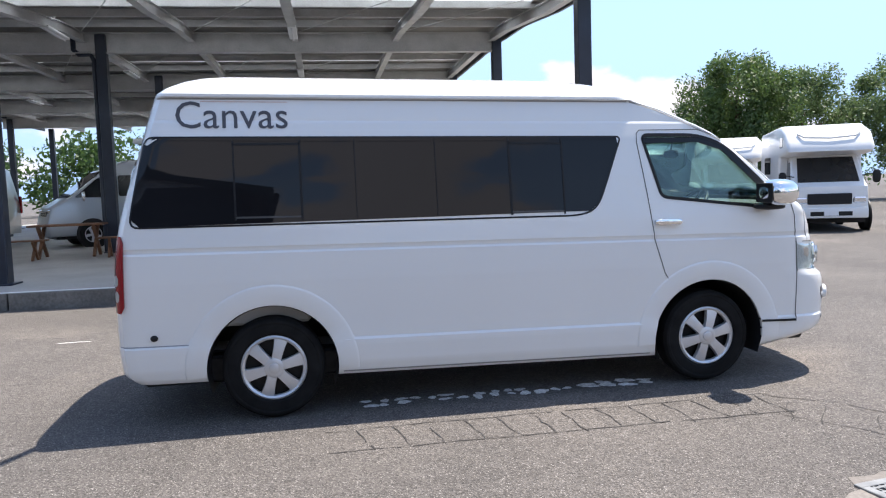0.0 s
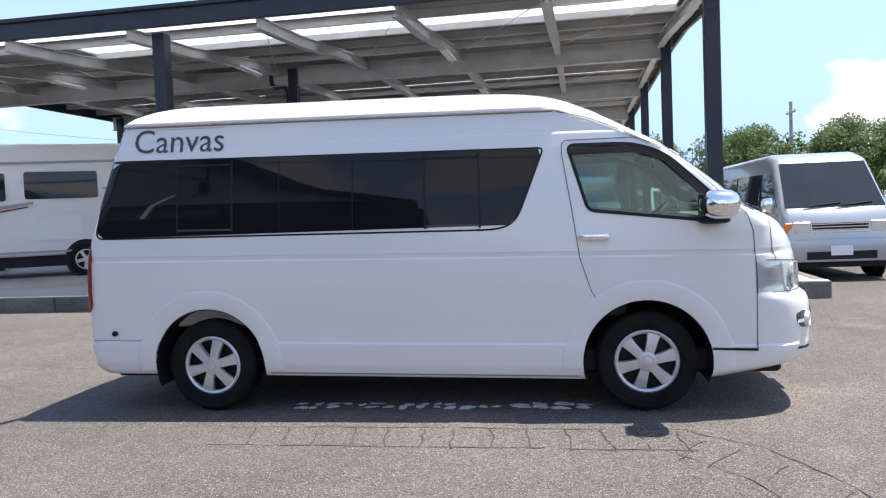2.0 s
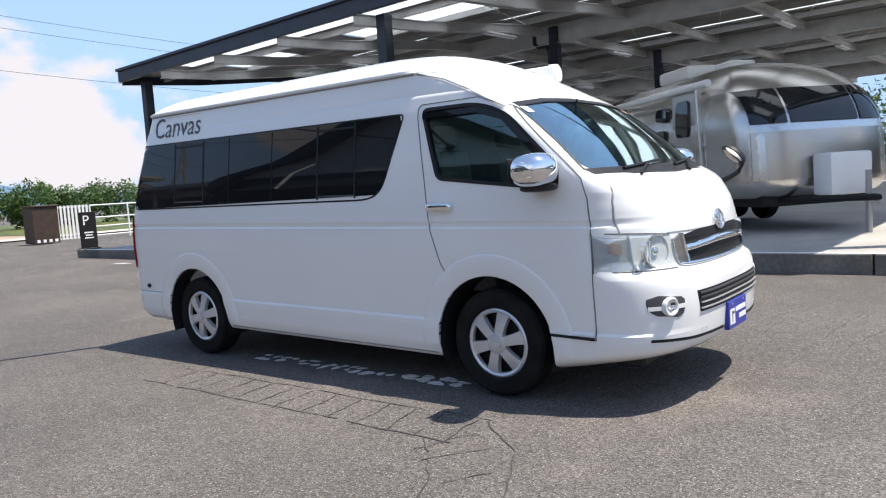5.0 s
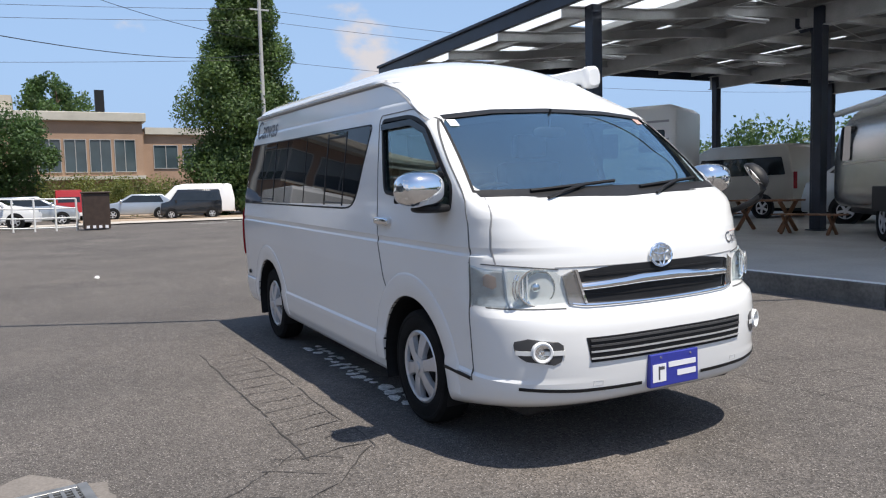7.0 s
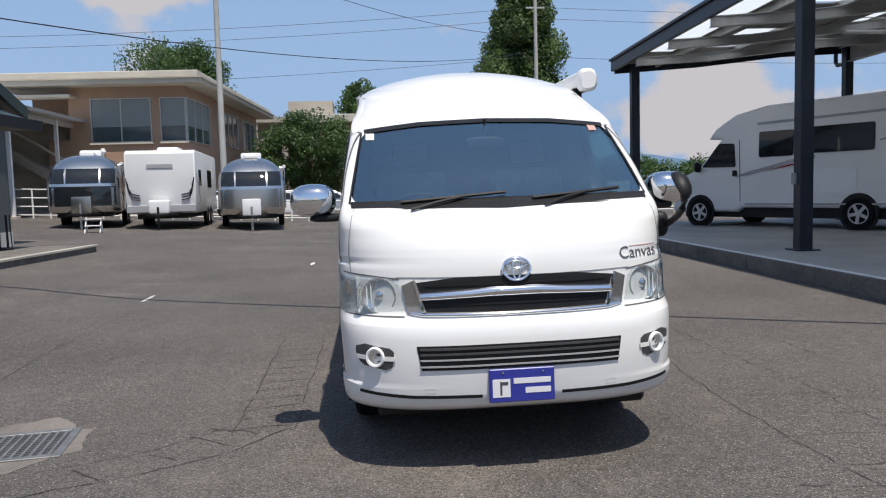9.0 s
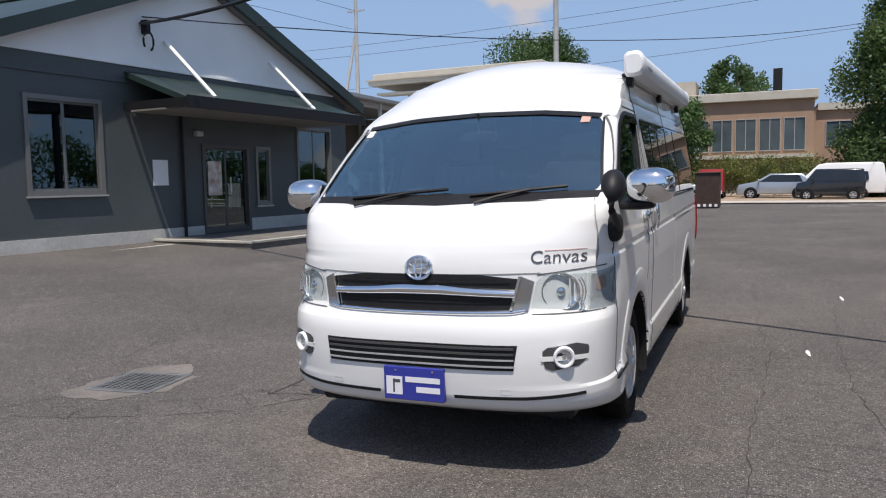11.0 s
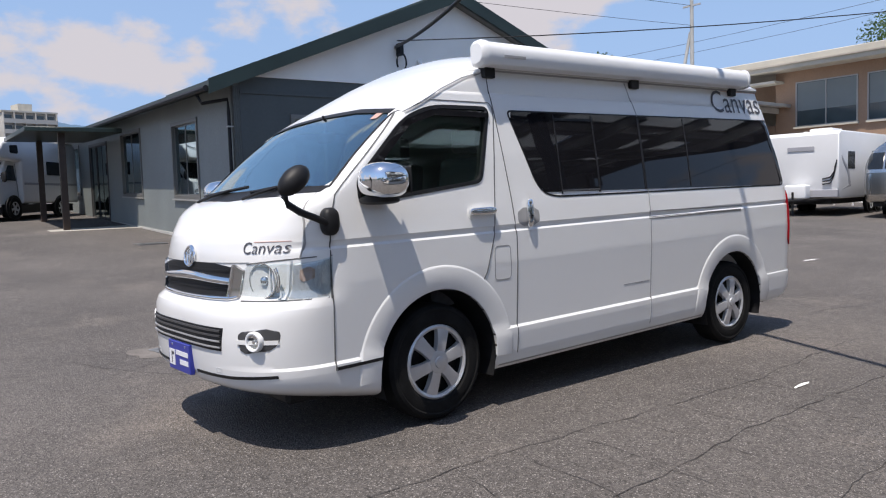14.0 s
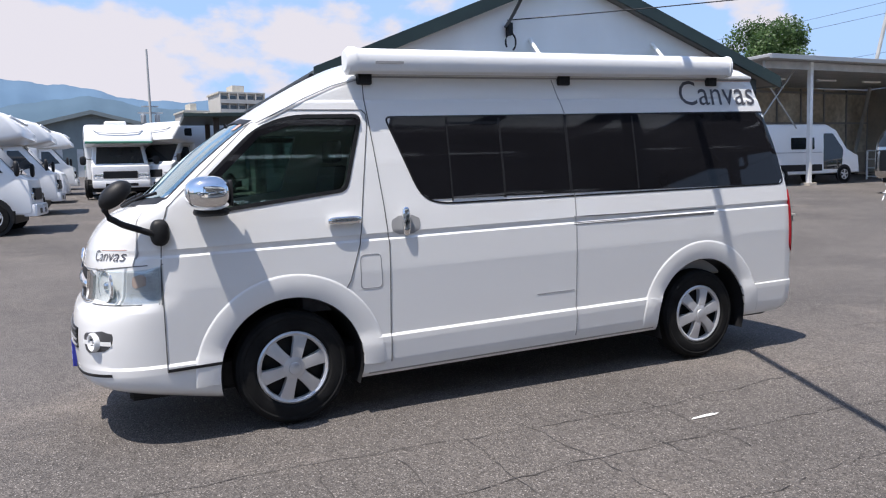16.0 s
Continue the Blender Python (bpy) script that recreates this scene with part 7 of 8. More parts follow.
tree("conifer_tree", -46.0, 9.7, 0.2, 17.0, 4.1, 3, "cone", LEAF_DARK, 1000, 0.105, "tall dense dark-green conical tree beyond the road", 150, 0.35)
tree("shrub", -43.6, 8.9, 0.2, 3.6, 1.7, 5, "bush", LEAF, 300, 0.09, "yellow-green shrub at the tree's foot", 50, 0.10)
tree("broadleaf_tree", -49.0, -5.2, 0.2, 6.6, 3.3, 8, "round", LEAF, 420, 0.11, "round dark-green tree before the school", 60, 0.14)
tree("broadleaf_tree", -58.0, -16.0, 0.2, 13.5, 5.0, 9, "round", LEAF, 700, 0.11, "broad tree crown showing over the tan roof", 70, 0.3)
tree("broadleaf_tree", -74.0, -1.0, 0.2, 12.5, 3.5, 10, "round", LEAF, 300, 0.16, "tree behind the school roof", 50, 0.25)
hedge("hedge_row", -46.5, -2.5, -46.5, 7.0, 0.2, 2.4, 0.9, 12, LEAF_HEDGE, "clipped yellow-green hedge behind the cars", 70, 260, 0.07)
hedge("far_bushes", -62.0, 20.0, -66.0, 48.0, 0.1, 3.6, 2.4, 13, LEAF, "wild green bushes beyond the verge", 80, 360, 0.14)
hedge("far_bushes", -46.0, 24.0, -41.0, 42.0, 0.1, 2.0, 1.2, 14, LEAF, "light green bushes behind the pipe fence", 50, 300, 0.10)

road_pole = utility_pole(-42.2, 9.9, 15.0, "grey concrete utility pole with a yellow and black band")
for k in range(4):
    z = 1.1 + 0.22 * k
    part("hazard_band", lathe(bmesh.new(), [(0.158, z), (0.166, z), (0.165, z + 0.22), (0.157, z + 0.22)], 14, None, False), HAZARDYELLOW if k % 2 else DARKPLASTIC, road_pole)
utility_pole(-30.0, -7.7, 13.5, "tall grey concrete pole behind the trailers", False)
utility_pole(-38.0, -23.0, 14.0, "grey pole with transformer arms beyond the office", True)
part("brace", tube(bmesh.new(), [(-36.6, -24.6, 0), (-38.0, -23.1, 11.0)], 0.10, 8), POLEGREY, None).name = "pole_brace"
tagged(bpy.data.objects["pole_brace"], "slanted steel brace of a pole", "pole", kind="structure")
for z in (12.9, 12.2, 9.8):
    wire((-42.2, 9.9, z), (-44.0, -60.0, z - 0.5), 1.2)
    wire((-42.2, 9.9, z), (-38.0, 70.0, z), 1.0)
wire((-42.2, 9.9, 10.2), (-6.4, -10.5, 5.0), 1.0, 0.014)
wire((-30.0, -7.7, 12.6), (-42.2, 9.9, 11.0), 0.8, 0.014)
wire((-38.0, -23.0, 12.6), (40, -30.0, 14.0), 1.0)
wire((-38.0, -23.0, 11.4), (40, -31.0, 12.6), 1.0)

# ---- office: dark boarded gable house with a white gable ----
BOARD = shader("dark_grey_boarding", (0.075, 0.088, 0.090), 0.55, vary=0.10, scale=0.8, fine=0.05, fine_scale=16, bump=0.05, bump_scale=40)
# the long wall's boarding is set about three times lighter than the gable's
BOARDLIGHT = shader("lighter_grey_green_boarding", (0.235, 0.26, 0.255), 0.5, vary=0.08, scale=0.8, fine=0.05, fine_scale=16)
GABLEWHITE = shader("white_gable_render", (0.87, 0.86, 0.83), 0.8, vary=0.05, scale=0.7, bump=0.06, bump_scale=30)
ROOFGREEN = shader("dark_green_roof_metal", (0.020, 0.034, 0.030), 0.4, vary=0.2, scale=1.0)
SOFFIT = shader("grey_soffit", (0.20, 0.19, 0.18), 0.8, vary=0.1, scale=1.0)
PLINTH = shader("pale_plinth_concrete", (0.50, 0.49, 0.46), 0.85, vary=0.12, scale=1.2, fine=0.08, fine_scale=20)
APRON = shader("apron_concrete", (0.42, 0.40, 0.35), 0.85, vary=0.15, scale=0.9, fine=0.10, fine_scale=18)
OFFICEGLASS = glass("office_glass", (0.42, 0.46, 0.45), 0.0, 0.10)
WINFRAME = shader("dull_aluminium_window_frame", (0.20, 0.20, 0.19), 0.45, 0.4)
DARKFRAME = shader("bronze_window_frame", (0.10, 0.095, 0.09), 0.45, 0.3)
ROOMWALL = shader("office_room_wall", (0.55, 0.53, 0.50), 0.9, vary=0.03, scale=1)
POSTER = shader("faded_poster", (0.62, 0.40, 0.26), 0.6, vary=0.4, scale=5, second=(0.8, 0.8, 0.78))

OX = Vector((-0.9968, 0.0800, 0))
OY = Vector((-0.0800, -0.9968, 0))
OFFICE_M = Matrix(((OX.x, OY.x, 0, -2.4), (OX.y, OY.y, 0, -10.8), (0, 0, 1, 0.28), (0, 0, 0, 1)))
W_U, W_V, EAVE, SLOPE, RISE, APEX = 11.3, 25.5, 3.48, 0.405, 0.030, 5.6


def osk(bm):
    """The house follows the yard's gentle rise to the south."""
    for v in bm.verts:
        v.co.z += RISE * max(0.0, v.co.y)
    return bm


def gable_prism(bm, poly, y0, y1):
    a = [bm.verts.new((x, y0, z)) for x, z in poly]
    b = [bm.verts.new((x, y1, z)) for x, z in poly]
    n = len(poly)
    bm.faces.new(a)
    bm.faces.new(b[::-1])
    for k in range(n):
        bm.faces.new((a[k], b[k], b[(k + 1) % n], a[(k + 1) % n]))
    bmesh.ops.recalc_face_normals(bm, faces=bm.faces)
    return bm


def pierced(length, top, holes, along, thick=0.14):
    """A wall along u or v with rectangular openings (a0, a1, z0, z1)."""
    cuts = sorted({0.0, length, *[h[0] for h in holes], *[h[1] for h in holes]})
    bm = bmesh.new()
    for a, b in zip(cuts, cuts[1:]):
        gaps = sorted((h[2], h[3]) for h in holes if h[0] <= a + 1e-6 and h[1] >= b - 1e-6)
        z = -0.1
        for g0, g1 in gaps + [(top, top)]:
            if g0 > z + 1e-6:
                if along == "u":
                    box(bm, a, 0, z, b, thick, g0)
                else:
                    box(bm, 0, a, z, thick, b, g0)
            z = g1
    bmesh.ops.remove_doubles(bm, verts=bm.verts, dist=1e-5)
    return bm


def office_window(parent, a0, a1, z0, z1, along, halves=2, door=False):
    """An aluminium sliding window or glazed door in its opening."""
    def oriented(bm):
        if along == "v":
            for v in bm.verts:
                v.co.x, v.co.y = v.co.y, v.co.x
            bmesh.ops.reverse_faces(bm, faces=bm.faces)
        return osk(bm)
    f = 0.05
    w = part("window_frame" if not door else "door_frame", oriented(boxes((a0 - 0.03, -0.035, z0 - 0.04, a1 + 0.03, 0.10, z0 + f), (a0 - 0.03, -0.035, z1 - f, a1 + 0.03, 0.10, z1 + 0.04),
                                       (a0 - 0.03, -0.033, z0 + f, a0 + f, 0.10, z1 - f), (a1 - f, -0.033, z0 + f, a1 + 0.03, 0.10, z1 - f))), WINFRAME if not door else DARKFRAME, parent)
    for k in range(halves):
        b0 = a0 + f + (a1 - a0 - 2 * f) * k / halves
        b1 = a0 + f + (a1 - a0 - 2 * f) * (k + 1) / halves
        yy = 0.03 + 0.025 * (k % 2)
        part("pane", oriented(boxes((b0 + 0.03, yy, z0 + f + 0.03, b1 - 0.03, yy + 0.006, z1 - f - 0.03))), OFFICEGLASS, w)
        part("sash", oriented(boxes((b0, yy - 0.01, z0 + f, b0 + 0.04, yy + 0.016, z1 - f), (b1 - 0.04, yy - 0.01, z0 + f, b1, yy + 0.016, z1 - f),
                                    (b0 + 0.04, yy - 0.01, z0 + f, b1 - 0.04, yy + 0.016, z0 + f + 0.04), (b0 + 0.04, yy - 0.01, z1 - f - 0.04, b1 - 0.04, yy + 0.016, z1 - f))), WINFRAME if not door else DARKFRAME, w)
    if not door:
        part("window_sill", oriented(boxes((a0 - 0.06, -0.07, z0 - 0.075, a1 + 0.06, 0.0, z0 - 0.042))), ALFRAME, w)
    else:
        part("door_handle", oriented(tube(bmesh.new(), [((a0 + a1) / 2 + 0.07, -0.06, z0 + 0.85), ((a0 + a1) / 2 + 0.07, -0.06, z0 + 1.25)], 0.014, 6)), CHROME, w)
    return w


def office():
    o = thing("office_building", OFFICE_M, "dark grey boarded office with a white gable and green metal roof", "building")
    gable_holes = [(1.28, 2.86, 1.08, 2.86), (9.0, 10.5, 0.95, 2.70), (5.55, 7.05, 0.12, 2.10), (7.35, 7.85, 0.7, 2.1)]
    side_holes = [(2.6, 4.8, 1.08, 2.95), (8.3, 11.0, 1.06, 3.05), (13.4, 16.8, 0.12, 2.9), (19.2, 22.0, 1.0, 3.0)]
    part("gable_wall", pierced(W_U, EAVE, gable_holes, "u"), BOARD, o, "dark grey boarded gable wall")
    part("long_wall", osk(pierced(W_V, EAVE, side_holes, "v")), BOARDLIGHT, o, "boarded long wall, a lighter grey-green than the gable")
    part("back_wall", osk(boxes((0.14, W_V - 0.14, -0.1, W_U, W_V, EAVE))), BOARD, o)
    part("far_wall", osk(boxes((W_U - 0.14, 0.14, -0.1, W_U, W_V - 0.14, EAVE))), BOARD, o)
    half = APEX
    k = 0.20 / SLOPE
    part("gable_base", gable_prism(bmesh.new(), [(0, EAVE), (2 * half, EAVE), (2 * half - k, EAVE + 0.20), (k, EAVE + 0.20)], 0, 0.14), BOARD, o)
    part("gable", gable_prism(bmesh.new(), [(k, EAVE + 0.20), (2 * half - k, EAVE + 0.20), (half, EAVE + SLOPE * half)], 0.004, 0.14), GABLEWHITE, o, "white rendered gable")
    part("gable_trim", boxes((k, -0.03, EAVE + 0.18, 2 * half - k, 0.004, EAVE + 0.225)), GABLEWHITE, o)
    part("inner_wall", osk(boxes((5.0, 3.8, 0, 5.1, W_V - 0.3, 3.2), (0.3, 6.5, 0, W_U - 0.3, 6.6, 3.2))), ROOMWALL, o)
    part("room_floor", osk(boxes((0.14, 0.14, -0.1, W_U - 0.14, W_V - 0.14, 0.1))), SOFFIT, o)
    part("room_ceiling", osk(boxes((0.14, 0.14, 3.05, W_U - 0.14, W_V - 0.14, 3.1))), ROOMWALL, o)
    # roof slabs with overhang
    ov, fr = 0.58, 0.30
    for s in (0, 1):
        def q(u):
            return 2 * half - u if s else u
        bm = bmesh.new()
        zE, zP = EAVE - SLOPE * ov + 0.02, EAVE + SLOPE * half + 0.02
        pts = [(q(-ov), zE), (q(half), zP), (q(half), zP + 0.20), (q(-ov), zE + 0.20)]
        gable_prism(bm, pts, -fr, W_V + 0.5)
        if s:
            bmesh.ops.translate(bm, verts=bm.verts, vec=(0.004, 0, 0))
        part("roof_slope", osk(bm), [ROOFGREEN], o, "dark green metal roof slope")
        bm = gable_prism(bmesh.new(), [(q(-ov + 0.1), zE - 0.006 + 0.04), (q(half - 0.06), zP - 0.006 - 0.024), (q(half - 0.06), zP + 0.0), (q(-ov + 0.1), zE + 0.05)], -fr + 0.12, W_V + 0.2)
        part("soffit", osk(bm), SOFFIT, o)
        bm = gable_prism(bmesh.new(), [(q(-ov - 0.02), zE - 0.05), (q(half), zP - 0.05), (q(half), zP + 0.25), (q(-ov - 0.02), zE + 0.25)], -fr - 0.05, -fr + 0.01)
        part("barge_board", bm, ROOFGREEN, o, "dark green barge board")
        bm = tube(bmesh.new(), [(q(-ov - 0.07), v, zE + 0.06) for v in (-fr, W_V / 2, W_V + 0.5)], 0.06, 8)
        part("gutter", osk(bm), DARKPLASTIC, o, "black gutter")
    part("ridge_cap", osk(boxes((half - 0.2, -fr - 0.06, EAVE + SLOPE * half + 0.16, half + 0.2, W_V + 0.5, EAVE + SLOPE * half + 0.27), bevel=0.03)), ROOFGREEN, o)
    pipe = part("downpipe", tube(bmesh.new(), [(-0.61, 0.45, EAVE - 0.20), (-0.55, 0.35, EAVE - 0.38), (-0.08, 0.12, EAVE - 0.30), (-0.075, 0.10, EAVE - 0.55), (-0.075, 0.10, 0.0)], 0.038, 8), DARKPLASTIC, o, "black downpipe at the corner")
    for z in (0.6, 1.6, 2.6):
        part("bracket", boxes((-0.12, 0.05, z, 0.0, 0.15, z + 0.03)), GALV, pipe)
    part("downpipe", tube(bmesh.new(), [(4.9, -0.06, 3.0), (4.9, -0.06, 0.0)], 0.035, 8), DARKPLASTIC, o, "black downpipe by the entrance")
    part("plinth", osk(boxes((-0.025, 0.0, -0.25, 0.0, W_V, 0.13))), PLINTH, o, "pale concrete plinth")
    part("plinth", boxes((-0.025, -0.025, -0.25, 5.5, 0.0, 0.26), (7.1, -0.025, -0.25, W_U + 0.02, 0.0, 0.36)), PLINTH, o, "pale concrete plinth")
    for h in gable_holes[:2]:
        office_window(o, *h, "u", 2)
    office_window(o, *gable_holes[2], "u", 2, True)
    office_window(o, *gable_holes[3], "u", 1)
    for h, d in zip(side_holes, (0, 0, 1, 0)):
        office_window(o, *h, "v", 2 if not d else 3, bool(d))
    part("poster", boxes((5.72, 0.022, 0.95, 6.16, 0.028, 1.75)), POSTER, o, "faded orange poster in the door")
    part("tap_box", boxes((0.33, -0.06, 0.42, 0.43, 0.0, 0.56), bevel=0.008), GALV, o, "small grey outlet box")
    # inner desk and shelf seen through the panes
    part("desk", boxes((1.0, 1.6, 0.1, 3.4, 2.3, 0.82), (9.0, 1.5, 0.1, 10.8, 2.2, 0.82)), ROOMWALL, o)
    # lean-to porch with struts
    pr = gable_prism(bmesh.new(), [(-1.75, 2.78), (0.0, 3.42), (0.0, 3.54), (-1.75, 2.90)], 3.5, 9.6)
    for v in pr.verts:
        v.co.x, v.co.y = v.co.y, v.co.x
    bmesh.ops.recalc_face_normals(pr, faces=pr.faces)
    porch = part("porch_roof", pr, ROOFGREEN, o, "dark lean-to porch roof")
    part("porch_fascia", boxes((3.45, -1.80, 2.70, 9.65, -1.74, 2.94)), DARKPLASTIC, porch)
    part("porch_soffit", boxes((3.6, -1.70, 2.72, 9.5, -0.02, 2.76)), SOFFIT, porch)
    part("side_fascia", boxes((3.44, -1.74, 2.74, 3.49, 0.0, 2.90)), DARKPLASTIC, porch)
    for u in (4.6, 8.0):
        part("strut", tube(bmesh.new(), [(u, -0.01, 4.30), (u + 0.05, -1.35, 3.02)], 0.045, 8), GABLEWHITE, porch, "white tie rod of the porch roof")
    part("loudspeaker_box", boxes((5.3, -0.12, 2.30, 5.5, 0.0, 2.42), bevel=0.01), GALV, o)
    part("sign_bar", boxes((4.1, -0.02, 1.2, 4.5, 0.0, 1.75)), PLATEWHITE, o, "small notice panel by the door")
    # cable bracket on the gable
    part("cable_bracket", boxes((3.98, -0.16, 4.36, 4.10, 0.004, 4.64), bevel=0.01), DARKPLASTIC, o)
    loop = [(4.04 + 0.13 * math.sin(a), -0.14, 4.40 - 0.20 - 0.20 * math.cos(a)) for a in [k * math.tau / 14 for k in range(1, 13)]]
    part("cable_loop", tube(bmesh.new(), loop, 0.022, 8), CABLE, o, "black cable loop")
    # long-side porch
    lp = part("side_porch_roof", osk(boxes((-3.0, 8.7, 2.96, -0.42, 15.3, 3.10), bevel=0.02)), ROOFGREEN, o, "flat side porch roof")
    for v in (9.3, 14.5):
        part("porch_post", osk(boxes((-2.09, v - 0.09, 0.0, -1.91, v + 0.09, 2.96))), BROWNBOX, lp, "dark porch post")
    part("side_step", osk(boxes((-2.5, 8.9, -0.3, -0.03, 15.0, 0.10), bevel=0.01)), APRON, o, "pale concrete step")
    part("apron", osk(boxes((-0.75, -0.80, -0.3, -0.03, 9.3, -0.02), bevel=0.01)), APRON, o, "pale concrete apron")
    part("apron", boxes((-0.02, -0.80, -0.3, 3.9, -0.03, -0.02), bevel=0.01), APRON, o, "pale concrete apron")
    st = part("porch_slab", boxes((4.0, -2.75, -0.4, 9.9, -0.03, 0.06), bevel=0.015), KERB, o, "porch slab with a pale edge")
    part("slab_edge", boxes((3.97, -2.79, 0.02, 9.93, -2.62, 0.066), (3.97, -2.60, 0.02, 4.12, -0.05, 0.066), bevel=0.004), APRON, st)
    # umbrella stand and a coat pole by the entrance
    part("cable_tray", boxes((0.14, -0.03, 3.3, 5.0, 0.0, 3.36)), BOARD, o)
    return o


office()
stand = thing("umbrella_stand", Matrix.Translation((-11.1, -8.9, 0.36)) , "black wire umbrella stand in the porch", "stand")
for k in range(6):
    a = k * math.tau / 6
    part("rod", tube(bmesh.new(), [(0.16 * math.cos(a), 0.16 * math.sin(a), 0), (0.14 * math.cos(a), 0.14 * math.sin(a), 0.75)], 0.012, 6), DARKPLASTIC, stand)
part("base", lathe(bmesh.new(), [(0.2, -0.03), (0.2, 0.02), (0.05, 0.03)], 16), DARKPLASTIC, stand)

# heavy cable from the gable to the canopy
cable_pts = []
for k in range(25):
    s = k / 24
    p = Vector((-6.43, -10.62, 4.87)).lerp(Vector((1.7, 5.9, 5.02)), s)
    p.z -= 0.62 * 4 * s * (1 - s)
    cable_pts.append(p)
finish("overhead_cable", tube(bmesh.new(), cable_pts, 0.034, 8), CABLE, None, "thick black cable slung from the office to the canopy", 60, "structure", "cable")


# ---- open shed beyond the office ----
WEATHERPANEL = shader("stained_plastic_sheet", (0.50, 0.44, 0.33), 0.6, vary=0.30, scale=0.7, second=(0.62, 0.60, 0.52), fine=0.2, fine_scale=4)


def shed():
    s = thing("open_shed", put(-22.6, -17.2, 180), "open grey shed with white posts and a flat roof", "shed")
    part("roof", boxes((-1.0, -0.6, 5.08, 16.0, 7.8, 5.22), bevel=0.02), GALV, s, "flat sheet-metal roof")
    part("gutter", boxes((-1.02, -0.70, 5.02, 16.02, -0.58, 5.20), bevel=0.01), LAMPGREY, s, "dull grey eaves gutter")
    for x in (1.95, 7.3, 12.6, 15.7):
        part("post", boxes((x - 0.08, -0.08, -0.1, x + 0.08, 0.08, 5.05)), WHITEPIPE, s, "white steel post")
        part("post_foot", boxes((x - 0.22, -0.22, -0.2, x + 0.22, 0.22, 0.12), bevel=0.01), CONCRETEWALL, s)
    part("back_wall", boxes((-0.6, 7.62, -0.2, 16.0, 7.75, 5.05)), CONCRETEWALL, s, "weathered back wall")
    part("side_wall", boxes((15.8, 0.1, -0.2, 16.0, 7.5, 5.05)), CONCRETEWALL, s)
    for k in range(9):
        x = -0.5 + 1.82 * k
        part("wall_panel", boxes((x, 7.56, 1.5, x + 1.72, 7.61, 3.1), (x, 7.56, 3.2, x + 1.72, 7.61, 4.75)), WEATHERPANEL, s, "stained yellowish translucent sheet")
        part("stud", boxes((x + 1.73, 7.50, 0.0, x + 1.81, 7.61, 5.0)), LAMPGREY, s)
    part("rail", boxes((-0.6, 7.48, 3.1, 15.9, 7.56, 3.2), (-0.6, 7.48, 4.76, 15.9, 7.56, 4.86)), LAMPGREY, s)
    for x0, x1 in ((-0.5, 1.9), (1.9, -0.5)):
        part("cross_brace", tube(bmesh.new(), [(x0, 0.6, 2.4), (x1, 0.6, 5.0)], 0.03, 6), GALV, s)
    for x in (3.0, 6.4, 9.6):
        part("tube_lamp", boxes((x, 3.2, 4.80, x + 1.2, 3.35, 4.88), bevel=0.01), GREYWHITE, s, "white tube lamp, unlit")
    part("beam", boxes((-0.6, 0.0, 4.75, 16.0, 0.12, 5.04)), GALV, s)
    return s


shed()
# first pane stands in for the open doorway, its dark inside drawn as glass
pv = vehicle("panel_van", "white panel van with its front door open in the shed", "van", put(-25.6, -18.9, 176), [(-2.8, 0.35), (-2.84, 2.3), (-2.7, 2.52), (0.9, 2.52), (1.5, 2.25), (2.1, 1.45), (2.75, 1.15), (2.85, 0.4)], 2.0, PALEPAINT,
        panes=[([(0.72, 0.58), (0.72, 2.12), (1.25, 2.12), (1.85, 1.42), (1.75, 0.58)], (1, -1)), ([(-1.1, 1.45), (-1.1, 1.95), (0.2, 1.95), (0.2, 1.45)], (1, -1))], screens=[((2.1, 1.47), (1.55, 2.2), 0.85, 0.75)],
        wheels=(1.9, -1.7), r=0.34, tumble=0.04, bevel=0.08, bumper=(2.83, 0.95, 0.3, 0.6, DARKPLASTIC),
        strips=[([(-2.7, 0.52), (-2.7, 0.80), (0.62, 0.80), (0.62, 0.52)], DARKPLASTIC, (1, -1)), ([(-2.75, 1.30), (-2.75, 1.33), (0.62, 1.33), (0.62, 1.30)], GREYPAINT, (1, -1))])
part("open_door", boxes((1.65, 1.0, 0.55, 1.75, 1.9, 2.0), bevel=0.03), PALEPAINT, pv, "open white door")

# ---- south: rows of campers, warehouse, flats, mountains ----
cabover("cab_over_camper", "white cab-over camper with green trim and a roof vent", put(1.62, -28.9, 91) @ Matrix.Diagonal((1.08, 1.16, 1.0, 1)), GREENTRIM, "campers to the south")
cabover("cab_over_camper", "white cab-over camper before the office's side porch", put(-1.15, -28.6, 48) @ Matrix.Scale(1.05, 4), None, "campers to the south")
cabover("cab_over_camper", "white cab-over camper standing behind another one", put(-1.0, -33.9, 48) @ Matrix.Scale(1.08, 4), None, "campers to the south")
for x, y, hd in ((6.1, -14.9, 176), (5.85, -20.6, 178), (5.6, -32.2, 178)):
    cabover("cab_over_camper", "white cab-over camper in a long parked row", put(x, y, hd), None, "campers to the south")
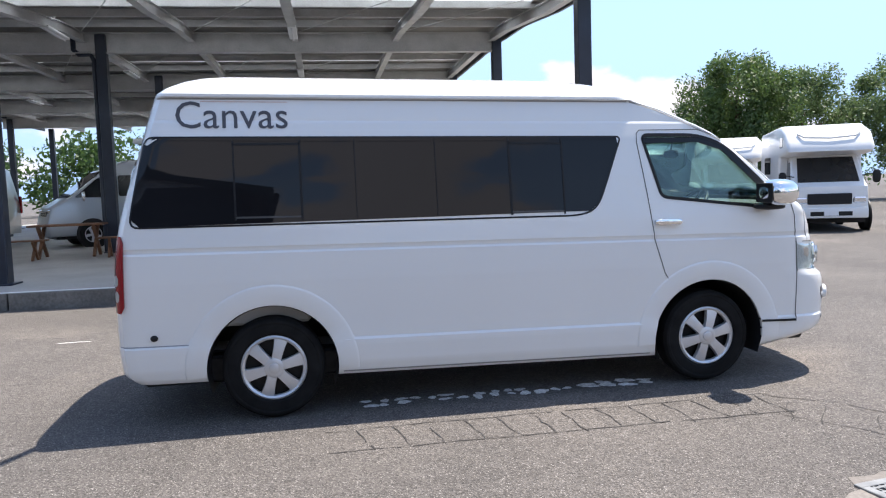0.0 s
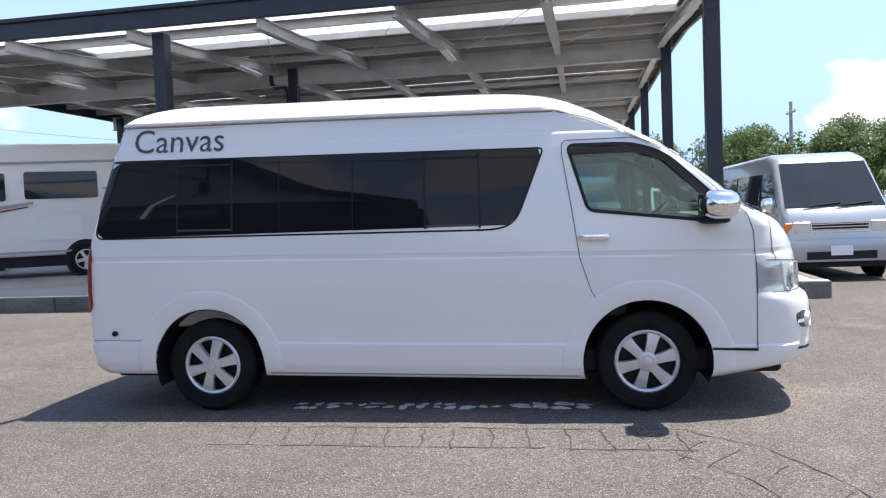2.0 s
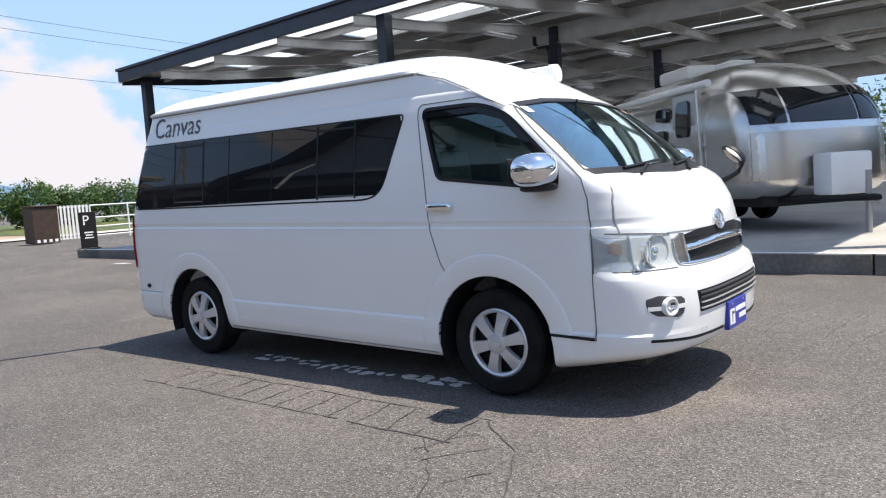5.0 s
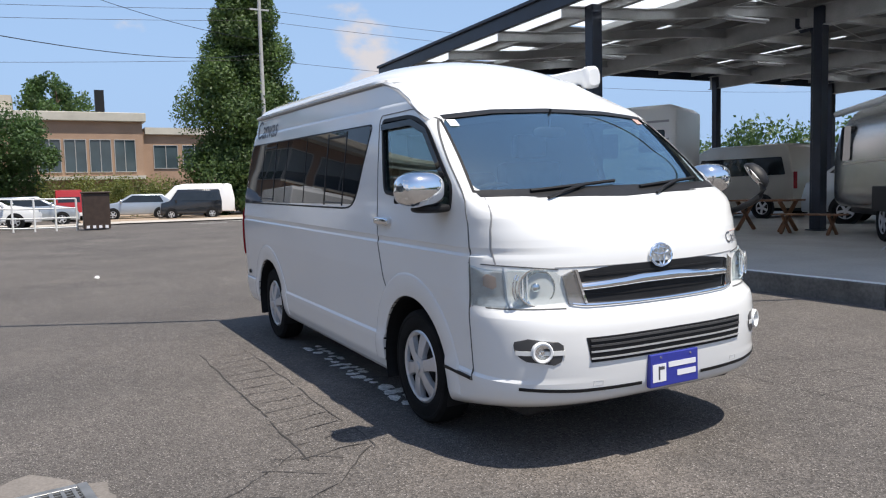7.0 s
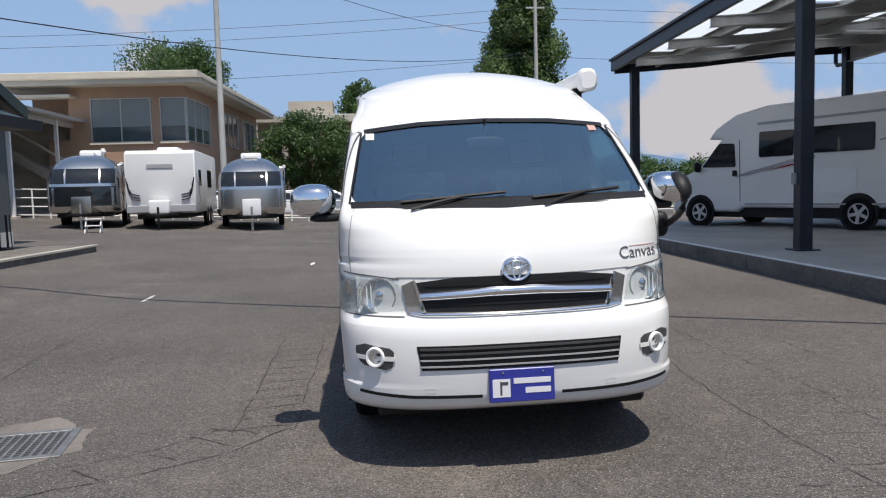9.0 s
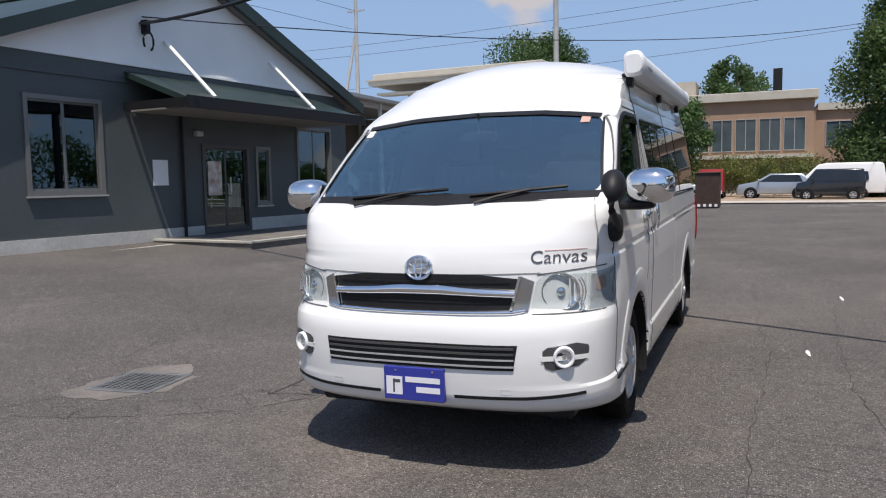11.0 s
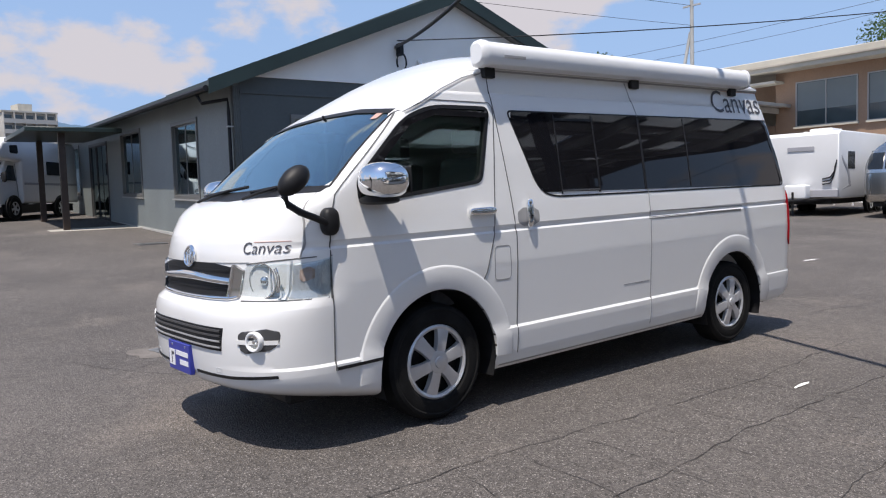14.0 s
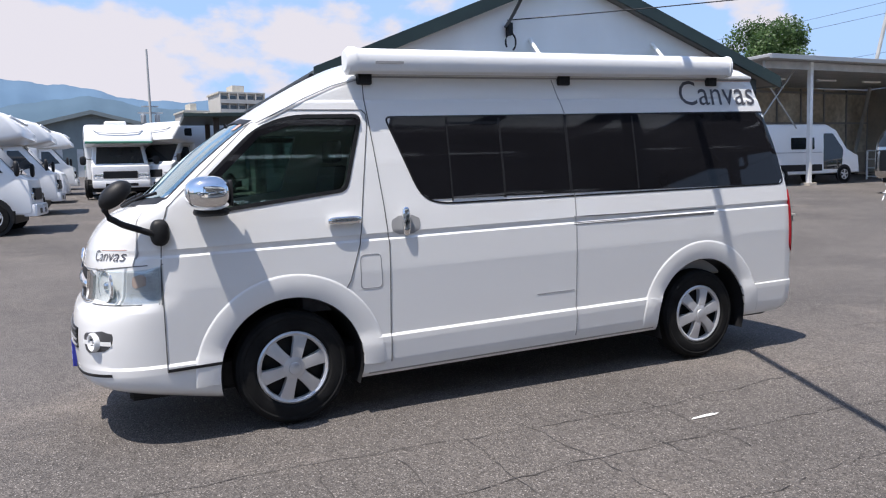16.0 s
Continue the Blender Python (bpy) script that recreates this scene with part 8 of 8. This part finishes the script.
for x, y, hd in ((6.05, -26.3, 177), (5.9, -37.4, 182)):
    vehicle("white_camper_van", "white high-roof camper van in the parked row", "van", put(x, y, hd), HIGHPROF, 1.88, PALEPAINT,
            panes=[([(1.0, 1.25), (0.75, 1.85), (0.1, 1.85), (0.1, 1.25)], (1, -1)), ([(-0.1, 1.25), (-0.1, 1.85), (-2.0, 1.85), (-2.0, 1.25)], (1, -1))],
            screens=[((2.1, 1.29), (1.2, 1.98), 0.80, 0.70)], wheels=(1.55, -1.45), r=0.33, bumper=(2.6, 0.9, 0.3, 0.62, PALEPAINT), mirrors=(1.85, 1.3, DARKPLASTIC), group="campers to the south")

WAREHOUSE = shader("grey_green_sheet_wall", (0.17, 0.20, 0.20), 0.6, vary=0.1, scale=0.4, fine=0.06, fine_scale=3)
WAREROOF = shader("pale_sheet_roof", (0.34, 0.36, 0.36), 0.5, vary=0.1, scale=0.4)
FLATS = shader("pale_flats_wall", (0.46, 0.44, 0.40), 0.85, vary=0.08, scale=0.1)


def warehouse():
    w = thing("warehouse", Matrix.Translation((2.4, -60.0, 2.0)), "long grey-green warehouse with a low gable", "building")
    part("wall", gable_prism(bmesh.new(), [(-6.7, -0.6), (6.7, -0.6), (6.7, 3.35), (0, 5.05), (-6.7, 3.35)], -30, 0), WAREHOUSE, w)
    for s in (1, -1):
        part("roof_slope", gable_prism(bmesh.new(), [(0, 5.06), (s * 7.1, 3.28), (s * 7.1, 3.44), (0, 5.24)], -30.4, 0.5), WAREROOF, w)
        part("barge_board", gable_prism(bmesh.new(), [(0, 4.95), (s * 7.12, 3.15), (s * 7.12, 3.46), (0, 5.26)], 0.51, 0.6), WAREHOUSE, w)
    part("wall", boxes((7.2, -26, -0.6, 30, -2, 3.4)), WAREHOUSE, w)
    part("roof_slope", gable_prism(bmesh.new(), [(7.0, 3.45), (30.4, 3.45), (30.4, 4.0), (7.0, 4.0)], -26, -1.7), WAREROOF, w)
    for k in range(5):
        part("ventilator", lathe(bmesh.new(), [(0.28, 0), (0.28, 0.28), (0.42, 0.36), (0.30, 0.62), (0, 0.68)], 12, Matrix.Translation((7.9 + 1.5 * k, -2.6, 3.98))), GALV, w)
    for k in range(3):
        part("shutter", boxes((-4.6 + 3.4 * k, -0.05, -0.2, -2.2 + 3.4 * k, 0.04, 2.3)), GALV, w)
    return w


warehouse()
utility_pole(-1.7, -57.0, 9.6, "thin dark pole with arms before the warehouse", False, 0.0, 2.0, 0.12)
arm_pole = thing("pole_arms", Matrix.Translation((-1.7, -57.0, 2.0)), "cross arms and transformers on a dark pole", "pole")
part("cross_arm", boxes((-0.9, -0.16, 4.8, 0.9, -0.12, 4.92), (-0.6, -0.16, 5.3, 0.6, -0.12, 5.4)), GALV, arm_pole)
for x in (-0.5, 0.5):
    part("transformer", lathe(bmesh.new(), [(0.18, 4.1), (0.2, 4.2), (0.2, 4.7), (0.1, 4.8), (0, 4.8)], 12, Matrix.Translation((x, -0.3, 0))), GALV, arm_pole)


def flats(x, y, w, d, floors, turn, words, bays):
    b = thing("apartment_block", Matrix.Translation((x, y, 2.0)) @ Matrix.Rotation(radians(turn), 4, "Z"), words, "building")
    h = floors * 2.95
    part("wall", boxes((-w / 2, -d, -1, w / 2, 0, h)), FLATS, b)
    part("roof", boxes((-w / 2 - 0.4, -d - 0.4, h, w / 2 + 0.4, 0.8, h + 0.5), (-w * 0.15, -d * 0.8, h + 0.5, w * 0.12, -d * 0.3, h + 3.0)), ROOFEDGE, b)
    for f in range(floors):
        z = f * 2.95
        bal = part("balcony", boxes((-w / 2, 0.0, z - 0.1, w / 2, 1.4, z + 0.1), (-w / 2, 1.3, z + 0.1, w / 2, 1.4, z + 1.1)), FLATS, b)
        for k in range(bays):
            u = -w / 2 + w * (k + 0.5) / bays
            part("window", boxes((u - w / bays * 0.36, -0.05, z + 0.25, u + w / bays * 0.36, 0.03, z + 2.3)), FARGLASS, b)
        for k in range(bays + 1):
            u = -w / 2 + w * k / bays
            part("party_wall", boxes((u - 0.1, 0.0, z + 0.1, u + 0.1, 1.35, z + 2.85)), FLATS, bal)
    return b


flats(-41.0, -238.0, 14.0, 12.0, 9, 8, "pale nine-storey apartment block far behind the office", 5)
flats(-27.0, -236.0, 7.0, 12.0, 7, 8, "lower wing of a pale apartment block", 3)
for x, y, w, d, h in ((-18, -150, 10, 8, 5.0), (-32, -160, 12, 8, 6.0), (-4, -170, 14, 9, 5.5), (24, -140, 16, 9, 5)):
    hs = thing("far_house", Matrix.Translation((x, y, 2.1)), "low pale house among far roofs", "house", "far houses")
    part("wall", boxes((-w / 2, -d, -0.5, w / 2, 0, h)), FLATS, hs)
    part("roof", gable_prism(bmesh.new(), [(-w / 2 - 0.6, h), (w / 2 + 0.6, h), (w / 2 - 1.5, h + 1.9), (-w / 2 + 1.5, h + 1.9)], -d - 0.5, 0.5), SOFFIT, hs)
    for k in range(3):
        part("window", boxes((-w / 3 + k * w / 3 - 0.8, 0.0, h - 2.2, -w / 3 + k * w / 3 + 0.8, 0.05, h - 0.9)), FARGLASS, hs)


def ridge(name, dist, rows, mat, seed, label):
    """A mountain range with depth: crest heights in degrees by bearing."""
    bm = bmesh.new()
    rng = random.Random(seed)
    ph = [rng.random() * 6.28 for _ in range(5)]
    lines = []
    n = 260
    a0, a1 = rows[0][0], rows[-1][0]
    for k in range(n + 1):
        a = a0 + (a1 - a0) * k / n
        e = smooth_table(rows, a)
        e *= 1 + 0.012 * math.sin(a * 1.1 + ph[1]) + 0.008 * math.sin(a * 2.9 + ph[2]) + 0.003 * math.sin(a * 9 + ph[3])
        h = dist * math.tan(radians(e))
        c, s = math.cos(radians(a)), math.sin(radians(a))
        col = []
        for f, g in ((0.80, -0.02), (0.84, 0.25), (0.90, 0.62), (0.95, 0.85), (1.0, 1.0), (1.06, 0.7), (1.15, -0.02)):
            wob = 1 + 0.16 * math.sin(a * 1.3 + 14 * f + ph[4]) * (1 - abs(g)) + 0.06 * math.sin(a * 4.7 - 31 * f + ph[0]) * (1 - abs(g)) if g > 0 else 1
            col.append(bm.verts.new((dist * f * c, dist * f * s, h * g * wob * (f if g < 1 else 1))))
        lines.append(col)
    for p, q in zip(lines, lines[1:]):
        for i in range(len(p) - 1):
            bm.faces.new((p[i], p[i + 1], q[i + 1], q[i]))
    bmesh.ops.recalc_face_normals(bm, faces=bm.faces)
    return finish(name, bm, mat, None, label, 60, "structure", "mountain")


# distance haze is put into these base colours, bluer for the far range
MOUNTFAR = shader("mountain_haze_tint", (0.085, 0.150, 0.225), 0.95, vary=0.08, scale=0.006)
MOUNTNEAR = shader("hill_haze_tint", (0.062, 0.108, 0.150), 0.95, vary=0.12, scale=0.008)
ridge("mountain_range_far", 1330, [(-130, 3.2), (-112, 4.8), (-104, 5.6), (-99, 6.15), (-96.2, 5.72), (-93, 5.98), (-89.4, 6.66), (-86, 7.05), (-78, 7.3), (-65, 5.4), (-45, 3.0)], MOUNTFAR, 2, "mountain range on the horizon, haze in its colour")
ridge("mountain_range_near", 980, [(-130, 2.0), (-104, 4.2), (-98, 5.0), (-93, 5.6), (-89.4, 6.1), (-86.5, 5.7), (-84.8, 5.3), (-78, 4.5), (-60, 2.0)], MOUNTNEAR, 7, "wooded hills before the range, haze in their colour")
ridge("mountain_range_west", 1300, [(148, 0.8), (156, 1.6), (161, 2.4), (165, 1.9), (172, 1.2), (182, 0.9)], MOUNTFAR, 5, "low hills far to the west, haze in their colour")

# trees behind the campers, north-east
tree("broadleaf_tree", 23.0, 33.0, 0.0, 8.0, 3.2, 31, "round", LEAF_DARK, 420, 0.09, "big dark round tree behind the campers", 80, 0.25)
for k, (x, y, h, r) in enumerate(((28.5, 35.0, 7.6, 3.4), (33.0, 31.5, 7.8, 3.4), (38.0, 27.0, 7.2, 3.4), (18.0, 41.0, 5.6, 2.8), (12.5, 43.5, 5.6, 3.0), (6.5, 45.0, 5.3, 2.8), (44.0, 22.0, 7.6, 3.6))):
    tree("broadleaf_tree", x, y, 0.0, h, r, 40 + k, "round", LEAF_PALE, 520, 0.085, "light green tree in a row behind the yard", 60, 0.18)
utility_pole(16.0, 46.0, 7.6, "far grey pole behind the trees", True)
tree("broadleaf_tree", -42.0, -35.0, 1.2, 10.4, 3.4, 51, "round", LEAF, 520, 0.10, "leafy tree rising behind the shed", 70, 0.25)
hedge("far_woods", -80.0, 62.0, 70.0, 75.0, 0.0, 7.0, 6.0, 61, LEAF, "far line of mixed trees beyond the yard", 200, 230, 0.24)
hedge("far_woods", 72.0, 60.0, 60.0, -70.0, 0.5, 7.0, 6.0, 62, LEAF, "far line of mixed trees east of the yard", 160, 200, 0.26)

# ---- marks in the yard: drain grates, cracks, worn paint ----
GRATE = shader("galvanised_grate", (0.24, 0.24, 0.235), 0.5, 0.6, vary=0.2, scale=9)
PITDARK = shader("drain_pit", (0.012, 0.012, 0.012), 0.9)
DRAINRIM = shader("dusty_concrete_rim", (0.165, 0.148, 0.132), 0.9, vary=0.2, scale=3, fine=0.15, fine_scale=60)


def drain(x, y, w, d, turn, words, bars=9):
    z = height(x, y) + 0.004
    g = thing("drain_grate", Matrix.Translation((x, y, z)) @ Matrix.Rotation(radians(turn), 4, "Z"), words, "drain", "drain grates")
    part("pit", boxes((-w / 2, -d / 2, 0.0, w / 2, d / 2, 0.004)), PITDARK, g)
    part("rim", boxes((-w / 2 - 0.05, -d / 2 - 0.05, -0.02, w / 2 + 0.05, -d / 2, 0.014), (-w / 2 - 0.05, d / 2, -0.02, w / 2 + 0.05, d / 2 + 0.05, 0.014),
                      (-w / 2 - 0.05, -d / 2, -0.02, -w / 2, d / 2, 0.014), (w / 2, -d / 2, -0.02, w / 2 + 0.05, d / 2, 0.014), bevel=0.003), GRATE, g)
    for k in range(bars):
        yy = -d / 2 + d * (k + 0.5) / bars
        part("bar", boxes((-w / 2, yy - 0.009, 0.0, w / 2, yy + 0.009, 0.013)), GRATE, g)
    for k in range(12):
        xx = -w / 2 + w * (k + 0.5) / 12
        part("cross_bar", boxes((xx - 0.004, -d / 2, 0.0, xx + 0.004, d / 2, 0.011)), GRATE, g)
    return g


drain(1.64, -2.90, 0.46, 0.46, 8, "square galvanised drain grate sunk in the asphalt")
drain(-1.5, -13.8, 0.55, 0.42, 3, "rusty drain grate before the office")


def blotch(name, x, y, rx, ry, mat, label, seed, lift=0.004, turn=0.0, cat="patch"):
    """A worn patch with an uneven outline lying on the ground."""
    rng = random.Random(seed)
    bm = bmesh.new()
    n = 40
    ph = [rng.random() * 6.28 for _ in range(4)]
    c, s = math.cos(turn), math.sin(turn)
    rings = []
    for f in (0.33, 0.66, 1.0):
        ring = []
        for k in range(n):
            a = k * math.tau / n
            q = f * (1 + 0.16 * math.sin(2 * a + ph[0]) + 0.11 * math.sin(3 * a + ph[1]) + 0.08 * math.sin(7 * a + ph[2]) + 0.05 * math.sin(13 * a + ph[3]))
            u, v = rx * q * math.cos(a), ry * q * math.sin(a)
            px, py = x + c * u - s * v, y + s * u + c * v
            ring.append(bm.verts.new((px, py, height(px, py) + lift)))
        rings.append(ring)
    ctr = bm.verts.new((x, y, height(x, y) + lift))
    for k in range(n):
        bm.faces.new((ctr, rings[0][k], rings[0][(k + 1) % n]))
        for r, t in zip(rings, rings[1:]):
            bm.faces.new((r[k], t[k], t[(k + 1) % n], r[(k + 1) % n]))
    return finish(name, bm, mat, None, label, 40, "structure", cat)


def ribbon(bm, pts, w, seed, lift=0.004, jag=0.018):
    """A ragged crack along points."""
    rng = random.Random(seed)
    out = []
    for (x0, y0), (x1, y1) in zip(pts, pts[1:]):
        L = math.hypot(x1 - x0, y1 - y0)
        n = max(2, int(L / 0.07))
        for k in range(n):
            out.append((x0 + (x1 - x0) * k / n, y0 + (y1 - y0) * k / n))
    out.append(pts[-1])
    d = Vector((pts[-1][0] - pts[0][0], pts[-1][1] - pts[0][1])).normalized()
    nx, ny = -d.y, d.x
    prev, drift = None, 0.0
    for x, y in out:
        drift = drift * 0.85 + rng.uniform(-jag, jag)
        ww = w * rng.uniform(0.35, 1.2)
        a, b = (x + nx * (drift - ww / 2), y + ny * (drift - ww / 2)), (x + nx * (drift + ww / 2), y + ny * (drift + ww / 2))
        cur = [bm.verts.new((p[0], p[1], height(*p) + lift)) for p in (a, b)]
        if prev and rng.random() > 0.05:
            bm.faces.new((prev[0], cur[0], cur[1], prev[1]))
        prev = cur
    return bm


def crack_net():
    bm = bmesh.new()
    rng = random.Random(4)
    # worn ladder of small squares beside the van, curving off at its front end
    for k in range(13):
        x = -1.05 + 0.225 * k + rng.uniform(-0.02, 0.02)
        ribbon(bm, [(x, -1.27), (x + 0.05, -1.63 + rng.uniform(-0.03, 0.03))], 0.010, 10 + k)
    for j, y in enumerate((-1.26, -1.64)):
        ribbon(bm, [(-1.25, y), (0.3, y + 0.01), (1.75, y + 0.03)], 0.010, 40 + j, 0.004, 0.008)
    for k in range(5):
        a = 0.25 + 0.22 * k
        ribbon(bm, [(1.6 + 0.85 * a, -1.40 - 0.95 * a * a), (1.42 + 0.78 * a, -1.72 - 0.80 * a * a)], 0.008, 30 + k)
    ribbon(bm, [(1.75, -1.26), (2.1, -1.60), (2.45, -2.3), (2.65, -3.0)], 0.009, 51)
    ribbon(bm, [(1.55, -1.64), (1.9, -2.0), (2.15, -2.6)], 0.008, 52)
    ribbon(bm, [(-4.5, -3.6), (-2.1, -3.8), (0.3, -3.75), (1.2, -3.6)], 0.0059, 53)
    ribbon(bm, [(2.05, -3.1), (3.4, -3.5), (5.5, -3.6)], 0.0065, 54)
    ribbon(bm, [(3.3, 1.55), (1.7, 1.50), (-0.4, 1.62), (-2.4, 1.52)], 0.0065, 55)
    ribbon(bm, [(3.2, 2.05), (1.5, 2.2), (-0.5, 2.1), (-3.2, 2.3)], 0.0065, 56)
    ribbon(bm, [(2.7, 2.75), (1.2, 2.85), (-0.8, 2.75), (-2.8, 2.9)], 0.0059, 57)
    for k in range(9):
        x = 2.9 - 0.42 * k
        ribbon(bm, [(x, 1.5 + rng.uniform(-0.05, 0.1)), (x + rng.uniform(-0.1, 0.1), 2.15 + rng.uniform(-0.2, 0.7))], 0.0052, 60 + k)
    ribbon(bm, [(3.1, 1.2), (3.25, 1.9), (3.9, 2.6), (4.1, 3.4)], 0.0065, 71)
    ribbon(bm, [(4.1, -1.4), (4.3, 0.2), (4.0, 1.3)], 0.0039, 72)
    ribbon(bm, [(-6.5, -5.2), (-3.0, -5.0), (1.0, -5.1), (4.6, -4.9)], 0.0052, 73)
    ribbon(bm, [(-9, 1.4), (-6, 1.1), (-3.5, 0.6)], 0.0078, 74)
    ribbon(bm, [(2.5, -8.0), (0.0, -7.7), (-4.0, -7.9)], 0.0078, 75)
    return finish("asphalt_cracks", bm, CRACK, None, "fine dark cracks and cut joints in the asphalt", None, "stuff", "crack")


def paint_marks():
    rng = random.Random(9)
    rows = [(-3.7, 2.4, 0.30, 0.035), (-0.6, 1.9, 0.22, 0.030), (-4.4, -3.9, 0.6, 0.04),
            (-1.6, 5.6, 0.9, 0.10), (-9.0, -2.0, 0.5, 0.08), (-13.0, 4.6, 0.7, 0.10)]
    x = -0.98
    while x < 1.15:
        L = rng.uniform(0.05, 0.15)
        for y in (-0.68, -0.76):
            if rng.random() < 0.8:
                rows.append((x + L / 2 + rng.uniform(-0.02, 0.02), y + rng.uniform(-0.02, 0.02), L, rng.uniform(0.05, 0.11)))
        x += L + rng.uniform(0.01, 0.05)
    for k, (x, y, L, w) in enumerate(rows):
        blotch("worn_paint_mark", x, y, L / 2, w / 2, ROADPAINT, "worn remnant of white road paint on asphalt", 100 + k, 0.006, rng.uniform(-0.1, 0.1), "marking")


blotch("drain_surround", 1.64, -2.92, 0.46, 0.42, DRAINRIM, "pale dusty concrete round the drain grate", 71, 0.0035, 0.15)
crack_net()
paint_marks()
